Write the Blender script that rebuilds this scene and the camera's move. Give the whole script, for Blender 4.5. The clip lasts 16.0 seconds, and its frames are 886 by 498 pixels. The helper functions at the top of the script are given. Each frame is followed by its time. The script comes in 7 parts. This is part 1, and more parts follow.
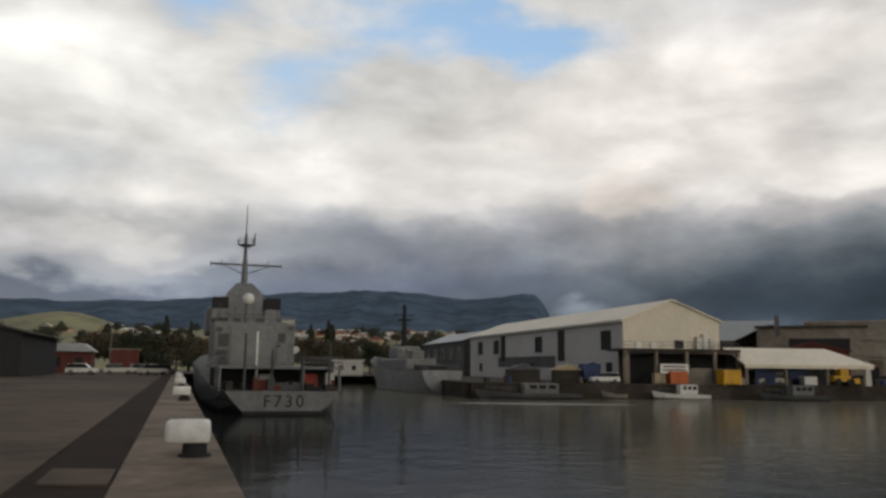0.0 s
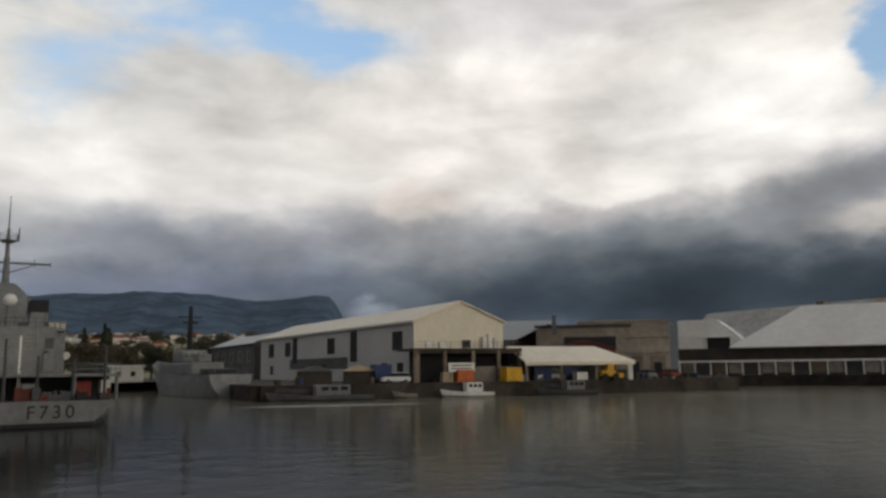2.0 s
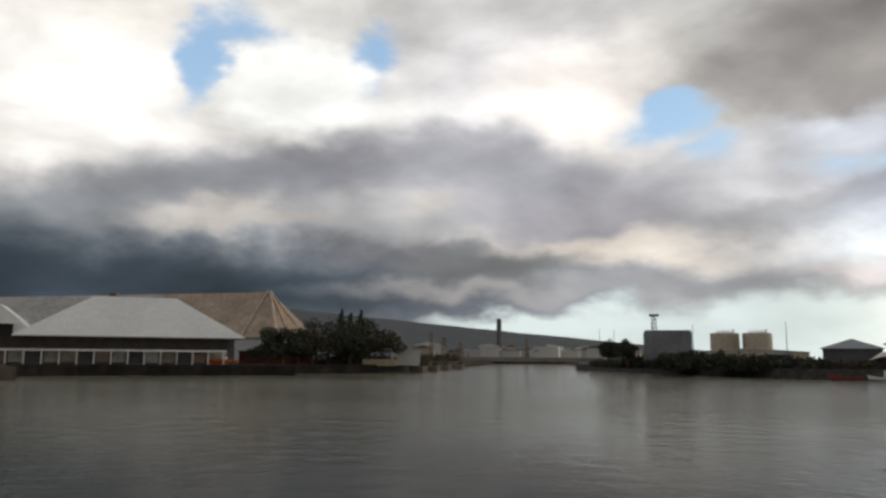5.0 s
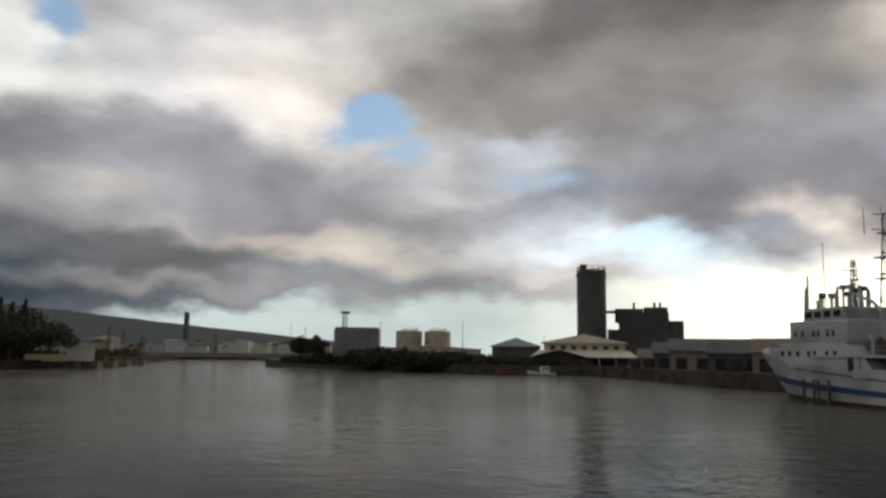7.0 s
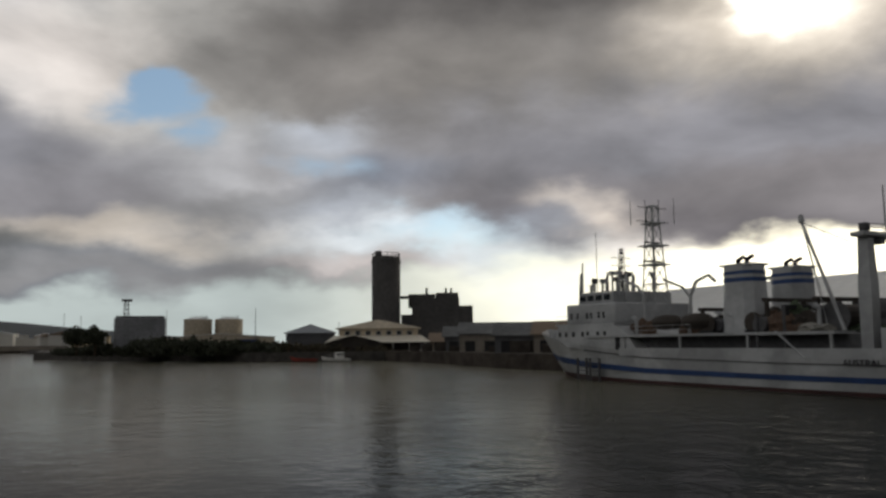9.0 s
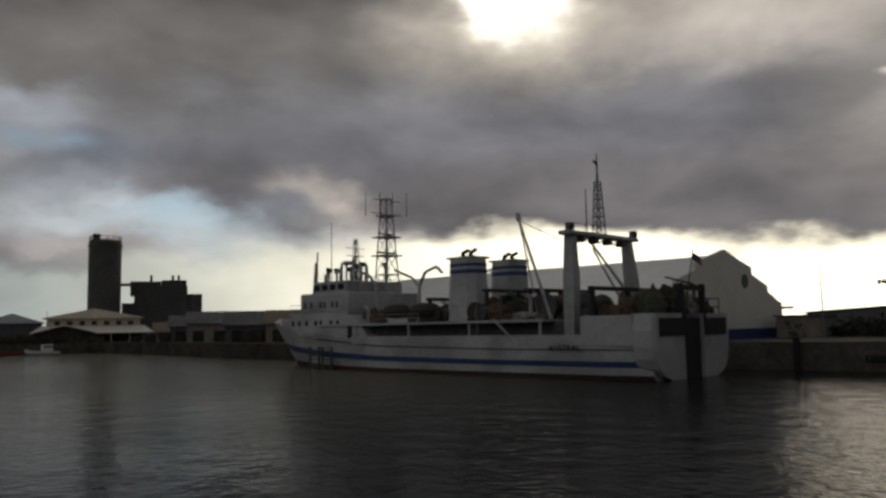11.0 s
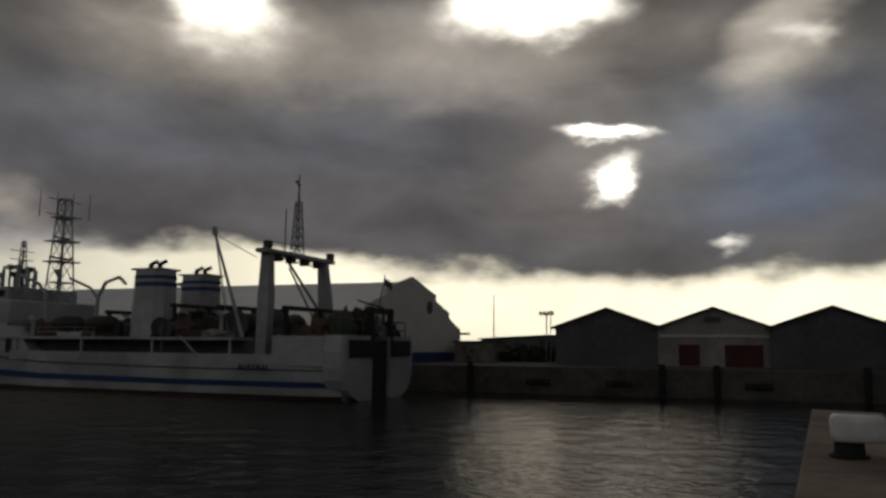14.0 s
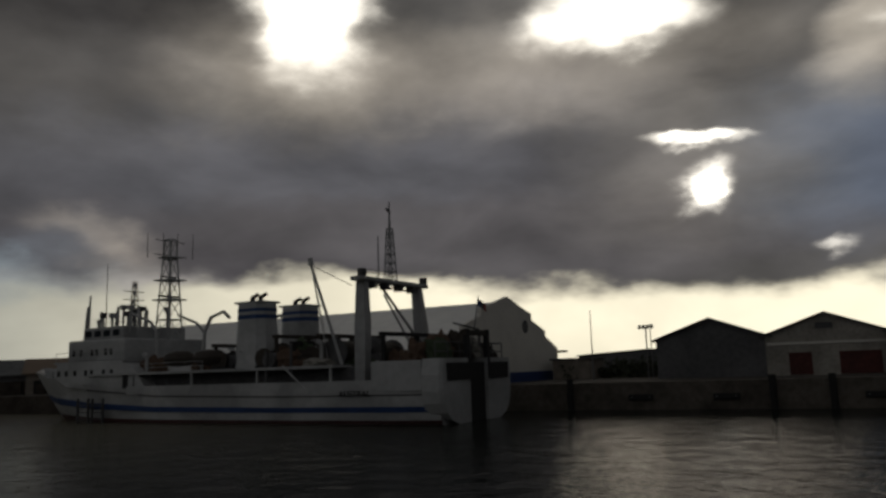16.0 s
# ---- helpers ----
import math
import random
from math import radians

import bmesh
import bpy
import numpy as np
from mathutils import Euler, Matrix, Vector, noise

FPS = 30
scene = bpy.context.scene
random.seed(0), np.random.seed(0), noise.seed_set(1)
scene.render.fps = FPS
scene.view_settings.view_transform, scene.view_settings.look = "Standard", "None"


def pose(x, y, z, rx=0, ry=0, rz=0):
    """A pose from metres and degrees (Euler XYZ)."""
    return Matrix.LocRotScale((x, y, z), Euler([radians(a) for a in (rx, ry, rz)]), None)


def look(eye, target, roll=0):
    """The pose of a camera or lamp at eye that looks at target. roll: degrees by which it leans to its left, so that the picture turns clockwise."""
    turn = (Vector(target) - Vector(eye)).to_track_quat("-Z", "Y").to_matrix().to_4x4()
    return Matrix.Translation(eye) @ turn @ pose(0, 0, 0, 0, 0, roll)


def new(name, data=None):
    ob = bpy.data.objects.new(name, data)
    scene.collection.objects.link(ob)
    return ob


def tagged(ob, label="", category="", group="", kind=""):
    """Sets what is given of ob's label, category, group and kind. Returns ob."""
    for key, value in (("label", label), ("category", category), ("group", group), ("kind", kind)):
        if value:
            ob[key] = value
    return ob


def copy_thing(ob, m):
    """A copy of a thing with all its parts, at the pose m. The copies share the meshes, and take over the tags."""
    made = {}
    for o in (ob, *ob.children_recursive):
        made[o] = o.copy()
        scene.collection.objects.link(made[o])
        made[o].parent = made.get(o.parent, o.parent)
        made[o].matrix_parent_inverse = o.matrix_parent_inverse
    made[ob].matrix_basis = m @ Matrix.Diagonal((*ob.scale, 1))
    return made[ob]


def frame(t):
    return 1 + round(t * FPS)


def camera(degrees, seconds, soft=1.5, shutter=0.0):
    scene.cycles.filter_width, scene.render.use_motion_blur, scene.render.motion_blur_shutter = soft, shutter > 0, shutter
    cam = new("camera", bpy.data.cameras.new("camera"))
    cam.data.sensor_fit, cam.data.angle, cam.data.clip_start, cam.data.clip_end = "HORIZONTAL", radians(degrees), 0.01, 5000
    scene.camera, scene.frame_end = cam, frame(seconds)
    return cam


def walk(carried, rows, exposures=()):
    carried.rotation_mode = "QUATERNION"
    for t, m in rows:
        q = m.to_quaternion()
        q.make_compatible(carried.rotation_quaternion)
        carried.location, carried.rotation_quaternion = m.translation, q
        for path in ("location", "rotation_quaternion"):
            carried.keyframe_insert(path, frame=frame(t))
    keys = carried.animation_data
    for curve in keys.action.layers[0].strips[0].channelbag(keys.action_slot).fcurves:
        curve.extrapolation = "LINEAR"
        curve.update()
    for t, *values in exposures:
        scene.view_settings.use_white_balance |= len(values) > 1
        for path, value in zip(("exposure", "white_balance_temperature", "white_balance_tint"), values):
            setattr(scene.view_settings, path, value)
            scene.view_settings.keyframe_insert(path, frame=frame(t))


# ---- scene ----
FOV = 58.36
EYE = 4.3            # eye above the water
PATH = [
    (0.0, 0.00, 8.49, -0.63),
    (0.5, -5.68, 8.59, -0.16),
    (1.0, -9.92, 8.36, 0.26),
    (1.5, -12.64, 8.29, -0.07),
    (2.0, -14.76, 8.59, 0.64),
    (2.5, -21.43, 8.82, 0.34),
    (3.0, -26.52, 8.37, 0.31),
    (3.5, -35.44, 8.25, 0.34),
    (4.0, -44.44, 8.18, 0.33),
    (4.5, -52.87, 7.93, 0.04),
    (5.0, -62.92, 7.77, -0.43),
    (5.2, -66.32, 8.03, -0.20),
    (7.3, -87.47, 7.80, -0.80),
    (7.5, -89.33, 7.95, -0.73),
    (8.0, -93.29, 7.76, -0.27),
    (8.2, -95.18, 7.45, -0.29),
    (10.3, -109.83, 6.58, 1.92),
    (10.5, -113.51, 6.53, 1.48),
    (11.0, -118.43, 5.66, 1.02),
    (11.5, -123.33, 5.09, 1.18),
    (12.0, -126.90, 5.35, 1.27),
    (12.5, -129.49, 6.80, -0.21),
    (13.0, -133.94, 6.65, -0.85),
    (13.5, -135.73, 6.73, -1.45),
    (14.0, -140.31, 7.00, -0.56),
    (14.5, -140.90, 8.63, -1.68),
    (15.0, -138.76, 8.28, -0.41),
    (15.5, -136.81, 9.52, 0.92),
    (16.0, -133.35, 8.56, 1.85)]
cam = camera(FOV, 16.0, soft=2.8)
walk(cam, [(t, pose(0, 0, EYE, 90 + p, r, y)) for t, y, p, r in PATH],
     [(0, -0.25), (4, -0.2), (5, -0.05), (7.5, -0.42), (8.2, -0.52), (10.3, -0.95), (11, -1.18), (12, -1.38), (12.5, -1.56), (13.5, -1.79), (14.5, -2.0), (16, -2.05)])

# ---- world and sun ----
SUN_AZ, SUN_EL = -151.5, 11.7


def toward(az, el, d=1.0):
    a, e = radians(az), radians(el)
    return Vector((-math.sin(a) * math.cos(e), math.cos(a) * math.cos(e), math.sin(e))) * d


world = bpy.data.worlds.new("world")
scene.world = world
world.use_nodes = True
WN, WL = world.node_tree.nodes, world.node_tree.links
WN.clear()


def wmath(op, a, b=None, c=None, clamp=False):
    n = WN.new("ShaderNodeMath")
    n.operation, n.use_clamp = op, clamp
    for sock, v in zip(n.inputs, (a, b, c)):
        if v is None:
            continue
        if isinstance(v, (int, float)):
            sock.default_value = v
        else:
            WL.new(v, sock)
    return n.outputs[0]


def wvec(op, a, b=None, c=None):
    n = WN.new("ShaderNodeVectorMath")
    n.operation = op
    for sock, v in zip(n.inputs, (a, b, c)):
        if v is None:
            continue
        if isinstance(v, tuple):
            sock.default_value = v
        else:
            WL.new(v, sock)
    return n.outputs[0]


def wnoise(vec, scale, detail=5, rough=0.55, distort=0.0, color=False):
    n = WN.new("ShaderNodeTexNoise")
    n.inputs["Scale"].default_value, n.inputs["Detail"].default_value = scale, detail
    n.inputs["Roughness"].default_value, n.inputs["Distortion"].default_value = rough, distort
    WL.new(vec, n.inputs["Vector"])
    return n.outputs["Color" if color else 0]


tc = WN.new("ShaderNodeTexCoord")
way = wvec("NORMALIZE", tc.outputs["Generated"])
sep = WN.new("ShaderNodeSeparateXYZ")
WL.new(way, sep.inputs[0])
sx, sy, sz = sep.outputs
az_d = wmath("MULTIPLY", wmath("ARCTAN2", sx, sy), 57.29578)          # degrees clockwise from +y
el_d = wmath("MULTIPLY", wmath("ARCSINE", sz), 57.29578)
flat = WN.new("ShaderNodeCombineXYZ")
WL.new(az_d, flat.inputs[0])
WL.new(el_d, flat.inputs[1])
# clouds drawn out along the horizon, and a warp that frays their edges
stretch = wvec("MULTIPLY", way, (1.0, 1.0, 1.9))
warp_fine = wnoise(stretch, 11.0, 5, 0.50, 0.0, True)
warp_wide = wnoise(stretch, 3.4, 3, 0.5, 0.0, True)
off1 = wvec("MULTIPLY", wvec("SUBTRACT", warp_fine, (0.5, 0.5, 0.5)), (6.0, 4.2, 0.0))
off2 = wvec("MULTIPLY", wvec("SUBTRACT", warp_wide, (0.5, 0.5, 0.5)), (6.0, 3.4, 0.0))
frayed = wvec("ADD", wvec("ADD", flat.outputs[0], off1), off2)
billow = wnoise(stretch, 6.0, 8, 0.50, 0.25)
rolls = wnoise(wvec("MULTIPLY", way, (1.0, 1.0, 3.0)), 3.6, 5, 0.5, 0.4)
wisps = wnoise(wvec("MULTIPLY", way, (1.0, 1.0, 4.5)), 5.0, 4, 0.45, 0.3)


def wrange(value, f0, f1, t0=0.0, t1=1.0):
    n = WN.new("ShaderNodeMapRange")
    n.interpolation_type = "SMOOTHSTEP"
    for key, v in (("From Min", f0), ("From Max", f1), ("To Min", t0), ("To Max", t1)):
        n.inputs[key].default_value = v
    WL.new(value, n.inputs["Value"])
    return n.outputs[0]


def patch(az, el, half_az, half_el, coords, tilt=0.0, edge=1.0):
    """A soft oval of sky, 1 in its middle and 0 outside; az counts clockwise, edge is the share of the radius that fades."""
    g = WN.new("ShaderNodeTexGradient")
    g.gradient_type = "SPHERICAL"
    if tilt:
        q = wvec("SUBTRACT", coords, (az, el, 0.0))
        turn = WN.new("ShaderNodeVectorRotate")
        turn.rotation_type = "Z_AXIS"
        turn.inputs["Angle"].default_value = radians(-tilt)
        WL.new(q, turn.inputs["Vector"])
        WL.new(wvec("MULTIPLY", turn.outputs[0], (1 / half_az, 1 / half_el, 0.0)), g.inputs[0])
    else:
        WL.new(wvec("MULTIPLY_ADD", coords, (1 / half_az, 1 / half_el, 0.0), (-az / half_az, -el / half_el, 0.0)), g.inputs[0])
    return wrange(g.outputs[1], 0.0, edge)


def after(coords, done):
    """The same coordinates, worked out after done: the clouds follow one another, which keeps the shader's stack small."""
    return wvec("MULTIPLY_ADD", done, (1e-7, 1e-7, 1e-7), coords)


def total(patches, start, coords):
    acc = start
    for i, (az, el, ha, he, amp) in enumerate(patches):
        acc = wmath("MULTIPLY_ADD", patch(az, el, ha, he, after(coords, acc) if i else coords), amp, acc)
    return acc


def wmix(fac, a, b, blend="MIX"):
    n = WN.new("ShaderNodeMix")
    n.data_type, n.blend_type = "RGBA", blend
    for key, v in (("Factor", fac), ("A", a), ("B", b)):
        if isinstance(v, float):
            n.inputs[key].default_value = v
        elif isinstance(v, tuple):
            n.inputs[key].default_value = (*v, 1)
        else:
            WL.new(v, n.inputs[key])
    return n.outputs["Result"]


# the cloud cover, kept as the square root of its radiance: pale high up, heavy low down, dull behind the viewer
sep2 = WN.new("ShaderNodeSeparateXYZ")
WL.new(frayed, sep2.inputs[0])
front = wmix(wrange(sep2.outputs[1], 3.0, 15.0), (0.50, 0.515, 0.545), (0.90, 0.89, 0.87))
cover = wmix(wrange(az_d, 66.0, 120.0), front, (0.62, 0.605, 0.59))
# unseen sky behind and overhead: set dull to hold the ambient light down
cover = wmix(wrange(az_d, -34.0, -62.0), cover, (0.56, 0.56, 0.56))
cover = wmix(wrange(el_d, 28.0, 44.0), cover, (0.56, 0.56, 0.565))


def cloud(az, el, half_az, half_el, tilt, colour, cover_, edge):
    """Lays one cloud over those behind it."""
    global cover
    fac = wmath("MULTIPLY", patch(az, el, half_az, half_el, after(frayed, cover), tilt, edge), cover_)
    cover = wmix(fac, cover, colour)


# white and grey cloud over the mountains
cloud(-26.5, 19.0, 22.5, 7.8, 0, (1.04, 1.03, 1.0), 0.95, 1.0)
cloud(-3.6, 12.9, 21.8, 5.3, 0, (0.95, 0.93, 0.91), 0.85, 1.0)
cloud(21.8, 17.6, 22.3, 8.2, 0, (1.05, 1.02, 0.99), 0.95, 0.8)
cloud(-28.0, 12.7, 10.9, 3.3, 0, (0.8, 0.81, 0.82), 0.80, 1.0)
cloud(-22.5, 11.6, 9.2, 2.0, 0, (1.01, 0.99, 0.96), 0.80, 1.0)
cloud(-9.2, 7.9, 23.1, 2.3, 5, (0.63, 0.65, 0.69), 0.80, 1.0)
cloud(-24.3, 8.3, 9.1, 2.0, 0, (1.02, 1.0, 0.96), 0.90, 1.0)
cloud(-1.9, 9.3, 10.8, 1.4, -8, (0.85, 0.85, 0.84), 0.70, 1.0)
cloud(-27.6, 7.3, 14.0, 2.7, 0, (0.93, 0.92, 0.92), 0.90, 0.9)
cloud(-15.4, 4.6, 31.1, 3.2, 0, (0.43, 0.47, 0.54), 0.92, 1.0)
cloud(-28.2, 6.1, 8.2, 1.1, 0, (0.93, 0.92, 0.92), 0.80, 1.0)
cloud(0.6, 5.7, 17.2, 2.7, 0, (0.4, 0.43, 0.5), 0.88, 0.9)
cloud(10.8, 9.7, 17.4, 3.7, 0, (0.67, 0.67, 0.69), 0.75, 1.0)
cloud(25.6, 8.7, 15.7, 3.3, 0, (0.63, 0.63, 0.65), 0.75, 1.0)
cloud(12.2, 12.3, 5.0, 2.4, 10, (1.0, 0.94, 0.9), 0.80, 0.8)
cloud(-25.8, 5.7, 13.5, 1.0, 0, (0.75, 0.77, 0.8), 0.80, 1.0)
cloud(-18.1, 6.8, 10.7, 0.9, 4, (0.8, 0.81, 0.82), 0.60, 1.0)
# bright bank above the long dark base
cloud(26.4, 16.9, 34.1, 7.8, 0, (1.05, 1.02, 0.99), 0.95, 0.8)
cloud(23.1, 24.7, 21.6, 4.1, 0, (0.81, 0.8, 0.8), 0.75, 1.0)
cloud(40.1, 23.1, 11.1, 4.5, 0, (0.93, 0.9, 0.86), 0.70, 1.0)
cloud(3.4, 7.6, 23.1, 3.3, -6, (0.48, 0.5, 0.54), 0.80, 1.0)
cloud(30.3, 8.5, 28.9, 3.9, 3, (0.44, 0.47, 0.49), 0.85, 1.0)
cloud(26.3, 10.8, 17.5, 1.6, 4, (0.71, 0.69, 0.69), 0.60, 1.0)
cloud(12.2, 12.0, 4.6, 2.2, 0, (0.96, 0.92, 0.88), 0.80, 0.8)
cloud(48.4, 11.8, 14.2, 2.9, 14, (0.58, 0.59, 0.62), 0.85, 1.0)
cloud(46.5, 8.8, 7.0, 1.6, 8, (0.78, 0.75, 0.72), 0.75, 1.0)
cloud(32.2, 4.4, 43.0, 4.3, 0, (0.22, 0.27, 0.32), 0.97, 1.0)
cloud(42.5, 6.6, 6.6, 1.4, 0, (0.39, 0.39, 0.43), 0.60, 1.0)
cloud(10.0, 4.4, 2.9, 1.1, 10, (0.57, 0.61, 0.66), 0.90, 0.9)
# cumulus between the gaps, grey rolls under it
cloud(37.0, 17.1, 15.4, 6.1, 0, (0.99, 0.98, 0.96), 0.90, 0.9)
cloud(61.8, 17.9, 14.2, 4.9, 0, (1.0, 0.99, 0.97), 0.95, 0.9)
cloud(68.5, 24.0, 17.0, 4.1, 4, (0.75, 0.74, 0.74), 0.90, 0.8)
cloud(74.3, 18.4, 7.7, 5.7, 0, (0.99, 0.97, 0.94), 0.85, 0.8)
cloud(56.8, 13.4, 25.2, 4.1, 6, (0.57, 0.57, 0.6), 0.92, 0.9)
cloud(44.6, 11.2, 17.5, 3.1, 8, (0.52, 0.53, 0.55), 0.80, 0.9)
cloud(47.4, 9.2, 10.8, 1.4, 4, (0.77, 0.74, 0.71), 0.85, 1.0)
cloud(74.9, 10.7, 13.7, 4.5, 0, (0.64, 0.63, 0.65), 0.85, 0.8)
cloud(63.5, 11.3, 6.7, 1.5, 8, (0.84, 0.8, 0.75), 0.80, 1.0)
cloud(71.7, 7.8, 17.3, 1.8, 0, (0.83, 0.79, 0.76), 0.80, 1.0)
cloud(42.0, 5.2, 32.8, 4.3, -2, (0.22, 0.25, 0.28), 0.97, 0.9)
cloud(37.5, 4.3, 26.2, 2.7, 0, (0.2, 0.23, 0.26), 0.90, 0.9)
cloud(62.7, 6.6, 13.6, 2.3, -4, (0.37, 0.37, 0.39), 0.85, 1.0)
cloud(61.9, 4.5, 13.9, 1.1, 0, (0.61, 0.6, 0.6), 0.70, 1.0)
cloud(87.0, 12.5, 14.2, 4.1, 0, (0.72, 0.74, 0.77), 0.75, 1.0)
cloud(87.5, 7.7, 15.6, 3.3, 0, (0.82, 0.81, 0.8), 0.80, 1.0)
cloud(84.9, 4.6, 17.2, 1.3, 0, (0.58, 0.59, 0.61), 0.85, 0.8)
cloud(66.0, 4.6, 13.5, 1.6, 0, (0.74, 0.72, 0.7), 0.60, 1.0)
cloud(52.3, 19.1, 7.1, 4.7, 0, (1.09, 1.09, 1.07), 1.00, 0.5)
# great dark cloud beside the sun's break, broken rolls below it
cloud(65.9, 19.8, 13.9, 4.9, 0, (0.82, 0.81, 0.82), 0.80, 1.0)
cloud(73.5, 18.3, 10.3, 5.7, 0, (1.03, 0.99, 0.96), 0.85, 0.9)
cloud(67.4, 12.6, 13.8, 4.5, -10, (0.58, 0.58, 0.61), 0.90, 0.8)
cloud(73.9, 9.8, 14.9, 2.4, 0, (0.61, 0.6, 0.62), 0.80, 0.9)
cloud(78.6, 7.5, 13.2, 2.1, 0, (0.95, 0.9, 0.84), 0.85, 0.9)
cloud(66.4, 6.5, 12.3, 1.9, 0, (0.45, 0.46, 0.46), 0.88, 0.9)
cloud(89.7, 12.2, 13.4, 3.3, 0, (0.91, 0.9, 0.91), 0.80, 1.0)
cloud(86.9, 9.3, 10.8, 2.0, 8, (0.61, 0.61, 0.62), 0.75, 0.9)
cloud(81.0, 4.7, 18.8, 1.3, 0, (0.58, 0.58, 0.59), 0.90, 0.8)
cloud(114.0, 15.2, 23.7, 2.9, 6, (0.63, 0.61, 0.6), 0.85, 1.0)
cloud(98.0, 11.5, 10.0, 2.0, 22, (0.67, 0.67, 0.69), 0.75, 1.0)
cloud(117.9, 9.3, 17.8, 4.1, 0, (0.45, 0.44, 0.47), 0.92, 0.8)
cloud(103.7, 9.5, 6.2, 2.3, 0, (0.53, 0.53, 0.56), 0.85, 0.8)
cloud(102.7, 21.4, 25.4, 8.4, 6, (0.37, 0.36, 0.36), 0.98, 0.6)
cloud(120.1, 11.1, 11.6, 2.4, 12, (0.58, 0.56, 0.55), 0.60, 1.0)
cloud(111.3, 10.1, 4.6, 2.3, 0, (1.21, 1.16, 1.11), 0.90, 0.8)
cloud(104.4, 6.1, 9.9, 2.9, 0, (1.04, 1.08, 1.08), 0.75, 1.0)
cloud(98.0, 8.4, 9.9, 2.4, 8, (1.0, 1.03, 1.05), 0.75, 1.0)
cloud(106.8, 7.3, 8.6, 2.3, 0, (1.16, 1.17, 1.15), 0.90, 1.0)
cloud(112.1, 10.5, 6.2, 2.9, 0, (1.27, 1.23, 1.19), 1.00, 0.9)
# dark ceiling towards the sun
cloud(100.3, 19.8, 27.8, 6.9, 0, (0.64, 0.62, 0.6), 0.85, 1.0)
cloud(139.5, 18.5, 18.1, 4.9, 0, (0.93, 0.89, 0.86), 0.80, 1.0)
cloud(125.5, 11.2, 41.6, 6.9, 0, (0.55, 0.53, 0.55), 0.95, 0.6)
cloud(95.0, 12.0, 7.9, 2.9, 10, (0.56, 0.59, 0.65), 0.85, 0.9)
cloud(91.5, 14.6, 6.3, 2.0, 0, (0.93, 0.97, 1.03), 0.75, 1.0)
cloud(109.4, 9.6, 7.0, 2.1, -14, (1.59, 1.49, 1.36), 0.92, 0.8)
cloud(105.1, 8.8, 6.2, 2.0, 0, (0.71, 0.73, 0.78), 0.85, 0.8)
cloud(105.9, 4.2, 11.5, 4.1, 0, (1.38, 1.46, 1.45), 0.75, 1.0)
cloud(97.6, 7.2, 14.8, 2.4, 0, (1.22, 1.27, 1.3), 0.75, 1.0)
cloud(94.8, 5.6, 10.7, 1.4, 0, (1.02, 0.97, 0.95), 0.80, 1.0)
cloud(113.5, 6.6, 7.8, 2.0, 0, (1.46, 1.41, 1.34), 0.75, 1.0)
cloud(92.0, 9.2, 7.9, 2.0, 6, (0.86, 0.9, 0.96), 0.60, 1.0)
cloud(135.9, 19.6, 26.9, 3.7, 0, (0.96, 0.92, 0.89), 0.80, 1.0)
cloud(121.7, 13.7, 41.2, 5.7, 0, (0.66, 0.66, 0.69), 0.85, 0.8)
cloud(138.2, 9.1, 41.3, 3.9, -2, (0.62, 0.6, 0.61), 0.95, 0.6)
cloud(162.3, 12.9, 13.8, 7.8, 0, (0.62, 0.68, 0.79), 0.95, 0.8)
cloud(151.9, 12.8, 13.8, 7.8, 0, (1.12, 1.06, 0.98), 0.55, 1.0)
cloud(144.3, 21.9, 27.3, 5.3, 0, (1.31, 1.23, 1.12), 0.60, 1.0)
cloud(123.3, 21.2, 14.4, 7.3, 0, (1.41, 1.32, 1.19), 0.65, 1.0)
cloud(164.2, 19.1, 7.3, 4.9, 30, (1.1, 1.04, 0.96), 0.70, 1.0)
cloud(164.9, 21.8, 7.5, 3.7, 40, (1.51, 1.43, 1.31), 0.85, 0.9)
cloud(168.2, 13.6, 8.4, 4.9, 20, (0.7, 0.71, 0.77), 0.50, 1.0)
# billows and rolls of lighter and darker vapour
relief = wmath("MULTIPLY_ADD", wmath("SUBTRACT", billow, 0.5), 0.70, 1.0)
relief = wmath("MULTIPLY_ADD", wmath("SUBTRACT", rolls, 0.5), 0.42, relief)
cover = wvec("MULTIPLY", cover, relief)
cover = wvec("MULTIPLY", cover, cover)
# clear blue sky in the gaps, behind a thin veil
sky = WN.new("ShaderNodeTexSky")
sky.sky_type, sky.sun_disc = "NISHITA", False
sky.sun_elevation, sky.sun_rotation = radians(SUN_EL), radians(-SUN_AZ)
blue = wvec("ADD", wvec("MULTIPLY", sky.outputs[0], (0.15, 0.15, 0.15)), (0.19, 0.28, 0.41))
# the blue pales towards the western horizon
blue = wvec("MULTIPLY", blue, wrange(az_d, 82.0, 112.0, 1.0, 1.5))
gaps = total([
    (-2, 23.8, 15, 3.6, 0.85), (-12.5, 17.0, 6, 2.6, 0.5), (-10, 20.5, 7, 4.5, 0.4), (-18, 25, 9, 4, 0.5), (8, 22.5, 9, 2.5, 0.5), (45.6, 20.6, 2.8, 5.0, 1.2), (47.8, 23.0, 4.0, 3.0, 0.8), (57.2, 21.6, 3.4, 3.6, 1.2),
    (79.6, 17.0, 5.0, 2.2, 0.85), (77.4, 15.6, 3.4, 2.0, 0.6), (82, 14.2, 4.0, 2.6, 0.5), (99, 8.2, 10, 2.4, 0.62), (92, 12.4, 7, 2.2, 0.45)], 0.0, frayed)
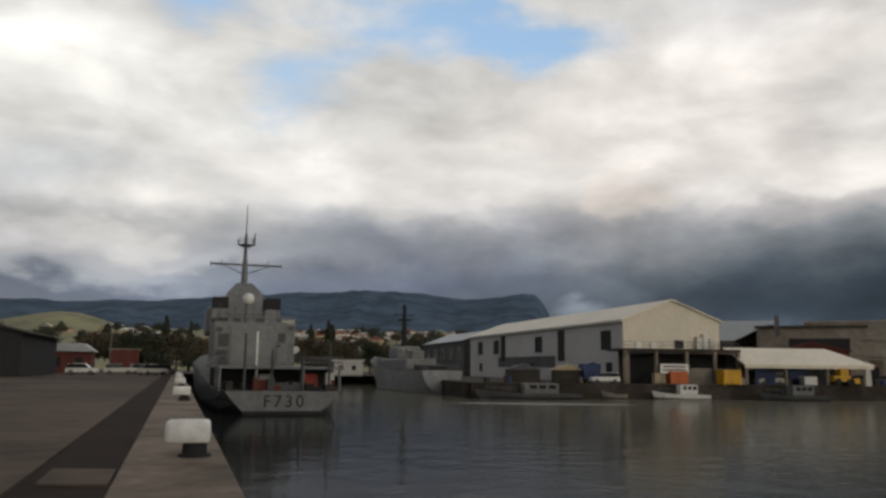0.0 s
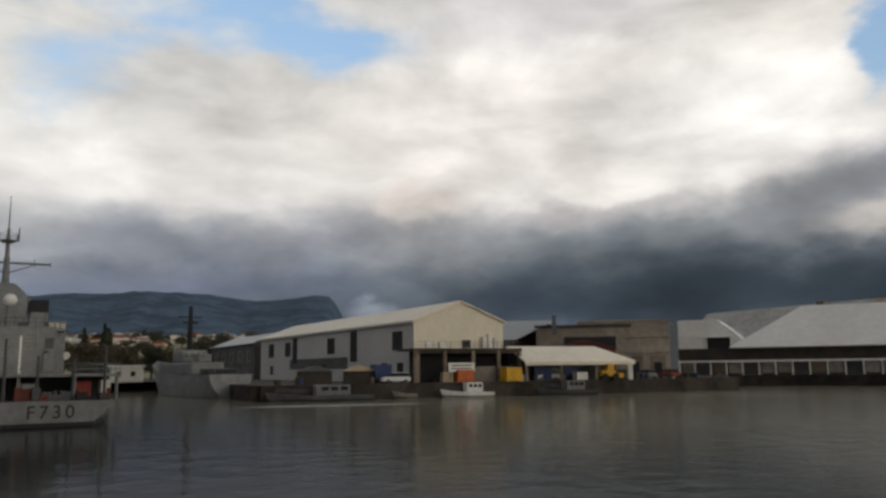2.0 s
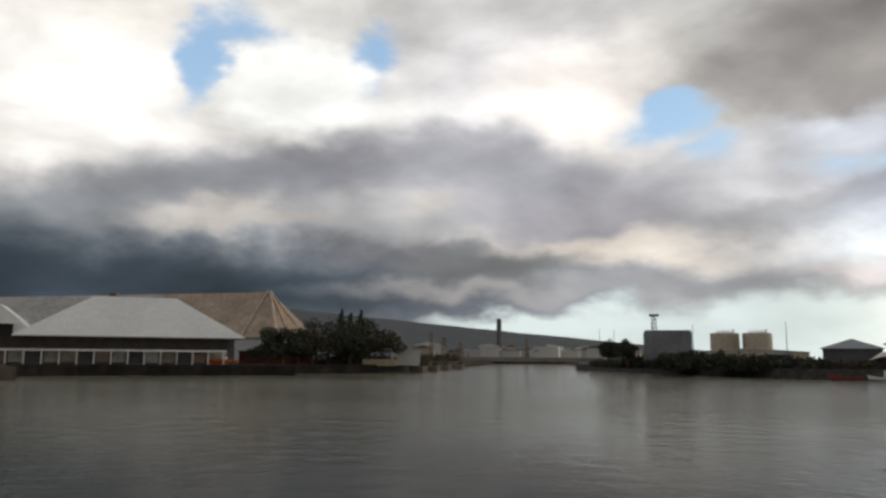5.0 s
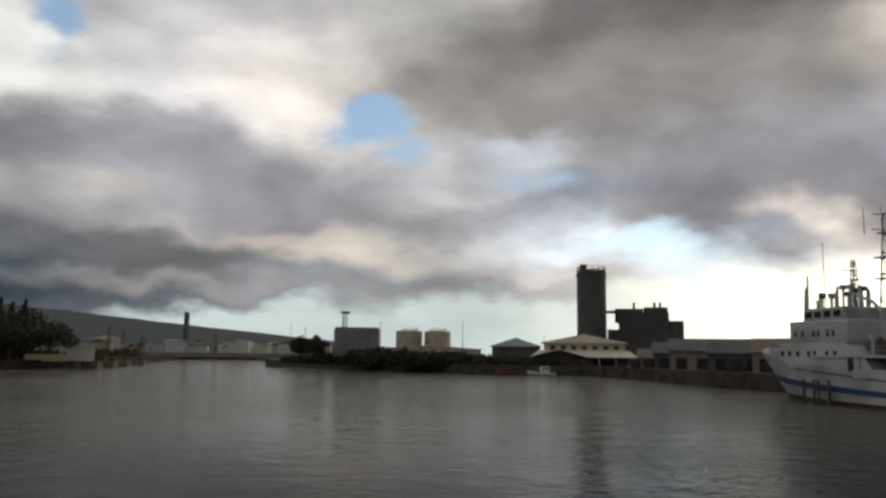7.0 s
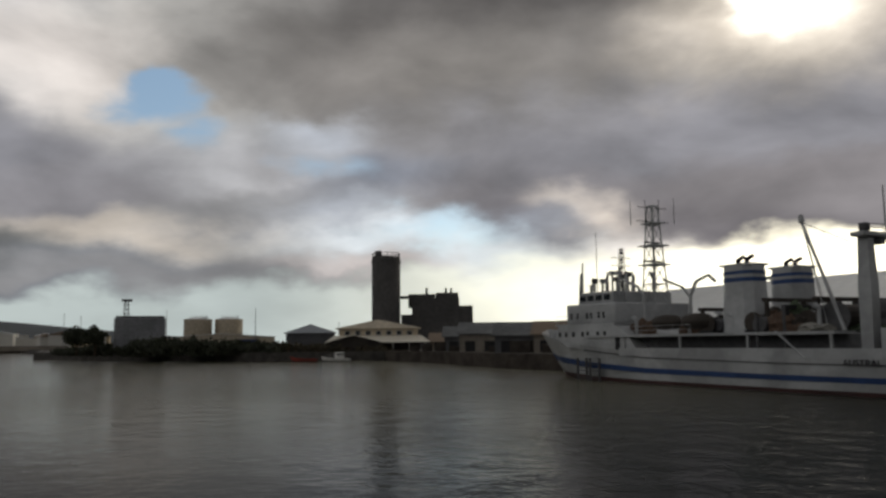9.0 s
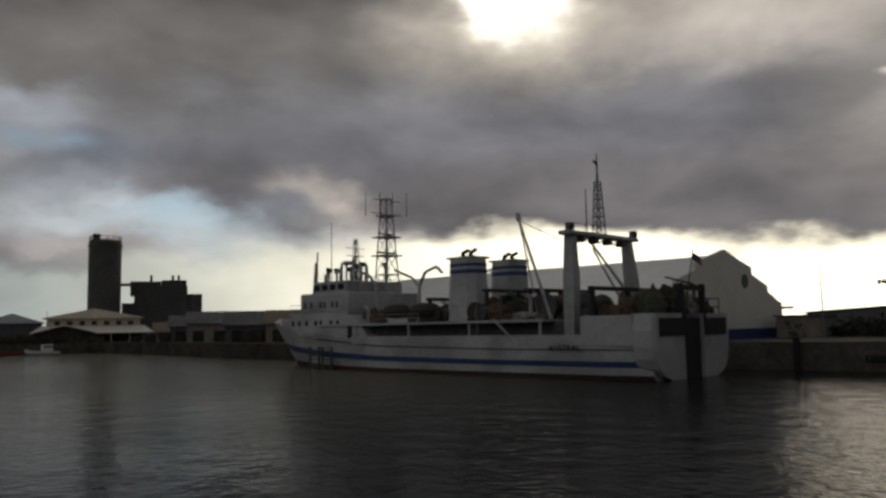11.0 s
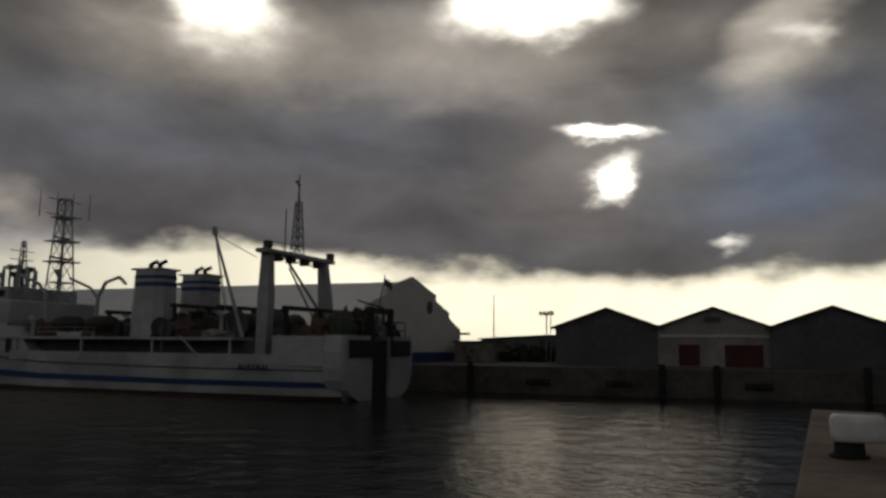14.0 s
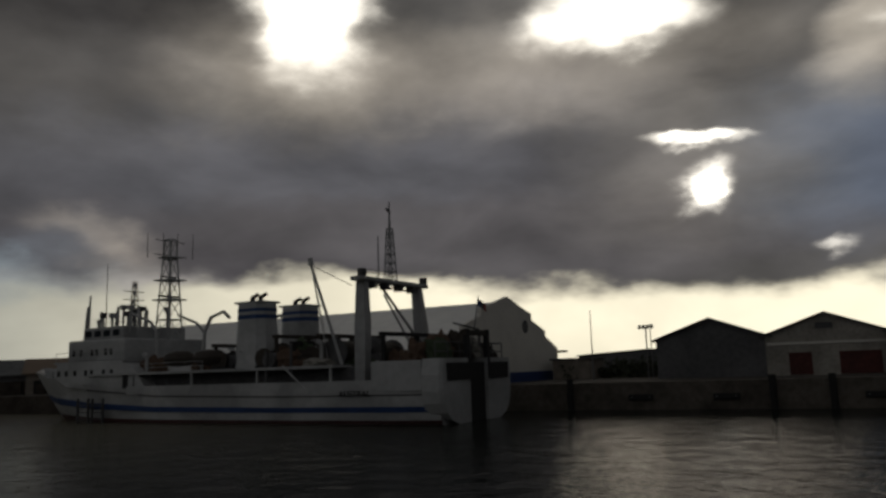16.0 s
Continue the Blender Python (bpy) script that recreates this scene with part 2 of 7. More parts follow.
ragged = wmath("MULTIPLY_ADD", wmath("SUBTRACT", wisps, 0.5), -1.2, wmath("MULTIPLY", wmath("SUBTRACT", billow, 0.5), -2.6))
gaps = wmath("MULTIPLY_ADD", ragged, wmath("MULTIPLY", gaps, 2.0, clamp=True), gaps)
gaps = wrange(gaps, 0.05, 1.05)
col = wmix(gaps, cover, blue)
# pale clear strip under the clouds along the western horizon
strip = total([
    (88, 1.6, 26, 5.0, 1.25), (71, 1.2, 12, 3.6, 1.1), (65, 1.9, 9, 2.0, 0.6), (110, 2.6, 26, 6.6, 1.3), (124, 3.0, 16, 6.4, 0.9), (143, 2.0, 26, 6.4, 1.4), (168, 2.4, 20, 5.6, 1.2), (-30, 1.0, 14, 3.2, 0.3)], 0.0, frayed)
strip = wrange(wmath("MULTIPLY_ADD", wmath("SUBTRACT", wisps, 0.5), 0.5, strip), 0.30, 0.95)
pale = wmix(wrange(az_d, 84.0, 142.0), (0.74, 0.83, 0.81), (4.3, 3.95, 3.0))
pale = wvec("MULTIPLY", pale, wrange(billow, 0.25, 0.75, 0.88, 1.12))
col = wmix(strip, col, pale)
# thin cloud round the sun, burnt out where the light breaks through
glow = total([
    (151.6, 11.6, 3.0, 2.8, 1.7), (151.5, 15.2, 6.0, 1.0, 1.35), (124.0, 24.8, 7.2, 5.4, 1.35), (124.0, 24.6, 13, 9, 0.35), (146.3, 23.6, 9.5, 3.6, 1.35), (146, 24.5, 15, 6.5, 0.30),
    (166, 20.6, 4, 2, 0.7), (159.5, 6.9, 3, 0.9, 0.7), (123, 29, 11, 6, 0.7), (148, 29, 14, 6, 0.9), (151, 13, 11, 7, 0.20), (125, 20, 9, 5, 0.22)], 0.0, frayed)
glow = wrange(wmath("MULTIPLY_ADD", wmath("SUBTRACT", billow, 0.5), 0.45, glow), 0.08, 1.50, 0.0, 4.2)
glow = wmath("POWER", glow, 1.5)
col = wmix(1.0, col, wvec("MULTIPLY", (1.0, 0.94, 0.82), glow), "ADD")
bg = WN.new("ShaderNodeBackground")
WL.new(col, bg.inputs["Color"])
bg.inputs["Strength"].default_value = 1.0
wout = WN.new("ShaderNodeOutputWorld")
WL.new(bg.outputs[0], wout.inputs[0])

sun = new("sun", bpy.data.lights.new("sun", "SUN"))
sun.data.energy, sun.data.angle, sun.data.color = 0.22, radians(18), (1.0, 0.86, 0.68)
sun.matrix_world = look(toward(SUN_AZ, SUN_EL, 100), (0, 0, 0))


# ---- materials ----
def mat(name, col, rough=0.75, metal=0.0, var=0.22, scale=0.6, bump=0.15, stain=0.25, ribs=0.0, rib_axis="X", spec=0.4):
    """A painted, weathered or raw surface: fine grain, broad stains, fine relief; ribs: the spacing of corrugation in metres."""
    m = bpy.data.materials.new(name)
    m.use_nodes = True
    N, L = m.node_tree.nodes, m.node_tree.links
    b = N["Principled BSDF"]
    b.inputs["Roughness"].default_value, b.inputs["Metallic"].default_value = rough, metal
    b.inputs["Specular IOR Level"].default_value = spec
    co = N.new("ShaderNodeTexCoord")
    info = N.new("ShaderNodeObjectInfo")
    fine, wide = N.new("ShaderNodeTexNoise"), N.new("ShaderNodeTexNoise")
    fine.inputs["Scale"].default_value, fine.inputs["Detail"].default_value = scale * 9, 6
    wide.inputs["Scale"].default_value, wide.inputs["Detail"].default_value = scale, 5
    wide.inputs["Distortion"].default_value = 0.6
    for n in (fine, wide):
        L.new(co.outputs["Object"], n.inputs["Vector"])
    r1, r2 = N.new("ShaderNodeMapRange"), N.new("ShaderNodeMapRange")
    r1.inputs["From Min"].default_value, r1.inputs["From Max"].default_value = 0.3, 0.7
    r1.inputs["To Min"].default_value, r1.inputs["To Max"].default_value = 1 - var, 1 + var * 0.6
    r2.inputs["From Min"].default_value, r2.inputs["From Max"].default_value = 0.35, 0.62
    r2.inputs["To Min"].default_value, r2.inputs["To Max"].default_value = 1 - stain, 1.0
    L.new(fine.outputs[0], r1.inputs["Value"])
    L.new(wide.outputs[0], r2.inputs["Value"])
    k = N.new("ShaderNodeMath")
    k.operation = "MULTIPLY"
    L.new(r1.outputs[0], k.inputs[0])
    L.new(r2.outputs[0], k.inputs[1])
    tint = N.new("ShaderNodeMapRange")
    tint.inputs["To Min"].default_value, tint.inputs["To Max"].default_value = 0.93, 1.07
    L.new(info.outputs["Random"], tint.inputs["Value"])
    k2 = N.new("ShaderNodeMath")
    k2.operation = "MULTIPLY"
    L.new(k.outputs[0], k2.inputs[0])
    L.new(tint.outputs[0], k2.inputs[1])
    v = N.new("ShaderNodeVectorMath")
    v.operation = "SCALE"
    v.inputs[0].default_value = col
    L.new(k2.outputs[0], v.inputs["Scale"])
    L.new(v.outputs[0], b.inputs["Base Color"])
    rr = N.new("ShaderNodeMapRange")
    rr.inputs["To Min"].default_value, rr.inputs["To Max"].default_value = max(rough - 0.12, 0.05), min(rough + 0.12, 1)
    L.new(wide.outputs[0], rr.inputs["Value"])
    L.new(rr.outputs[0], b.inputs["Roughness"])
    bp = N.new("ShaderNodeBump")
    bp.inputs["Strength"].default_value, bp.inputs["Distance"].default_value = bump, 0.05
    L.new(fine.outputs[0], bp.inputs["Height"])
    L.new(bp.outputs[0], b.inputs["Normal"])
    if ribs:
        w = N.new("ShaderNodeTexWave")
        w.bands_direction = rib_axis
        w.inputs["Scale"].default_value = 0.314 / ribs
        L.new(co.outputs["Object"], w.inputs["Vector"])
        b2 = N.new("ShaderNodeBump")
        b2.inputs["Strength"].default_value, b2.inputs["Distance"].default_value = 0.16, 0.05
        L.new(w.outputs[0], b2.inputs["Height"])
        L.new(bp.outputs[0], b2.inputs["Normal"])
        L.new(b2.outputs[0], b.inputs["Normal"])
    return m


M = {}
M["concrete"] = mat("concrete", (0.275, 0.225, 0.178), 0.85, scale=0.35, bump=0.4, stain=0.45, spec=0.08)
M["quay_block"] = mat("quay_block", (0.145, 0.128, 0.11), 0.9, scale=0.25, bump=0.4, stain=0.5, spec=0.08)
M["concrete_dark"] = mat("concrete_dark", (0.085, 0.072, 0.062), 0.9, scale=0.25, bump=0.4, stain=0.5, spec=0.08)
M["quay_dark"] = mat("quay_dark", (0.040, 0.035, 0.032), 0.9, scale=0.25, bump=0.4, stain=0.5, spec=0.08)
M["asphalt"] = mat("asphalt", (0.165, 0.130, 0.105), 0.9, scale=0.12, bump=0.5, stain=0.45, spec=0.08)
M["strip"] = mat("strip", (0.045, 0.031, 0.026), 0.9, scale=0.5, bump=0.5, stain=0.4, spec=0.08)
M["earth"] = mat("earth", (0.065, 0.055, 0.043), 0.95, scale=0.03, bump=0.5, stain=0.5)
M["rock"] = mat("rock", (0.09, 0.082, 0.075), 0.9, scale=0.5, bump=0.9, stain=0.5)
M["white"] = mat("white", (0.66, 0.64, 0.59), 0.6, var=0.08, scale=0.25, stain=0.10)
M["white_clean"] = mat("white_clean", (0.80, 0.79, 0.76), 0.5, scale=0.4, stain=0.12)
M["cream_wall"] = mat("cream_wall", (0.78, 0.71, 0.58), 0.8, var=0.08, scale=0.15, stain=0.10, ribs=0.5)
M["grey_wall"] = mat("grey_wall", (0.58, 0.57, 0.56), 0.75, var=0.08, scale=0.12, stain=0.10, ribs=0.5, rib_axis="Y")
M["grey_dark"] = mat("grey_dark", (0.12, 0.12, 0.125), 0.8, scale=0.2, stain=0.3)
M["cream_roof"] = mat("cream_roof", (0.82, 0.76, 0.64), 0.6, var=0.08, scale=0.12, stain=0.10, ribs=0.8)
M["white_roof"] = mat("white_roof", (0.74, 0.74, 0.72), 0.55, var=0.08, scale=0.08, stain=0.10, ribs=0.9)
M["tin_roof"] = mat("tin_roof", (0.34, 0.36, 0.38), 0.45, 0.3, var=0.08, scale=0.12, stain=0.10, ribs=0.6)
M["rust"] = mat("rust", (0.23, 0.175, 0.13), 0.8, var=0.08, scale=0.08, stain=0.10, ribs=1.1)
M["rust_frame"] = mat("rust_frame", (0.72, 0.58, 0.48), 0.8, scale=0.5, stain=0.3)
M["block_wall"] = mat("block_wall", (0.29, 0.255, 0.215), 0.85, scale=0.1, stain=0.35)
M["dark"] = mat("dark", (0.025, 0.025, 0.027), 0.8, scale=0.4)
M["dark_wood"] = mat("dark_wood", (0.06, 0.05, 0.042), 0.85, scale=0.5, stain=0.4)
M["navy"] = mat("navy", (0.20, 0.207, 0.208), 0.55, scale=0.15, stain=0.25)
M["navy_dark"] = mat("navy_dark", (0.075, 0.08, 0.083), 0.6, scale=0.3)
M["hull_white"] = mat("hull_white", (0.47, 0.48, 0.485), 0.45, var=0.10, scale=0.2, stain=0.35)
M["boot"] = mat("boot", (0.07, 0.03, 0.028), 0.6, scale=0.3, stain=0.4)
M["blue_band"] = mat("blue_band", (0.03, 0.07, 0.20), 0.5, scale=0.3)
M["yellow"] = mat("yellow", (0.72, 0.40, 0.02), 0.5, scale=0.5)
M["orange"] = mat("orange", (0.60, 0.14, 0.03), 0.5, scale=0.5)
M["red"] = mat("red", (0.30, 0.055, 0.04), 0.75, scale=0.3, stain=0.3)
M["blue"] = mat("blue", (0.02, 0.05, 0.17), 0.5, scale=0.4)
M["steel"] = mat("steel", (0.22, 0.22, 0.225), 0.5, 0.4, scale=0.5)
M["rubber"] = mat("rubber", (0.02, 0.02, 0.02), 0.8, scale=0.8)
M["bark"] = mat("bark", (0.09, 0.065, 0.045), 0.95, scale=1.0, bump=0.6)
M["tan"] = mat("tan", (0.50, 0.40, 0.26), 0.75, scale=0.15, stain=0.2)
M["silo"] = mat("silo", (0.115, 0.11, 0.108), 0.85, scale=0.1, stain=0.25)
# the blue of distance haze is mixed into this base colour
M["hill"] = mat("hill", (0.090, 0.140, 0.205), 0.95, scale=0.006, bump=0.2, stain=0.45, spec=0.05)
M["navy_light"] = mat("navy_light", (0.30, 0.31, 0.32), 0.55, scale=0.15, stain=0.2)
# far flank lightened, its haze being part of the colour
M["hill_far"] = mat("hill_far", (0.060, 0.072, 0.080), 0.95, scale=0.006, bump=0.2, stain=0.3)
M["beige"] = mat("beige", (0.58, 0.50, 0.38), 0.7, scale=0.15, stain=0.15)
M["red_dull"] = mat("red_dull", (0.15, 0.045, 0.035), 0.85, scale=0.3, stain=0.35)
M["hill_grass"] = mat("hill_grass", (0.30, 0.285, 0.15), 0.95, scale=0.012, bump=0.2, stain=0.45)


def leaf_mat(name, col):
    m = bpy.data.materials.new(name)
    m.use_nodes = True
    N, L = m.node_tree.nodes, m.node_tree.links
    b = N["Principled BSDF"]
    b.inputs["Roughness"].default_value = 0.7
    g = N.new("ShaderNodeNewGeometry")
    r = N.new("ShaderNodeValToRGB")
    r.color_ramp.elements[0].color = (col[0] * 0.55, col[1] * 0.55, col[2] * 0.55, 1)
    r.color_ramp.elements[1].color = (col[0] * 1.15, col[1] * 1.1, col[2] * 1.0, 1)
    L.new(g.outputs["Random Per Island"], r.inputs[0])
    L.new(r.outputs[0], b.inputs["Base Color"])
    return m


M["leaf"] = leaf_mat("leaf", (0.040, 0.048, 0.026))
M["leaf_dry"] = leaf_mat("leaf_dry", (0.078, 0.066, 0.038))


def glass_mat(name):
    m = bpy.data.materials.new(name)
    m.use_nodes = True
    b = m.node_tree.nodes["Principled BSDF"]
    b.inputs["Base Color"].default_value = (0.02, 0.022, 0.025, 1)
    b.inputs["Roughness"].default_value = 0.08
    return m


M["glass"] = glass_mat("window_glass")


def water_mat():
    m = bpy.data.materials.new("harbour_water")
    m.use_nodes = True
    N, L = m.node_tree.nodes, m.node_tree.links
    b = N["Principled BSDF"]
    b.inputs["Base Color"].default_value = (0.012, 0.014, 0.012, 1)
    b.inputs["Roughness"].default_value = 0.09
    b.inputs["IOR"].default_value = 1.068
    co = N.new("ShaderNodeTexCoord")
    small, wide, calm = N.new("ShaderNodeTexNoise"), N.new("ShaderNodeTexNoise"), N.new("ShaderNodeTexNoise")
    for n, s, d in ((small, 2.2, 4), (wide, 0.45, 3), (calm, 0.02, 3)):
        n.inputs["Scale"].default_value, n.inputs["Detail"].default_value = s, d
        L.new(co.outputs["Object"], n.inputs["Vector"])
    k = N.new("ShaderNodeMapRange")
    k.inputs["From Min"].default_value, k.inputs["From Max"].default_value = 0.40, 0.62
    k.inputs["To Min"].default_value, k.inputs["To Max"].default_value = 0.30, 0.60
    L.new(calm.outputs[0], k.inputs["Value"])
    # sheltered between the ships, ruffled by the wind in the open basin
    pos = N.new("ShaderNodeSeparateXYZ")
    L.new(co.outputs["Object"], pos.inputs[0])
    lee = N.new("ShaderNodeMapRange")
    lee.interpolation_type = "SMOOTHSTEP"
    for key, v in (("From Min", 8.0), ("From Max", 95.0), ("To Min", 0.6), ("To Max", 2.4)):
        lee.inputs[key].default_value = v
    L.new(pos.outputs[0], lee.inputs["Value"])
    # open water paler: silt, plus the reflected sky's brightness put into base colour
    silt_and_sky = N.new("ShaderNodeMix")
    silt_and_sky.data_type = "RGBA"
    silt_and_sky.inputs["A"].default_value, silt_and_sky.inputs["B"].default_value = (0.010, 0.013, 0.012, 1), (0.185, 0.175, 0.132, 1)
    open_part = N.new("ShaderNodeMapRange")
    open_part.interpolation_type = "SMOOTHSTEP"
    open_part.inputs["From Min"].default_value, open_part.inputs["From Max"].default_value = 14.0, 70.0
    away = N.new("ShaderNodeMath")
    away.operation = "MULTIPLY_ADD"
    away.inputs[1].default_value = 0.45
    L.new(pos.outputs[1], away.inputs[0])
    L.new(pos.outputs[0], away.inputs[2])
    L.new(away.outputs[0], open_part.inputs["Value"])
    L.new(open_part.outputs[0], silt_and_sky.inputs["Factor"])
    # a pale wind slick off the warehouse quay, its sheen put into base colour
    slick_pos = N.new("ShaderNodeVectorMath")
    slick_pos.operation = "MULTIPLY_ADD"
    slick_pos.inputs[1].default_value, slick_pos.inputs[2].default_value = (1 / 14.0, 1 / 4.0, 0.0), (-12.0 / 14.0, -99.2 / 4.0, 0.0)
    L.new(co.outputs["Object"], slick_pos.inputs[0])
    line = N.new("ShaderNodeTexGradient")
    line.gradient_type = "SPHERICAL"
    L.new(slick_pos.outputs[0], line.inputs[0])
    fade = N.new("ShaderNodeMapRange")
    fade.inputs["From Max"].default_value, fade.inputs["To Max"].default_value = 0.40, 0.95
    L.new(line.outputs[1], fade.inputs["Value"])
    slick_sheen = N.new("ShaderNodeMix")
    slick_sheen.data_type = "RGBA"
    slick_sheen.inputs["B"].default_value = (0.55, 0.56, 0.54, 1)
    L.new(fade.outputs[0], slick_sheen.inputs["Factor"])
    L.new(silt_and_sky.outputs["Result"], slick_sheen.inputs["A"])
    L.new(slick_sheen.outputs["Result"], b.inputs["Base Color"])
    wind = N.new("ShaderNodeMath")
    wind.operation = "MULTIPLY"
    # the wind comes in over the western quay
    breeze = N.new("ShaderNodeMapRange")
    breeze.interpolation_type = "SMOOTHSTEP"
    for key, v in (("From Min", -30.0), ("From Max", 20.0), ("To Min", 1.1), ("To Max", 0.0)):
        breeze.inputs[key].default_value = v
    L.new(pos.outputs[1], breeze.inputs["Value"])
    gust = N.new("ShaderNodeMath")
    L.new(lee.outputs[0], gust.inputs[0])
    L.new(breeze.outputs[0], gust.inputs[1])
    L.new(k.outputs[0], wind.inputs[0])
    L.new(gust.outputs[0], wind.inputs[1])
    h = N.new("ShaderNodeMath")
    h.operation = "MULTIPLY_ADD"
    h.inputs[1].default_value = 2.5
    L.new(wide.outputs[0], h.inputs[0])
    L.new(small.outputs[0], h.inputs[2])
    bp = N.new("ShaderNodeBump")
    bp.inputs["Distance"].default_value = 0.06
    L.new(wind.outputs[0], bp.inputs["Strength"])
    L.new(h.outputs[0], bp.inputs["Height"])
    L.new(bp.outputs[0], b.inputs["Normal"])
    return m


M["water"] = water_mat()


# ---- building blocks ----
def box(bm, x0, y0, z0, x1, y1, z1, bevel=0.0):
    vs = [bm.verts.new((x, y, z)) for x in (x0, x1) for y in (y0, y1) for z in (z0, z1)]
    fs = [bm.faces.new([vs[i] for i in f]) for f in
          ((0, 1, 3, 2), (4, 6, 7, 5), (0, 4, 5, 1), (2, 3, 7, 6), (0, 2, 6, 4), (1, 5, 7, 3))]
    if bevel:
        es = list({e for f in fs for e in f.edges})
        bmesh.ops.bevel(bm, geom=es, offset=bevel, segments=2, affect="EDGES", profile=0.5)
    return fs


def tube(bm, p0, p1, r0, r1=None, n=10):
    r1 = r0 if r1 is None else r1
    p0, p1 = Vector(p0), Vector(p1)
    q = (p1 - p0).to_track_quat("Z", "Y")
    rings = []
    for p, r in ((p0, r0), (p1, r1)):
        rings.append([bm.verts.new(p + q @ Vector((r * math.cos(a), r * math.sin(a), 0))) for a in [2 * math.pi * i / n for i in range(n)]])
    for i in range(n):
        j = (i + 1) % n
        bm.faces.new((rings[0][i], rings[0][j], rings[1][j], rings[1][i]))
    bm.faces.new(rings[0][::-1])
    bm.faces.new(rings[1])


def prism(bm, poly, y0, y1):
    """The outline poly of (x, z), drawn out along y."""
    a = [bm.verts.new((x, y0, z)) for x, z in poly]
    b = [bm.verts.new((x, y1, z)) for x, z in poly]
    n = len(poly)
    for i in range(n):
        j = (i + 1) % n
        bm.faces.new((a[i], a[j], b[j], b[i]))
    bm.faces.new(a[::-1])
    bm.faces.new(b)


def slab(bm, poly, z0, z1):
    """The outline poly of (x, y), raised from z0 to z1."""
    a = [bm.verts.new((x, y, z0)) for x, y in poly]
    b = [bm.verts.new((x, y, z1)) for x, y in poly]
    n = len(poly)
    for i in range(n):
        j = (i + 1) % n
        bm.faces.new((a[i], a[j], b[j], b[i]))
    bm.faces.new(a[::-1])
    bm.faces.new(b)


def loft(bm, rings, caps=True):
    rows = [[bm.verts.new(p) for p in r] for r in rings]
    for a, b in zip(rows, rows[1:]):
        for i in range(len(a) - 1):
            bm.faces.new((a[i], a[i + 1], b[i + 1], b[i]))
    if caps:
        bm.faces.new(rows[0][::-1])
        bm.faces.new(rows[-1])


def mesh_of(name, bm, material, smooth=False):
    bmesh.ops.recalc_face_normals(bm, faces=bm.faces)
    me = bpy.data.meshes.new(name)
    bm.to_mesh(me)
    bm.free()
    me.materials.append(M[material] if isinstance(material, str) else material)
    if smooth:
        for p in me.polygons:
            p.use_smooth = True
    return me


def part(name, bm, material, parent, label="", m=None, smooth=False):
    ob = new(name, mesh_of(name, bm, material, smooth))
    ob.parent = parent
    if m is not None:
        ob.matrix_local = m
    return tagged(ob, label)


def thing(name, label, category, m, group="", kind=""):
    ob = new(name)
    ob.matrix_world = m
    ob.empty_display_size = 0.5
    return tagged(ob, label, category, group, kind)


def solid(name, bm, material, label, category, group="", kind="", m=None, smooth=False):
    ob = new(name, mesh_of(name, bm, material, smooth))
    if m is not None:
        ob.matrix_world = m
    return tagged(ob, label, category, group, kind)


def bx(*a, **k):
    bm = bmesh.new()
    box(bm, *a, **k)
    return bm


def tb(*a, **k):
    bm = bmesh.new()
    tube(bm, *a, **k)
    return bm

# ---- water, ground, quays, mountains ----
GZ, QZ = 2.2, 2.7        # heights of the port's ground and of the pier that the camera stands on


def edge_x(y):
    """The pier's edge: x at y."""
    return 0.89 - 0.331 * y if y > 7.4 else 0.32 - 0.254 * y


PIER_END = (6.3, -23.6)
BASIN = [(edge_x(185), 185), (-8, 188), (3.9, 116), (87, 126), (99, 147), (184, 112), (212, 122), (330, 158), (545, 236),
         (590, 196), (420, 130), (276, 88), (232, 45), (197, 14), (195, -18), (170, -24), (125, -31), (42.9, -62.7), (-60, -102.5),
         (-62, -58), (-30, -45), PIER_END, (-1.57, 7.4)]

bm = bmesh.new()
bmesh.ops.create_grid(bm, x_segments=2, y_segments=2, size=900)
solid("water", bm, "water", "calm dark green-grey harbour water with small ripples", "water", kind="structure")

from mathutils.geometry import tessellate_polygon
bm = bmesh.new()
outer = [(4700 * math.cos(2 * math.pi * i / 48), 4700 * math.sin(2 * math.pi * i / 48)) for i in range(48)]
rings = [[Vector((x, y, 0)) for x, y in outer], [Vector((x, y, 0)) for x, y in BASIN]]
vs = [bm.verts.new((p.x, p.y, GZ)) for r in rings for p in r]
for tri in tessellate_polygon(rings):
    bm.faces.new([vs[i] for i in tri])
for f in bm.faces:
    if f.normal.z < 0:
        f.normal_flip()
me = bpy.data.meshes.new("ground")
bm.to_mesh(me)
bm.free()
me.materials.append(M["earth"])
tagged(new("ground", me), "bare brown port ground behind the quays", "ground", kind="structure")


def wall_along(name, pts, z0, z1, thick, material, label):
    """A quay wall along a line of points, thick behind it (to its left)."""
    bm = bmesh.new()
    for (xa, ya), (xb, yb) in zip(pts, pts[1:]):
        d = Vector((xb - xa, yb - ya)).normalized()
        n = Vector((-d.y, d.x)) * thick
        slab(bm, [(xa, ya), (xb, yb), (xb + n.x, yb + n.y), (xa + n.x, ya + n.y)], z0, z1)
    return solid(name, bm, material, label, "quay", kind="structure")


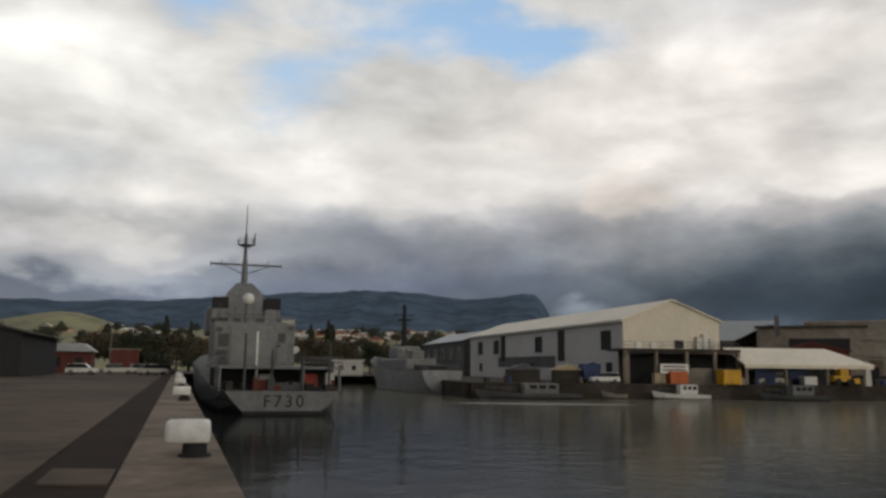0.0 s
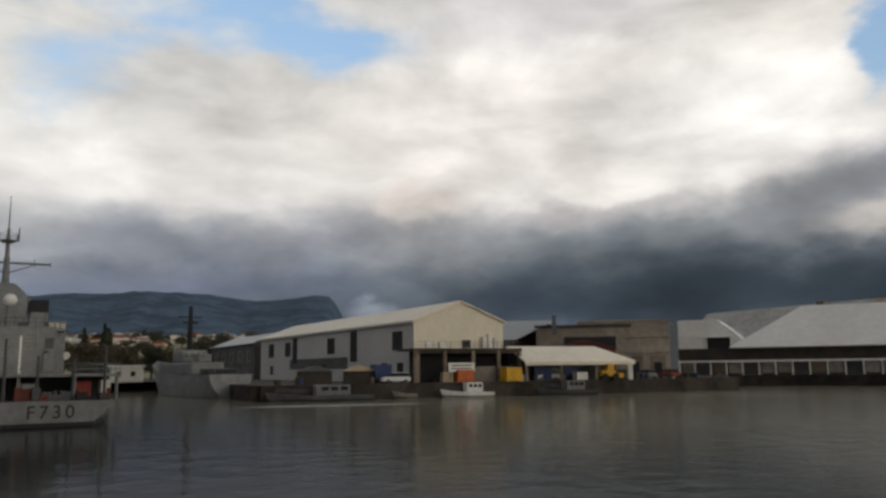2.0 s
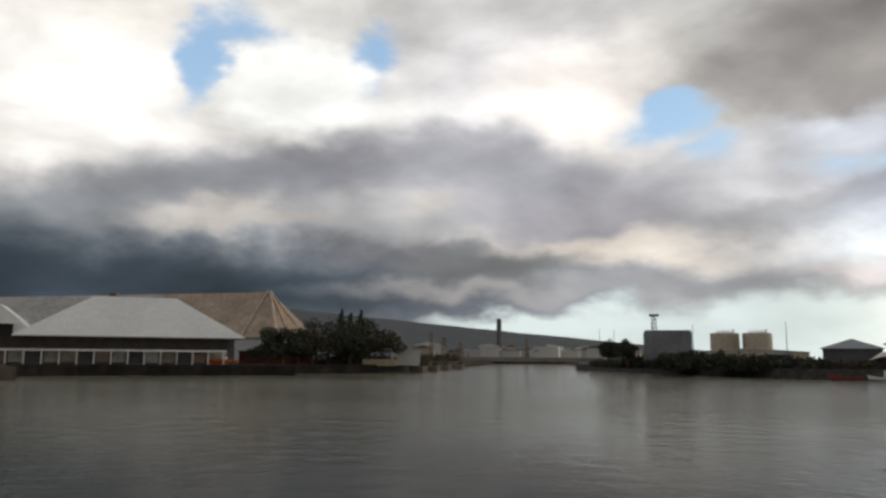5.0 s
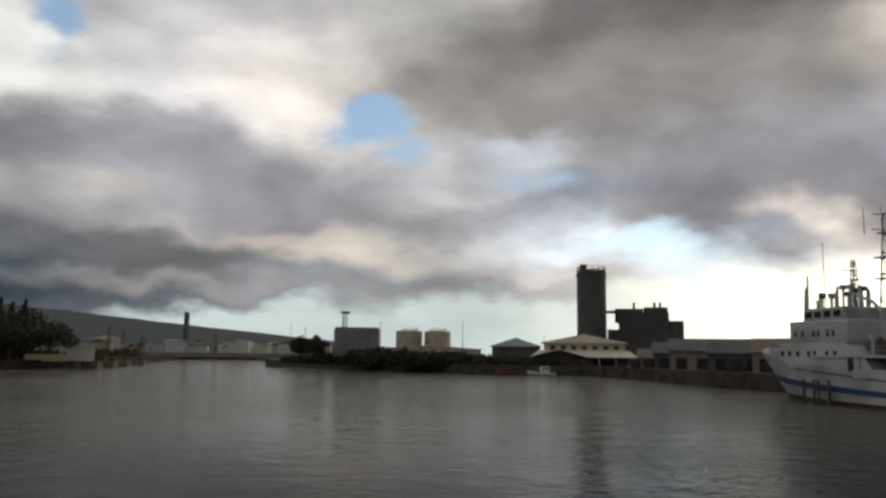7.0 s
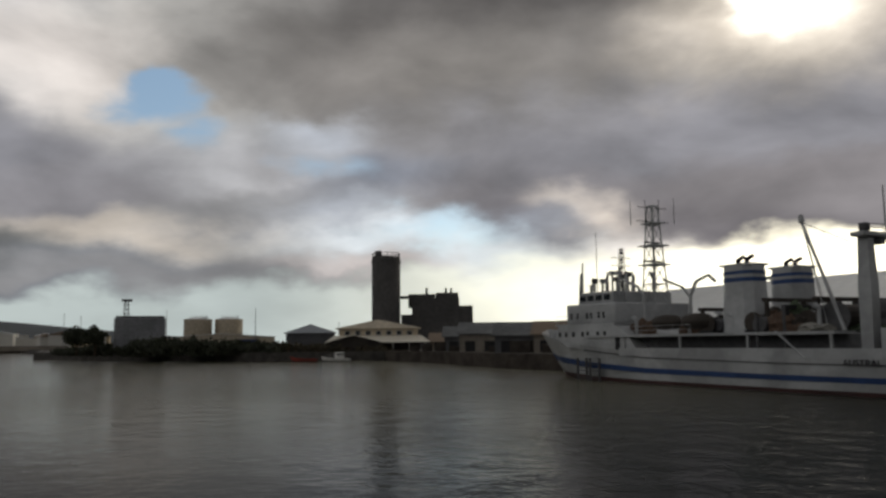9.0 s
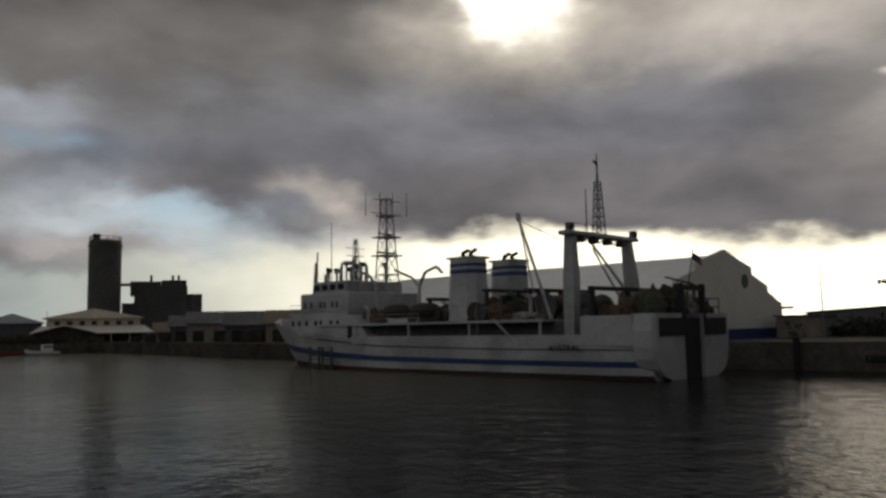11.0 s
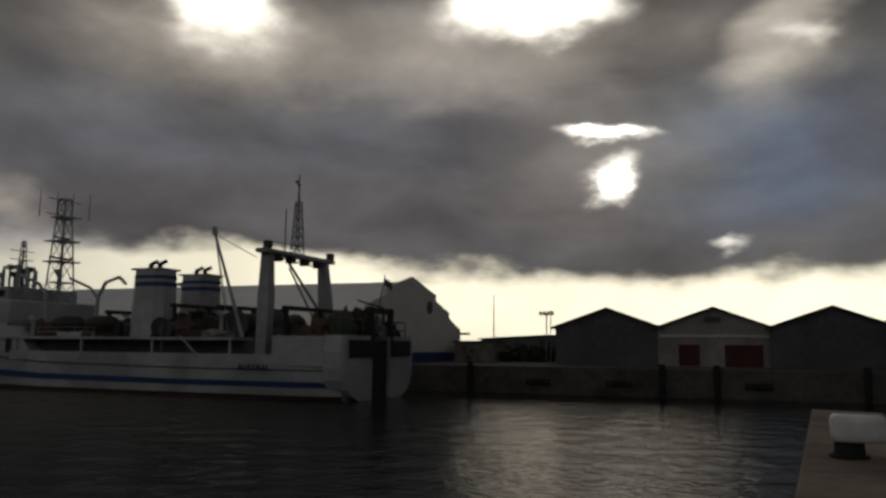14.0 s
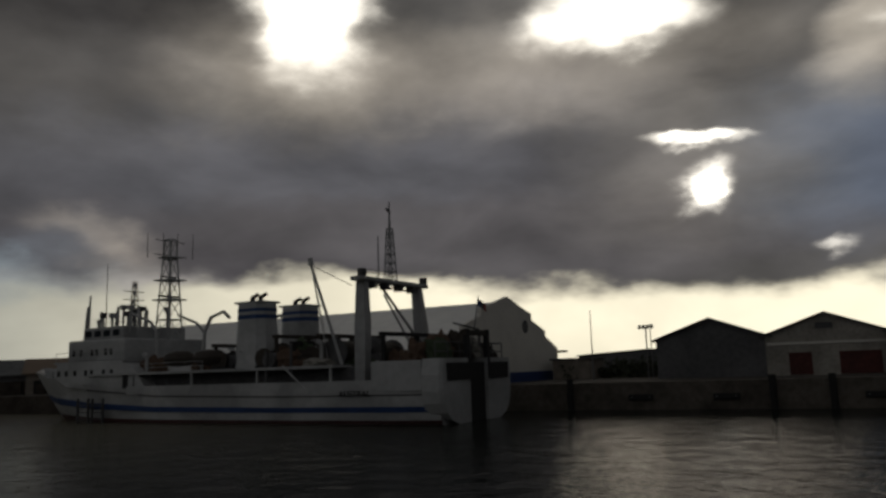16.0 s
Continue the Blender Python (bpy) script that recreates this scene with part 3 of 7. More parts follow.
wall_along("quay_east", [(87, 126), (3.9, 116), (-8, 188)][::-1], -3, GZ + 0.06, -1.2, "concrete_dark", "stained dark concrete quay wall below the warehouses")
wall_along("quay_east_end", [(87, 126), (99, 147)], -3, GZ + 0.05, 1.2, "rock", "rough dark stone end of the quay")
wall_along("quay_sheds", [(99, 147), (184, 112), (212, 122)], -3, GZ + 0.06, 1.2, "quay_dark", "dark quay wall in front of white sheds")
wall_along("quay_west_inner", [(195, -18), (170, -24), (125, -31), (60, -56.1)], -3, GZ + 0.20, 1.2, "concrete_dark", "dark concrete quay wall near the silo")
wall_along("quay_west", [(60, -56.1), (42.9, -62.7), (-60, -102.5)], -3, GZ + 0.30, 1.2, "quay_block", "weathered concrete quay wall with fender posts")
wall_along("embankment", [(590, 196), (420, 130), (276, 88), (232, 45), (197, 14), (195, -18)], -2, GZ + 0.1, 1.5, "rock", "dark rock embankment along the water")
wall_along("far_bank", [(212, 122), (330, 158), (545, 236), (590, 196)], -2, GZ + 0.6, 2.0, "concrete_dark", "far grey bank of the channel")

# the pier: body, apron along the edge, dark channel and yard
bm = bmesh.new()
yard = [(edge_x(190), 190), (edge_x(7.4), 7.4), PIER_END, (-30, -45), (-60, -58), (-120, -40), (-160, 190)]
slab(bm, yard, -3, QZ - 0.12)
solid("pier", bm, "concrete_dark", "massive concrete pier under the yard", "pier", kind="structure")


def strip_along(name, off0, off1, y0, y1, z0, z1, material, label, step=0.02):
    """A band of paving parallel to the edge, from off0 to off1 metres inland."""
    bm = bmesh.new()
    ys = sorted({y0, y1, *([7.4] if y0 < 7.4 < y1 else [])})
    poly = [(edge_x(y) - off0 * 1.05, y) for y in ys] + [(edge_x(y) - off1 * 1.05, y) for y in ys[::-1]]
    slab(bm, poly, z0, z1)
    return solid(name, bm, material, label, "pavement", kind="structure")


strip_along("pavement_yard", 2.85, 110, -23, 190, QZ - 0.14, QZ - 0.02, "asphalt", "worn grey-brown asphalt yard of the pier")
strip_along("pavement_channel", 1.62, 2.84, -23, 190, QZ - 0.13, QZ - 0.05, "strip", "dark oil-stained rail channel along the pier")
for k, (ya, yb) in enumerate(((11.1, 12.7), (-12, -8))):
    strip_along("channel_patch", 1.66, 2.60, ya, yb, QZ - 0.06, QZ - 0.015, "asphalt", "worn asphalt patch across the dark channel")
# the apron in cast lengths with open joints
apron = thing("apron", "light brown concrete coping along the pier's edge", "pavement", pose(0, 0, 0), kind="structure")
y = -23.4
while y < 110:
    L = 5.2
    y1 = min(y + L, 110)
    for a, b in ([(y, y1)] if not y < 7.4 < y1 else [(y, 7.4), (7.4, y1)]):
        bm = bmesh.new()
        g = 0.012
        slab(bm, [(edge_x(a + g) + 0.05, a + g), (edge_x(b - g) + 0.05, b - g), (edge_x(b - g) - 1.70, b - g), (edge_x(a + g) - 1.70, a + g)], QZ - 0.35, QZ)
        bmesh.ops.bevel(bm, geom=[e for e in bm.edges if all(v.co.z > QZ - 0.01 for v in e.verts)], offset=0.03, segments=1, affect="EDGES")
        part("coping_slab", bm, "concrete", apron)
    y = y1
strip_along("pavement_apron_far", 0.0, 1.66, 110, 190, QZ - 0.3, QZ, "concrete", "concrete coping at the far end of the pier")


def ridge(name, prof, d0, d1, az0, az1, material, label, seed, rough=0.12, n=260):
    """A mountain side between the distances d0 (its foot) and d1 (its crest); prof(az) is the crest's height in degrees."""
    bm = bmesh.new()
    rows = []
    for i in range(n + 1):
        az = az0 + (az1 - az0) * i / n
        row = []
        for j in range(31):
            t = j / 30
            d = d0 + (d1 - d0) * t
            top = d1 * math.tan(radians(max(prof(az), 0.05)))
            q = noise.fractal(Vector((az * 0.34 + seed + t * 0.8, t * 1.1, seed)), 0.8, 2.1, 6)
            h = top * (t ** 1.3) * (1 + rough * q * (0.35 + t * (1 - t) * 3)) + GZ - 1
            p = toward(az, 0, d)
            row.append(bm.verts.new((p.x, p.y, h)))
        p = toward(az, 0, d1 * 1.03)
        row.append(bm.verts.new((p.x, p.y, -5)))
        rows.append(row)
    for a, b in zip(rows, rows[1:]):
        for i in range(len(a) - 1):
            bm.faces.new((a[i], b[i], b[i + 1], a[i + 1]))
    return solid(name, bm, material, label, "mountain", kind="structure", smooth=True)


def bell(az, c, w, h):
    return h * math.exp(-((az - c) / w) ** 2)


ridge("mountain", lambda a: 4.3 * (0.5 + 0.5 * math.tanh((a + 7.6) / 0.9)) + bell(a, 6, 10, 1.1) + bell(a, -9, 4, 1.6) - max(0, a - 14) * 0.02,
      1700, 4400, 60, -14, "hill", "mountain side below the clouds, haze blue put into its colour", 3, 0.10)
ridge("mountain_east", lambda a: (3.0 + bell(a, -50, 6, 0.55) if a > -50 else 3.55 - (-50 - a) * 0.094) * min(1, max(0, (-9.5 - a) / 3)), 1500, 4300, -9, -90, "hill_far",
      "long dark mountain flank falling to the coast", 8, 0.05)
SLOPE = 0.055        # the town behind the port stands on rising ground
bm = bmesh.new()
rows = []
for i in range(25):
    az = 40 - 44 * i / 24
    rows.append([bm.verts.new((toward(az, 0, d).x, toward(az, 0, d).y, GZ - 0.2 + (d - 300) * SLOPE)) for d in (295, 500, 800, 1450)])
for p, q in zip(rows, rows[1:]):
    for i in range(3):
        bm.faces.new((p[i], q[i], q[i + 1], p[i + 1]))
solid("slope", bm, "hill_grass", "gently rising dry ground under the town", "slope", kind="structure")
ridge("hill", lambda a: bell(a, 24.6, 6.0, 2.75) + bell(a, 40, 12, 3.0), 500, 1500, 66, 12, "hill_grass", "dry green hill with sunlit grass", 5, 0.10)


# ---- common kinds ----
def panel(parent, name, at, facing, u, z, w, h, material, depth=0.12, label=""):
    """A flat piece on a wall: at is the wall's local origin, facing the angle of its outward normal, u along it to the right as seen from outside."""
    c, s_ = math.cos(radians(facing)), math.sin(radians(facing))
    m = Matrix(((-s_, -c, 0, at[0]), (c, -s_, 0, at[1]), (0, 0, 1, 0), (0, 0, 0, 1)))
    return part(name, bx(u, -depth, z, u + w, 0.06, z + h), material, parent, label, m)


def window(parent, at, facing, u, z, w, h, frame_mat="white", bars=1, name="window", pane="glass"):
    win = panel(parent, name, at, facing, u, z, w, h, pane, 0.04)
    m = win.matrix_local.copy()
    bm = bmesh.new()
    t = 0.09
    box(bm, u - t, -0.12, z - t, u + w + t, 0, z)
    box(bm, u - t, -0.12, z + h, u + w + t, 0, z + h + t)
    box(bm, u - t, -0.12, z, u, 0, z + h)
    box(bm, u + w, -0.12, z, u + w + t, 0, z + h)
    for i in range(bars):
        x = u + w * (i + 1) / (bars + 1)
        box(bm, x - 0.04, -0.08, z, x + 0.04, 0, z + h)
    f = part("window_frame", bm, frame_mat, win)
    return win


def gable_house(name, label, m, w, l, h, hr, wall, roof, over=0.6, group="", steps=False, category="warehouse", hip=0.0, roof_th=0.22):
    """A long building: gable w wide along x at y = 0, length l along +y, eaves h, ridge hr."""
    t = thing(name, label, category, m, group)
    bm = bmesh.new()
    if hip:
        box(bm, 0, 0, -0.6, w, l, h)
    else:
        prism(bm, [(0, -0.6), (w, -0.6), (w, h), (w / 2, hr), (0, h)], 0, l)
    part("wall", bm, wall, t)
    k = (hr - h) / (w / 2)
    for side in (0, 1):
        bm = bmesh.new()
        xe, xr = (-over, w / 2) if side == 0 else (w + over, w / 2)
        ze = h - over * k
        if hip:
            lo = [(xe, -over, ze), (xr, hip, hr), (xr, l - hip, hr), (xe, l + over, ze)]
        else:
            lo = [(xe, -over, ze), (xr, -over, hr), (xr, l + over, hr), (xe, l + over, ze)]
        a = [bm.verts.new((x, y, z + 0.02)) for x, y, z in lo]
        b = [bm.verts.new((x, y, z + roof_th)) for x, y, z in lo]
        for i in range(4):
            bm.faces.new((a[i], a[(i + 1) % 4], b[(i + 1) % 4], b[i]))
        bm.faces.new(a[::-1])
        bm.faces.new(b)
        part("roof", bm, roof, t)
    if hip:
        for y0, y1, s_ in ((-over, hip, 1), (l + over, l - hip, -1)):
            bm = bmesh.new()
            ze = h - over * k
            lo = [(-over, y0, ze), (w + over, y0, ze), (w / 2, y1, hr)]
            a = [bm.verts.new((x, y, z + 0.02)) for x, y, z in lo]
            b = [bm.verts.new((x, y, z + roof_th)) for x, y, z in lo]
            for i in range(3):
                bm.faces.new((a[i], a[(i + 1) % 3], b[(i + 1) % 3], b[i]))
            bm.faces.new(a)
            bm.faces.new(b)
            part("roof_hip", bm, roof, t)
    return t


def leaves(bm, rng, centre, r, n, size):
    cx, cy, cz = centre
    for _ in range(n):
        v = Vector((rng.gauss(0, 1), rng.gauss(0, 1), rng.gauss(0, 1))).normalized() * (rng.random() ** 0.4)
        p = Vector((cx + v.x * r[0], cy + v.y * r[1], cz + v.z * r[2]))
        s = size * rng.uniform(0.6, 1.4)
        q = Euler((rng.uniform(0, 6.3), rng.uniform(0, 6.3), rng.uniform(0, 6.3))).to_matrix()
        a = [bm.verts.new(p + q @ Vector(c)) for c in ((-s, 0, 0), (0, -s * 0.5, s * 0.15), (s, 0, 0), (0, s * 0.5, s * 0.15))]
        bm.faces.new(a)


def tree(name, label, m, h, r, seed, material="leaf", n=2400, cone=False, leaf=0.36):
    rng = random.Random(seed)
    t = thing(name, label, "tree", m)
    bm = bmesh.new()
    top = Vector((rng.uniform(-0.3, 0.3), rng.uniform(-0.3, 0.3), h * 0.62))
    tube(bm, (0, 0, -0.3), (top.x * 0.4, top.y * 0.4, h * 0.3), h * 0.035, h * 0.026, 8)
    tube(bm, (top.x * 0.4, top.y * 0.4, h * 0.3), top, h * 0.026, h * 0.012, 8)
    tips = []
    for i in range(7):
        a = i * 0.9 + rng.random()
        z0 = h * rng.uniform(0.12, 0.5)
        p = Vector((math.cos(a) * r * rng.uniform(0.4, 0.75), math.sin(a) * r * rng.uniform(0.4, 0.75), z0 + h * rng.uniform(0.1, 0.3)))
        tube(bm, (top.x * 0.4, top.y * 0.4, z0), p, h * 0.013, h * 0.005, 5)
        tips.append(p)
    part("trunk", bm, "bark", t)
    bm = bmesh.new()
    if cone:
        for i in range(12):
            z = h * (0.12 + 0.86 * i / 11)
            k = r * (1.05 - i / 11.5)
            leaves(bm, rng, (rng.uniform(-.2, .2), rng.uniform(-.2, .2), z), (k, k, h * 0.06), n // 12, leaf)
    else:
        for p in tips + [Vector((0, 0, h * 0.8))]:
            for _ in range(2):
                q = p + Vector((rng.uniform(-1, 1) * r * 0.25, rng.uniform(-1, 1) * r * 0.25, rng.uniform(-0.2, 1) * h * 0.08))
                leaves(bm, rng, q, (r * rng.uniform(0.4, 0.65), r * rng.uniform(0.4, 0.65), h * rng.uniform(0.13, 0.24)), n // 16, leaf)
    part("crown", bm, material, t)
    return t


def at_az(az, d, z=GZ, rz=0.0):
    """A pose at d metres from the pier's viewpoint in the bearing az."""
    p = toward(az, 0, d)
    return pose(p.x, p.y, z, 0, 0, rz)


def car(label, m, paint, group="parked vehicles", van=False):
    t = thing("car", label, "car", m, group)
    L, Wd = 4.3, 1.7
    bm = bmesh.new()
    prof = ([(-2.15, 0.35), (2.15, 0.35), (2.15, 0.75), (2.0, 0.9), (1.1, 1.0), (-2.0, 1.0), (-2.15, 0.8)])
    prism(bm, prof, -0.85, 0.85)
    bmesh.ops.bevel(bm, geom=list(bm.edges), offset=0.05, segments=1, affect="EDGES")
    part("body", bm, paint, t)
    bm = bmesh.new()
    cab = [(-2.0, 1.0), (1.1, 1.0), (0.45, 1.55), (-1.7, 1.6)] if not van else [(-2.1, 1.0), (1.3, 1.0), (0.9, 1.85), (-2.1, 1.95)]
    prism(bm, cab, -0.74, 0.74)
    part("cabin", bm, "glass", t)
    top = max(z for _, z in cab)
    part("roof", bx(min(x for x, _ in cab) + 0.15, -0.72, top - 0.04, 0.42 if not van else 0.85, 0.72, top + 0.04), paint, t)
    for x in (-1.35, 1.35):
        for y in (-0.82, 0.82):
            w = part("wheel", tb((x, y - 0.1, 0.32), (x, y + 0.1, 0.32), 0.32, n=14), "rubber", t)
            part("rim", tb((x, y - 0.11, 0.32), (x, y + 0.11, 0.32), 0.17, n=10), "steel", w)
    return t


def bollard(m):
    t = thing("bollard", "white-painted cast iron mooring bollard on the pier's edge", "bollard", m, "bollards on the pier")
    bm = bmesh.new()
    tube(bm, (0, 0, 0), (0, 0, 0.05), 0.28, 0.28, 20)
    tube(bm, (0, 0, 0.05), (0, 0, 0.30), 0.22, 0.20, 20)
    part("stem", bm, "dark", t, "rusted dark stem")
    # the head leans over inland: a rounded lobe drawn out along -x
    bm = bmesh.new()
    rings = []
    for i, (z, k) in enumerate(((0.25, 0.90), (0.28, 0.98), (0.38, 1.0), (0.54, 0.99), (0.60, 0.95), (0.63, 0.86), (0.64, 0.4))):
        ring = []
        for j in range(24):
            a = 2 * math.pi * j / 24
            c, s_ = math.cos(a), math.sin(a)
            x = (0.26 if c > 0 else 0.52) * math.copysign(abs(c) ** 0.45, c) * k
            ring.append((x, 0.30 * math.copysign(abs(s_) ** 0.45, s_) * k, z))
        rings.append(ring + [ring[0]])
    loft(bm, rings, caps=False)
    bmesh.ops.remove_doubles(bm, verts=bm.verts, dist=1e-4)
    bmesh.ops.holes_fill(bm, edges=bm.edges)
    part("head", bm, "white_clean", t, "chipped white head", smooth=True)
    return t


EDGE_RZ = 18.3
b0 = bollard(pose(edge_x(14.4) - 0.50, 14.4, QZ, 0, 0, EDGE_RZ))
for y in (36.3, 58.2, 80.5, 103):
    copy_thing(b0, pose(edge_x(y) - 0.50, y, QZ, 0, 0, EDGE_RZ))
copy_thing(b0, pose(edge_x(-13.3) - 0.62, -13.3, QZ, 0, 0, 14))


# ---- ships ----
def hull_rings(stations, wl_k=0.0):
    """Cross sections port to starboard from (s, half beam at deck, half beam at waterline, height of deck, depth)."""
    rings = []
    for s, hd, hw, zd, zk, rake in stations:
        side = [(s + rake, hd, zd), (s + rake * 0.55, hd * 0.55 + hw * 0.45 if hd > hw else hd, zd * 0.5), (s, hw, 0.12), (s - rake * 0.3, hw * 0.75, zk * 0.55), (s - rake * 0.5, hw * 0.15, zk)]
        rings.append(side + [(x, -y, z) for x, y, z in side[::-1]])
    return rings


def hull_band(bm, stations, f0, f1, proud=0.03):
    """A painted band on both sides of the hull between the fractions f0 and f1 of the freeboard."""
    for sgn in (1, -1):
        rows = []
        for s, hd, hw, zd, zk, rake in stations:
            def side(f):
                mid = hd * 0.55 + hw * 0.45 if hd > hw else hd
                if f > 0.5:
                    k = (f - 0.5) * 2
                    return (s + rake * (0.55 + 0.45 * k), sgn * (mid + (hd - mid) * k + proud), zd * (0.5 + 0.5 * k))
                k = f * 2
                return (s + rake * 0.55 * k, sgn * (hw + (mid - hw) * k + proud), 0.12 + (zd * 0.5 - 0.12) * k)
            rows.append([side(f0), side((f0 + f1) / 2), side(f1)])
        loft(bm, rows, caps=False)


def rail(bm, pts, h=1.0, r=0.03, step=2.0):
    for a, b in zip(pts, pts[1:]):
        a, b = Vector(a), Vector(b)
        n = max(1, round((b - a).length / step))
        for i in range(n + 1):
            p = a.lerp(b, i / n)
            tube(bm, p, p + Vector((0, 0, h)), r, r, 4)
        for k in (0.5, 1.0):
            tube(bm, a + Vector((0, 0, h * k)), b + Vector((0, 0, h * k)), r, r, 4)


def lettering(text, parent, m, size, material, name="lettering", label="", spread=1.0):
    cu = bpy.data.curves.new(name, "FONT")
    cu.body, cu.size, cu.align_x, cu.align_y, cu.extrude = text, size, "CENTER", "CENTER", 0.02
    cu.space_character = spread
    tmp = bpy.data.objects.new(name, cu)
    scene.collection.objects.link(tmp)
    me = bpy.data.meshes.new_from_object(tmp.evaluated_get(bpy.context.evaluated_depsgraph_get()))
    bpy.data.objects.remove(tmp)
    me.materials.append(M[material])
    ob = new(name, me)
    ob.parent = parent
    ob.matrix_local = m
    return tagged(ob, label)


# the grey frigate along the pier, stern towards the viewer
FR = pose(-14.2, 71.5, 0, 0, 0, 108.3)
fr = thing("frigate", "grey navy frigate moored along the pier, stern on", "ship", FR)
st = [(0, 5.0, 3.2, 2.05, -1.2, 0), (6, 5.9, 5.2, 2.25, -2.5, 0), (30, 6.8, 6.4, 4.0, -3.5, 0), (60, 6.8, 6.2, 4.6, -3.5, 0), (78, 5.2, 3.6, 5.8, -3.5, 1.0), (88, 2.6, 1.2, 6.6, -3.2, 3.0), (92, 0.2, 0.1, 7.0, -3, 4.5)]
bm = bmesh.new()
loft(bm, hull_rings(st))
part("hull", bm, "navy", fr, "grey painted steel hull")
bm = bmesh.new()
hull_band(bm, st, 0.0, 0.14)
part("boot_topping", bm, "navy_dark", fr)
lettering("F730", fr, pose(-0.04, -0.1, 1.12, 90, 0, -90), 1.5, "dark", "hull_number", "dark hull number", 1.3)
part("stern_boot", bx(-0.05, -3.4, -0.3, 0.1, 3.4, 0.32), "dark", fr)
rng = random.Random(6)
for i in range(9):
    y0 = rng.uniform(-4.6, 4.2)
    part("deck_gear", bx(0.5 + rng.random() * 4, y0, 2.06, 1.2 + rng.random() * 4.5, y0 + rng.uniform(0.3, 0.9), 2.4 + rng.random() * 0.9, bevel=0.06), rng.choice(("navy_dark", "red_dull", "navy", "grey_dark", "dark")), fr)
for i in range(14):
    y0, s0 = rng.uniform(-4.8, 4.4), rng.uniform(0.25, 1.3)
    part("deck_gear", bx(s0, y0, 2.06, s0 + rng.uniform(0.3, 0.8), y0 + rng.uniform(0.25, 1.1), 2.4 + rng.random() * 0.8, bevel=0.05), rng.choice(("red_dull", "dark", "navy_dark", "dark_wood", "red_dull")), fr)
for yv, h in ((-4.3, 2.4), (3.3, 2.9), (0.9, 1.5), (-1.8, 1.3)):
    part("deck_stanchion", tb((1.1, yv, 2.08), (1.1, yv, 4.2 + h), 0.13, 0.1, 8), "navy_dark", fr)
for s, yv, z, h in ((33.0, -5.6, 4.2, 2.2), (35.5, -5.7, 4.2, 2.0), (38, -5.8, 4.2, 2.0)):
    part("life_raft", tb((s, yv, z + h), (s + 1.4, yv, z + h), 0.42, n=12), "white", fr)
bm = bmesh.new()
rail(bm, [(33, 4.6, 9.7), (31.2, 4.6, 9.7), (31.2, -3.2, 9.7)], 1.0, 0.035, 1.4)
part("hangar_rail", bm, "navy_dark", fr)
for s, yv, h in ((31.6, 4.3, 2.3), (31.8, -2.9, 1.6), (33.5, 2.4, 1.9), (44.5, -2.2, 5.0), (44.5, 2.9, 4.6)):
    part("whip_aerial", tb((s, yv, 9.7), (s, yv, 9.7 + h), 0.07, 0.04, 6), "navy_dark", fr)
# open quarterdeck under the flight deck, its shade put in as a dark block
part("quarterdeck_wall", bx(7, -5.2, 2.0, 29, 5.2, 4.0), "dark", fr, "dark block for the shade under the flight deck")
part("flight_deck", bx(1.5, -5.7, 4.0, 31, 5.7, 4.22), "navy", fr)
for s, yv in ((1.8, -5.4), (1.8, 5.4), (1.8, -2), (1.8, 2.2), (6, -5.5), (6, 5.5)):
    part("deck_pillar", tb((s, yv, 2.0), (s, yv, 4.0), 0.14, n=8), "navy", fr)
part("winch", bx(3, -3.6, 2.08, 4.6, -2.2, 3.6, bevel=0.1), "red", fr, "dull red winch on the quarterdeck")
part("winch", bx(2.5, 0.6, 2.08, 3.6, 1.9, 3.5, bevel=0.1), "steel", fr)
part("crate", bx(2.2, -5.0, 2.08, 3.2, -4.2, 3.7, bevel=0.05), "white", fr, "white locker")
bm = bmesh.new()
rail(bm, [(1.6, 5.6, 4.2), (1.6, -5.6, 4.2), (29, -5.6, 4.2)], 0.9)
rail(bm, [(1.6, 5.6, 4.2), (29, 5.6, 4.2)], 0.9)
part("railing", bm, "steel", fr)
# hangar block with its shutter, bridge and side decks
part("hangar", bx(31, -4.2, 4.2, 47, 4.9, 9.7, bevel=0.12), "navy", fr, "grey hangar block")
part("side_house", bx(33, -5.4, 4.2, 60, -4.2, 9.2, bevel=0.1), "navy", fr)
part("hangar_shutter", bx(30.9, -2.0, 4.3, 31.05, 2.6, 8.8), "steel", fr, "ribbed grey hangar shutter")
bm = bmesh.new()
for i in range(10):
    box(bm, 30.86, -1.95, 4.45 + i * 0.43, 30.9, 2.55, 4.70 + i * 0.43)
part("shutter_slats", bm, "navy", fr)
part("guide_line", bx(30.80, -0.55, 4.3, 30.86, -0.32, 8.6), "white_clean", fr, "white centre line on the shutter")
for yv in (-2.2, 2.65):
    part("shutter_post", bx(30.75, yv, 4.2, 31.0, yv + 0.2, 9.2), "navy", fr)
for y0, z0, w, h in ((-3.9, 7.2, 0.9, 1.2), (3.1, 6.6, 1.3, 1.6), (-3.4, 5.0, 0.5, 1.9), (3.9, 8.4, 0.7, 0.6)):
    part("hatch", bx(30.88, y0, z0, 31.0, y0 + w, z0 + h, bevel=0.03), "navy_dark", fr)
part("vent_box", bx(30.6, -4.0, 4.5, 31, -2.8, 6.6, bevel=0.05), "navy", fr)
part("vent_box", bx(30.5, 3.2, 4.5, 31, 4.6, 6.2, bevel=0.05), "navy_dark", fr)
part("control_cabin", bx(32, -5.3, 9.2, 36, -3.3, 10.4, bevel=0.06), "navy", fr)
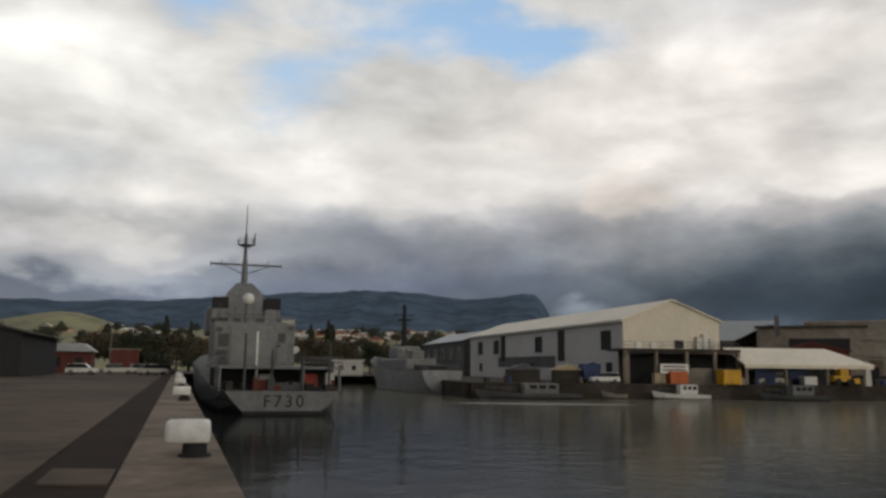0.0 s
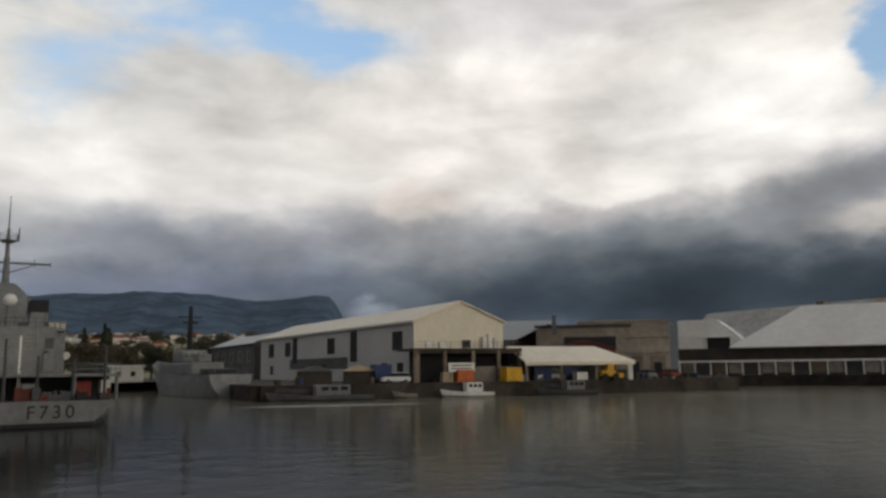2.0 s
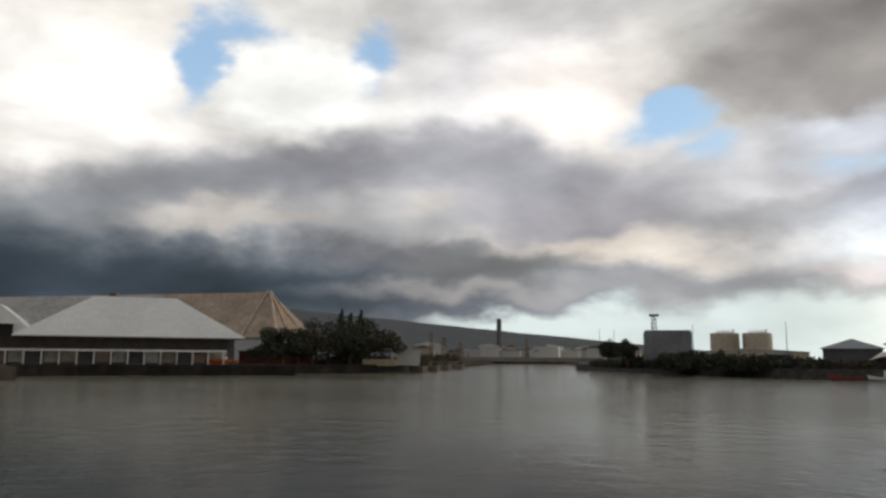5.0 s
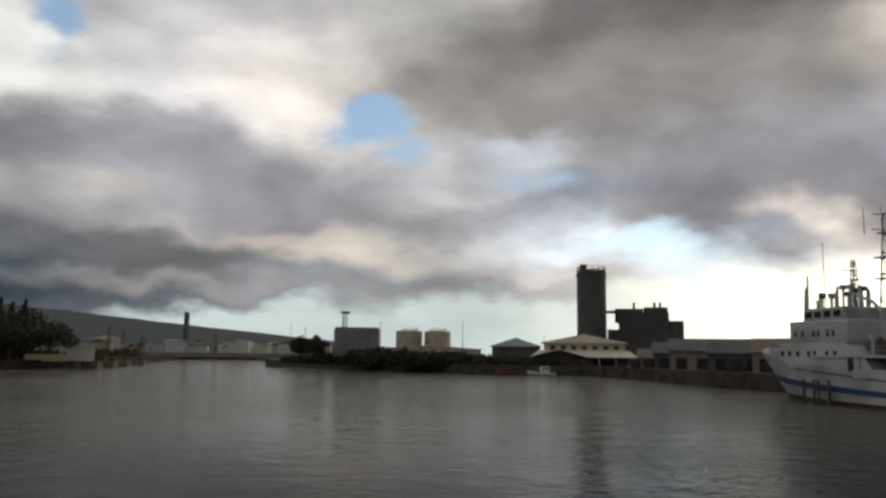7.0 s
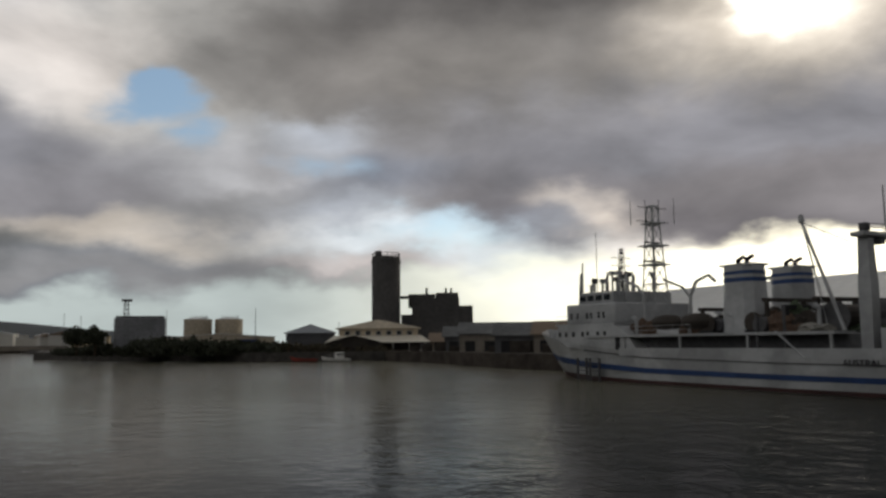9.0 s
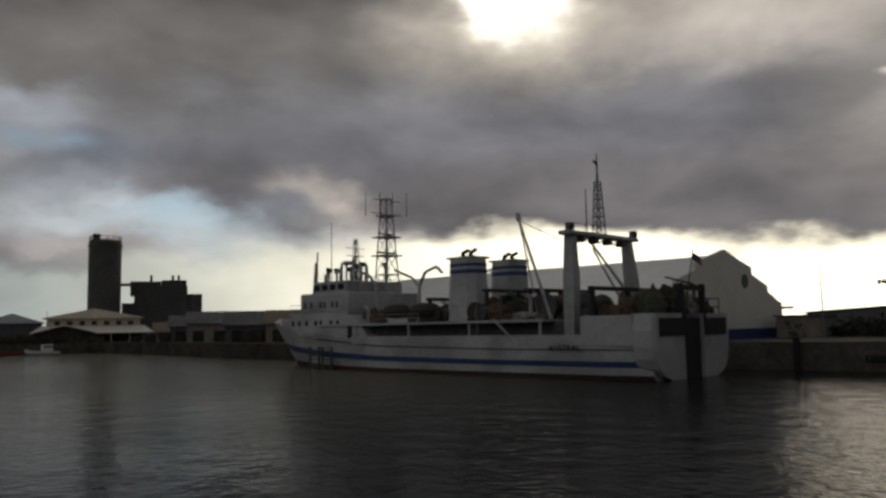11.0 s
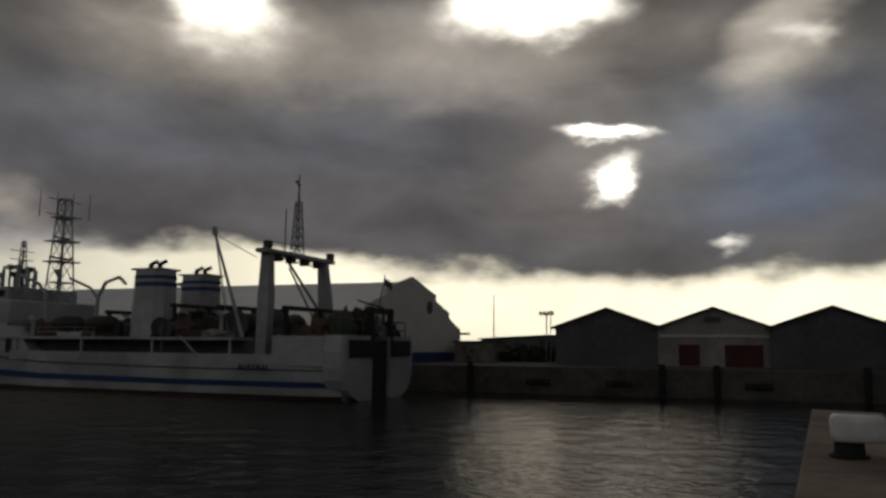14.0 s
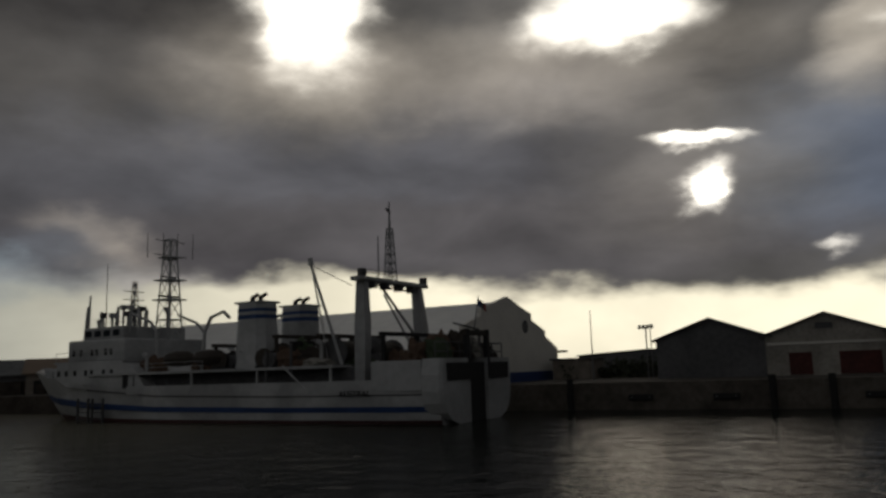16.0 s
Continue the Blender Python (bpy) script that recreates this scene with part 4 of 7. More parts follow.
for i in range(3):
    part("cabin_window", bx(31.93, -5.1 + i * 0.6, 9.6, 32.0, -4.65 + i * 0.6, 10.15), "glass", fr)
part("upper_house", bx(40, -4.0, 9.7, 62, 4.0, 11.4, bevel=0.2), "navy", fr)
part("bridge", bx(55, -5.2, 9.0, 66, 5.2, 13.2, bevel=0.4), "navy", fr)
for yv in (-3.1, 3.9):
    bm = bmesh.new()
    rings = []
    for z, k in ((9.7, 1.25), (11.4, 1.0), (13.4, 0.95)):
        rings.append([(41 + x * k * 1.5, yv + y * k, z) for x, y in ((-1, -1), (1, -1), (1, 1), (-1, 1), (-1, -1))])
    loft(bm, rings, caps=False)
    fn = part("funnel", bm, "navy", fr)
    part("funnel_top", bx(39.5, yv - 1.05, 11.9, 42.6, yv + 1.05, 13.5, bevel=0.08), "dark", fn, "black funnel top")
rd = part("radome_stand", tb((40, 0.2, 9.7), (40, 0.2, 12.8), 0.55, 0.4, 12), "navy", fr)
bm = bmesh.new()
bmesh.ops.create_uvsphere(bm, u_segments=20, v_segments=12, radius=0.78)
part("radome", bm, "white_clean", fr, "white radome", pose(40, 0.2, 13.4), smooth=True)
bm = bmesh.new()
rings = [[(50 + x * k, 0.2 + y * k, z) for x, y in ((-1, -1), (1, -1), (1, 1), (-1, 1), (-1, -1))] for z, k in ((11.2, 3.9), (13.4, 3.4), (15.2, 2.2), (16.4, 1.1))]
loft(bm, rings, caps=False)
part("mast_base", bm, "navy", fr, smooth=False)
bm = bmesh.new()
tube(bm, (50, 0.2, 15.5), (50, 0.2, 20), 0.55, 0.38, 10)
tube(bm, (50, 0.2, 20), (50, 0.2, 24), 0.30, 0.2, 8)
tube(bm, (50, 0.2, 24), (50, 0.2, 28.6), 0.11, 0.05, 6)
part("mast", bm, "navy", fr)
yd = part("yard", tb((50, -5.2, 19.3), (50, 5.2, 19.3), 0.16, n=8), "navy", fr)
bm = bmesh.new()
for yv in (-5.2, -3.2, 3.6, 5.2):
    tube(bm, (50, yv, 18.9), (50, yv, 20.0 if abs(yv) < 4 else 19.7), 0.07, 0.05, 6)
for sg in (-1, 1):
    tube(bm, (50, 0.2, 17.8), (50, sg * 3.4, 19.2), 0.09, 0.07, 6)
part("yard_aerials", bm, "navy", yd)["kind"] = "stuff"
part("mast_platform", tb((50, 0.2, 22.0), (50, 0.2, 22.35), 0.6, 1.25, 14), "navy", fr)
bm = bmesh.new()
rail(bm, [(49, -0.9, 22.35), (49, 1.3, 22.35), (51, 1.3, 22.35), (51, -0.9, 22.35), (49, -0.9, 22.35)], 0.9, 0.03, 1)
tube(bm, (50, -1.1, 22.3), (50, -1.1, 24.2), 0.12, 0.1, 6)
part("platform_rail", bm, "navy", fr)
for sz in ((37, 3.0, 9.7, 10.6), (36, -1.6, 9.7, 10.5), (35, 1.4, 9.7, 10.4), (34, 4.2, 9.7, 10.3)):
    part("deck_locker", bx(sz[0], sz[1], sz[2], sz[0] + 1.2, sz[1] + 1.0, sz[3], bevel=0.08), "navy_dark", fr)
# mooring ropes to the pier
rope = bmesh.new()
for a, b in (((1.5, 5.0, 2.9), (-12, 6.4, QZ + 0.2)), ((2.0, 5.2, 2.9), (12, 7.2, QZ + 0.2))):
    pts = [Vector(a).lerp(Vector(b), i / 8) - Vector((0, 0, 0.5 * math.sin(math.pi * i / 8))) for i in range(9)]
    for p, q in zip(pts, pts[1:]):
        tube(rope, p, q, 0.035, n=5)
part("mooring_rope", rope, "rubber", fr)

# the patrol ship behind it, at the warehouse quay
PS = pose(-0.2, 134.0, 0, 0, 0, 107.0)
ps = thing("patrol_ship", "light grey patrol ship with a rounded stern", "ship", PS)
st2 = [(-0.4, 3.5, 1.7, 3.8, -0.05, 0), (2.0, 3.8, 3.0, 3.75, -1.2, 0), (5.0, 4.0, 3.5, 3.7, -1.8, 0), (14, 4.3, 4.0, 3.7, -2.5, 0), (32, 4.3, 3.7, 4.4, -2.5, 0), (42, 3.2, 1.8, 5.6, -2.5, 0.8), (49, 0.3, 0.15, 6.6, -2.4, 3)]
bm = bmesh.new()
loft(bm, hull_rings(st2))
part("hull", bm, "navy_light", ps, "pale grey hull")
part("superstructure", bx(13, -2.9, 3.7, 32, 2.9, 5.9, bevel=0.25), "navy", ps)
part("wheelhouse", bx(22, -2.4, 5.9, 29, 2.4, 8.3, bevel=0.35), "navy", ps)
for i in range(4):
    part("wheelhouse_window", bx(21.95, -2.1 + i * 1.1, 7.1, 22.0, -1.3 + i * 1.1, 7.8), "glass", ps)
part("mast", tb((26, 0, 8.2), (26, 0, 16.6), 0.6, 0.35, 8), "dark", ps, "black mast")
part("mast_platform", bx(25.2, -1.2, 13.4, 26.8, 1.2, 13.7), "dark", ps)
part("mast_yard", tb((26, -2.2, 14.6), (26, 2.2, 14.6), 0.1, n=6), "dark", ps)
bm = bmesh.new()
prism(bm, [(-0.5, 3.7), (4.5, 3.7), (4.0, 4.7), (0.5, 4.5)], -2.4, 2.4)
part("boat_cover", bm, "dark", ps, "black tarpaulin over a boat", pose(2.5, 0.6, 0.1))
bm = bmesh.new()
arc = [(3.5 * math.cos(a), 3.8 + 3.7 * math.sin(a)) for a in [-math.pi * i / 20 for i in range(21)]]
loft(bm, [[(x, y, z) for y, z in arc] for x in (-0.55, -0.42)])
part("transom", bm, "navy_light", ps, "pale rounded stern plate")
part("funnel", bx(15, -1.2, 5.9, 18, 1.2, 7.4, bevel=0.2), "navy", ps)
bm = bmesh.new()
rail(bm, [(-0.5, 2.6, 3.8), (1.2, 3.3, 3.75), (12, 4.1, 3.75)], 0.9)
rail(bm, [(-0.5, -2.6, 3.8), (1.2, -3.3, 3.75), (12, -4.1, 3.75)], 0.9)
part("railing", bm, "steel", ps)

# the white trawler at the western quay
TR = pose(47.4, -47.4, 0, 0, 0, 17.2) @ Matrix.Diagonal((1, 1, 0.91, 1))
tr = thing("trawler", "white stern trawler with a blue band and twin funnels", "ship", TR)
st3 = [(-0.6, 6.0, 5.3, 3.0, -0.6, 0), (3, 6.3, 5.9, 3.0, -1.8, 0), (14, 6.4, 6.2, 3.0, -3, 0), (30, 6.4, 6.2, 3.3, -3, 0), (40, 6.2, 5.2, 4.2, -3, 0.3), (47, 5.0, 2.8, 5.2, -3, 1.4), (50.6, 3.0, 0.9, 5.9, -2.9, 2.6), (52.2, 0.3, 0.1, 6.4, -2.8, 3.6)]
bm = bmesh.new()
rr = hull_rings(st3)
loft(bm, rr)
part("hull", bm, "hull_white", tr, "white hull with rust streaks")
bm = bmesh.new()
hull_band(bm, st3, 0.36, 0.53, 0.07)
part("blue_band", bm, "blue_band", tr, "broad blue band")
bm = bmesh.new()
hull_band(bm, st3, -0.02, 0.11, 0.07)
part("boot_topping", bm, "boot", tr, "dark red boot topping")
bm = bmesh.new()
hull_band(bm, st3[:5], 0.84, 0.88, 0.06)
part("rubbing_strake", bm, "grey_dark", tr)
lettering("AUSTRAL", tr, pose(6.8, 6.50, 2.72, 90, 0, 180), 0.74, "dark", "ship_name", "black ship's name")
# stern: two rounded bulwark lobes beside the ramp
for sg in (-1, 1):
    bm = bmesh.new()
    out = [(1.6, 5.6), (6.1, 5.6), (6.35, 4.2), (6.3, 2.8), (6.1, 1.8), (5.7, 1.0), (5.0, 0.4), (4.0, 0.05), (2.6, -0.2), (1.6, -0.3)]
    loft(bm, [[(x, sg * (1.6 + (yy - 1.6) * k), z) for yy, z in out + out[:1]] for x, k in ((-1.2, 0.95), (-0.95, 1.0), (0.6, 1.0))])
    part("stern_bulwark", bm, "hull_white", tr)
    part("freeing_port", bx(-1.3, 1.7 if sg > 0 else -5.5, 3.7, -1.1, 5.5 if sg > 0 else -1.7, 5.2), "dark", tr)
part("stern_ramp", bx(-0.9, -1.62, -0.3, 3.0, 1.62, 5.2), "dark", tr, "dark stern ramp")
for sg in (-1, 1):
    part("stern_side", bx(0.6, sg * 6.22 - 0.12, 2.9, 5.3, sg * 6.22 + 0.12, 5.5, bevel=0.06), "hull_white", tr)
# working deck with open gallery (its shade a dark grey block), forward house
part("gallery_wall", bx(6, -4.6, 3.0, 34, 4.6, 5.1), "grey_dark", tr, "dark grey block for the shade in the deck gallery")
part("upper_deck", bx(9, -6.3, 5.1, 40, 6.3, 5.35), "hull_white", tr)
for i in range(4):
    for sg in (-1, 1):
        part("gallery_post", bx(9.3 + i * 8.0, sg * 6.15 - 0.09, 3.0, 9.5 + i * 8.0, sg * 6.15 + 0.09, 5.1), "hull_white", tr)
for sg in (-1, 1):
    part("bulwark", bx(5.2, sg * 6.3 - 0.08, 3.0, 34, sg * 6.3 + 0.08, 3.9), "hull_white", tr)
bm = bmesh.new()
prism(bm, [(31.0, 2.8), (43.6, 4.0), (45.4, 5.0), (45.2, 6.6), (35.4, 6.6), (34.0, 6.1), (33.0, 5.4)], -6.05, 6.05)
part("fore_house", bm, "hull_white", tr)
part("bridge_deck", bx(35, -6.0, 6.6, 45.8, 6.0, 6.8), "hull_white", tr)
part("bridge", bx(35.6, -5.4, 6.8, 44.4, 5.4, 9.2, bevel=0.2), "hull_white", tr, "white bridge house")
part("upper_bridge", bx(37.4, -4.2, 9.2, 43.6, 4.2, 10.7, bevel=0.2), "hull_white", tr)
for sg in (-1, 1):
    for i in range(6):
        part("porthole", bx((37.4, 38.2, 39.6, 40.3, 42.0, 43.2)[i], sg * 5.42 - 0.04, 7.4, (37.75, 38.55, 39.95, 40.65, 42.35, 43.55)[i], sg * 5.42 + 0.04, 8.1), "dark", tr)
    for i in range(7):
        part("porthole", bx((36.4, 37.6, 39.4, 40.3, 42.0, 43.4, 44.6)[i], sg * 6.07 - 0.04, 5.2, (36.8, 38.0, 39.8, 40.7, 42.4, 43.8, 45.0)[i], sg * 6.07 + 0.04, 5.8), "dark", tr)
    for i in range(4):
        part("bridge_window", bx(37.9 + i * 1.45, sg * 4.22 - 0.04, 9.6, 38.9 + i * 1.45, sg * 4.22 + 0.04, 10.3), "glass", tr)
    part("door", bx(34.2, sg * 6.07 - 0.05, 3.5, 34.9, sg * 6.07 + 0.05, 5.2), "dark", tr)
for i in range(6):
    part("bridge_window", bx(44.38, -4.4 + i * 1.5, 7.7, 44.48, -3.3 + i * 1.5, 8.6), "glass", tr)
for sg in (-1, 1):
    bm = bmesh.new()
    rail(bm, [(35, sg * 5.9, 6.8), (45.6, sg * 5.9, 6.8)], 1.0)
    rail(bm, [(24, sg * 6.2, 5.35), (33, sg * 6.2, 5.35)], 0.9, 0.022)
    rail(bm, [(37.4, sg * 4.1, 10.7), (43.5, sg * 4.1, 10.7)], 0.9, 0.025)
    part("railing", bm, "hull_white", tr)


def lattice(bm, x, y, z0, z1, w0, w1, n, r=0.05):
    for i in range(n):
        za, zb = z0 + (z1 - z0) * i / n, z0 + (z1 - z0) * (i + 1) / n
        wa, wb = w0 + (w1 - w0) * i / n, w0 + (w1 - w0) * (i + 1) / n
        c = [(-1, -1), (1, -1), (1, 1), (-1, 1)]
        for k in range(4):
            a, b = c[k], c[(k + 1) % 4]
            tube(bm, (x + a[0] * wa, y + a[1] * wa, za), (x + a[0] * wb, y + a[1] * wb, zb), r, r, 5)
            tube(bm, (x + a[0] * wa, y + a[1] * wa, za), (x + b[0] * wb, y + b[1] * wb, zb), r * 0.7, r * 0.7, 4)
            tube(bm, (x + a[0] * wb, y + a[1] * wb, zb), (x + b[0] * wb, y + b[1] * wb, zb), r * 0.8, r * 0.8, 4)


bm = bmesh.new()
lattice(bm, 35.4, 0, 9.0, 20.8, 1.0, 0.4, 5, 0.085)
mst = part("lattice_mast", bm, "hull_white", tr, "white lattice radar mast")
for z, w in ((13.6, 1.25), (15.9, 1.2), (18.6, 0.9)):
    part("mast_platform", bx(35.4 - w, -w, z, 35.4 + w, w, z + 0.14), "hull_white", mst)
for sx_ in (-1.9, -0.6, 0.6, 1.9):
    part("mast_aerial", tb((35.4 + sx_ * 0.7, sx_, 18.6), (35.4 + sx_ * 0.7, sx_, 21.6), 0.05, 0.03, 5), "grey_dark", mst)
for s, w, z, r in ((35.4, 2.2, 18.9, 0.05), (35.4, 2.0, 20.6, 0.05), (35.6, 1.3, 14.1, 0.14), (35.6, 1.0, 16.4, 0.12)):
    part("mast_spreader", tb((s, -w, z), (s, w, z), r, n=6), "grey_dark", mst)
part("whip_aerial", tb((43.4, 1.6, 10.6), (43.4, 1.6, 18.6), 0.06, 0.03, 6), "grey_dark", tr)
bm = bmesh.new()
lattice(bm, 41.6, -0.6, 10.6, 16.4, 0.4, 0.15, 5, 0.05)
for z in (13.2, 14.2, 15.2):
    tube(bm, (41.6, -1.9, z), (41.6, 0.9, z), 0.05, n=4)
part("aerial_mast", bm, "grey_dark", tr)
for s, y, h in ((44.0, 3.4, 14.6), (43.6, 4.0, 13.2), (42.4, 3.2, 12.6), (38.6, 2.4, 13.6), (37.8, 3.2, 13.0), (39.4, 3.6, 12.6), (42.9, -3.0, 13.6)):
    part("searchlight_post", tb((s, y, 9.2), (s - 0.3, y, h), 0.19, 0.10, 6), "hull_white", tr)
rng = random.Random(17)
for i in range(16):
    s, y, h = rng.uniform(36.6, 43.6), rng.uniform(-3.5, 4.0), rng.uniform(0.6, 2.2)
    p = part("signal_post", tb((s, y, 10.0), (s, y, 11.0 + h), 0.13, n=6), "hull_white", tr)
    if i % 2:
        part("lamp_box", bx(s - 0.3, y - 0.3, 10.9 + h, s + 0.3, y + 0.3, 11.5 + h, bevel=0.1), ("grey_dark", "hull_white")[i % 4 == 1], p)
part("wheelhouse_block", bx(37.2, -2.6, 9.2, 40.0, 2.6, 10.6, bevel=0.15), "hull_white", tr)
for sg in (-1, 1):
    bm = bmesh.new()
    pts = [Vector((33.5, sg * 3.2, 5.4)), Vector((33.5, sg * 3.2, 9.8)), Vector((34.6, sg * 3.2, 11.0)), Vector((37.6, sg * 3.2, 12.2))]
    for p, q in zip(pts, pts[1:]):
        tube(bm, p, q, 0.16, n=8)
    part("boat_davit", bm, "hull_white", tr)
    bm = bmesh.new()
    pts = [Vector((26.4, sg * 4.0, 5.4)), Vector((26.0, sg * 4.0, 9.4)), Vector((25.2, sg * 4.0, 10.8)), Vector((23.6, sg * 4.0, 11.3)), Vector((22.8, sg * 4.0, 10.6))]
    for p, q in zip(pts, pts[1:]):
        tube(bm, p, q, 0.17, n=8)
    part("boat_davit", bm, "hull_white", tr)
for sg in (-1, 1):
    bm = bmesh.new()
    rings = []
    for z, k in ((5.3, 1.12), (9.2, 1.0), (12.0, 0.94)):
        rings.append([(20.2 + x * 1.75 * k, sg * 3.1 + y * 1.35 * k, z) for x, y in ((-1, -.6), (-.6, -1), (.6, -1), (1, -.6), (1, .6), (.6, 1), (-.6, 1), (-1, .6), (-1, -.6))])
    loft(bm, rings, caps=False)
    fn = part("funnel", bm, "hull_white", tr, "white funnel with two blue bands")
    for z, h in ((10.3, 0.42), (11.05, 0.32)):
        bm = bmesh.new()
        k = 0.985
        ring = lambda zz: [(20.2 + x * 1.75 * k, sg * 3.1 + y * 1.35 * k, zz) for x, y in ((-1, -.6), (-.6, -1), (.6, -1), (1, -.6), (1, .6), (.6, 1), (-.6, 1), (-1, .6), (-1, -.6))]
        loft(bm, [ring(z), ring(z + h)], caps=False)
        part("funnel_band", bm, "blue_band", fn)
    part("funnel_cap", bx(18.5, sg * 3.1 - 1.3, 11.9, 21.9, sg * 3.1 + 1.3, 12.1, bevel=0.05), "hull_white", fn)
    for s in (19.8, 20.8):
        bm = bmesh.new()
        tube(bm, (s, sg * 3.1, 12.0), (s, sg * 3.1, 12.6), 0.22, 0.22, 8)
        tube(bm, (s, sg * 3.1, 12.55), (s - 0.7, sg * 3.1, 12.85), 0.22, 0.2, 8)
        part("exhaust_pipe", bm, "dark", fn)
# aft gantry over the ramp
GX = 7.0
for sg in (-1, 1):
    bm = bmesh.new()
    rings = [[(GX + dx * 0.5 * k + lean, sg * 5.0 + dy * 0.45 * k - sg * sh, z) for dx, dy in ((-1, -1), (1, -1), (1, 1), (-1, 1), (-1, -1))] for z, k, lean, sh in ((2.8, 0.95, 0, 0), (9, 1.05, 0.1, 0.3), (13.1, 0.8, 0.3, 0.6))]
    loft(bm, rings, caps=False)
    part("gantry_leg", bm, "hull_white", tr)
g_ = part("gantry_beam", bx(GX - 0.4, -5.5, 13.0, GX + 0.8, 5.5, 13.42, bevel=0.1), "hull_white", tr, "white gantry cross beam")
bm = bmesh.new()
rail(bm, [(GX - 0.4, 1.2, 13.42), (GX - 0.4, 5.4, 13.42)], 0.6, 0.03)
for i in range(7):
    tube(bm, (GX, -4.2 + i * 1.2, 13.0), (GX, -3.0 + i * 1.2, 12.5 if i % 2 else 12.75), 0.09, n=5)
part("gantry_rail", bm, "grey_dark", g_)
for yv in (-3.4, -1.2, 1.0, 3.0):
    part("gantry_block", bx(GX - 0.3, yv, 12.4, GX + 0.5, yv + 0.5, 13.0), "grey_dark", g_)
for yv in (4.7, -5.3):
    part("floodlight", bx(GX - 0.4, yv, 13.42, GX + 0.2, yv + 0.6, 14.1, bevel=0.08), "grey_dark", g_)
bm = bmesh.new()
lattice(bm, GX + 0.3, 0, 13.4, 18.6, 0.42, 0.2, 6, 0.06)
tube(bm, (GX + 0.3, 0, 18.6), (GX + 0.3, 0, 21.3), 0.14, 0.06, 6)
tube(bm, (GX + 0.3, -0.1, 20.2), (GX + 0.3, 0.5, 20.6), 0.12, n=6)
tube(bm, (GX + 0.3, 1.9, 13.4), (GX + 0.3, 1.9, 17.6), 0.08, 0.05, 5)
part("gantry_mast", bm, "navy_light", tr)
bm = bmesh.new()
tube(bm, (9.5, 4.4, 5.4), (12.6, 4.6, 15.0), 0.17, 0.12, 8)
tube(bm, (10.9, 4.4, 5.4), (12.6, 4.6, 15.0), 0.05, 0.05, 5)
tube(bm, (5, -3.2, 5.4), (7.6, 1.6, 13.2), 0.16, 0.12, 8)
tube(bm, (7.2, -4.6, 5.4), (9.4, -2.0, 12.4), 0.13, 0.1, 8)
for q_ in ((11.4, 3.4, 5.4), (8.0, 4.9, 12.6)):
    tube(bm, q_, (12.6, 4.6, 15.0), 0.035, n=4)
tube(bm, (12.6, 4.6, 15.0), (12.7, 4.6, 15.7), 0.25, 0.2, 6)
part("derrick", bm, "hull_white", tr)
rng = random.Random(11)


def heap(parent, s, y, z, w, h, seed):
    """A slumped heap of netting."""
    bm = bmesh.new()
    bmesh.ops.create_icosphere(bm, subdivisions=3, radius=1)
    for v in bm.verts:
        k = 1 + 0.45 * noise.fractal(v.co * 2.3 + Vector((seed, 0, 0)), 0.8, 2.0, 4)
        v.co = Vector((v.co.x * w * k, v.co.y * w * 0.8 * k, max(v.co.z, -0.3) * h * k + 0.3 * h))
    part("netting", bm, rng.choice(("net_brown", "net_green", "grey_dark", "net_pale", "net_brown", "dark_wood")), parent, "", pose(s, y, z))


M["net_brown"] = mat("net_brown", (0.13, 0.085, 0.06), 0.95, scale=2.0, bump=0.8)
M["net_pale"] = mat("net_pale", (0.30, 0.29, 0.26), 0.95, scale=2.0, bump=0.8)
M["net_green"] = mat("net_green", (0.075, 0.10, 0.06), 0.95, scale=2.0, bump=0.8)
for i in range(46):
    s, yv = rng.uniform(5.8, 33), rng.uniform(-5.0, 5.6)
    zb = 5.35 if s > 9 else 3.0
    h = rng.uniform(0.7, 2.3)
    nm, mt = rng.choice((("winch", "grey_dark"), ("locker", "hull_white"), ("net_heap", ""), ("net_heap", ""), ("vent", "hull_white"), ("drum", "dark_wood")))
    if nm in ("winch", "drum"):
        part(nm, tb((s, yv - 0.8, zb + 0.7), (s, yv + 0.8, zb + 0.7), 0.7, n=12), mt, tr)
    elif nm == "net_heap":
        heap(tr, s, yv, zb, rng.uniform(0.8, 1.6), h * 0.7, i * 3.1)
    elif nm == "vent":
        bm = bmesh.new()
        tube(bm, (s, yv, zb), (s, yv, zb + h), 0.18, 0.18, 8)
        tube(bm, (s, yv, zb + h - 0.1), (s + 0.4, yv, zb + h + 0.15), 0.2, 0.3, 8)
        part(nm, bm, mt, tr)
    else:
        part(nm, bx(s, yv, zb, s + rng.uniform(0.6, 1.8), yv + rng.uniform(0.6, 1.5), zb + h, bevel=0.1), mt, tr)
for s, h in ((13.6, 5.0), (16.4, 4.4)):
    part("deck_post", tb((s, 6.15, 2.6), (s, 6.15, 2.6 + h), 0.13, n=6), "grey_dark", tr)
part("gangway", tb((14.4, 6.3, 5.4), (11.6, 6.4, 3.0), 0.09, n=6), "hull_white", tr)
for s in (24.5, 28.5):
    bm = bmesh.new()
    loft(bm, [[(s - 2 + dx, 5.0 + k * math.cos(a), 6.6 + k * math.sin(a)) for a in [i * math.pi / 4 for i in range(9)]] for dx, k in ((0, 0.1), (0.5, 0.75), (2.0, 0.85), (3.2, 0.7), (3.8, 0.1))], caps=False)
    part("lifeboat", bm, "dark_wood", tr, "dark covered boat in its cradle", smooth=True)
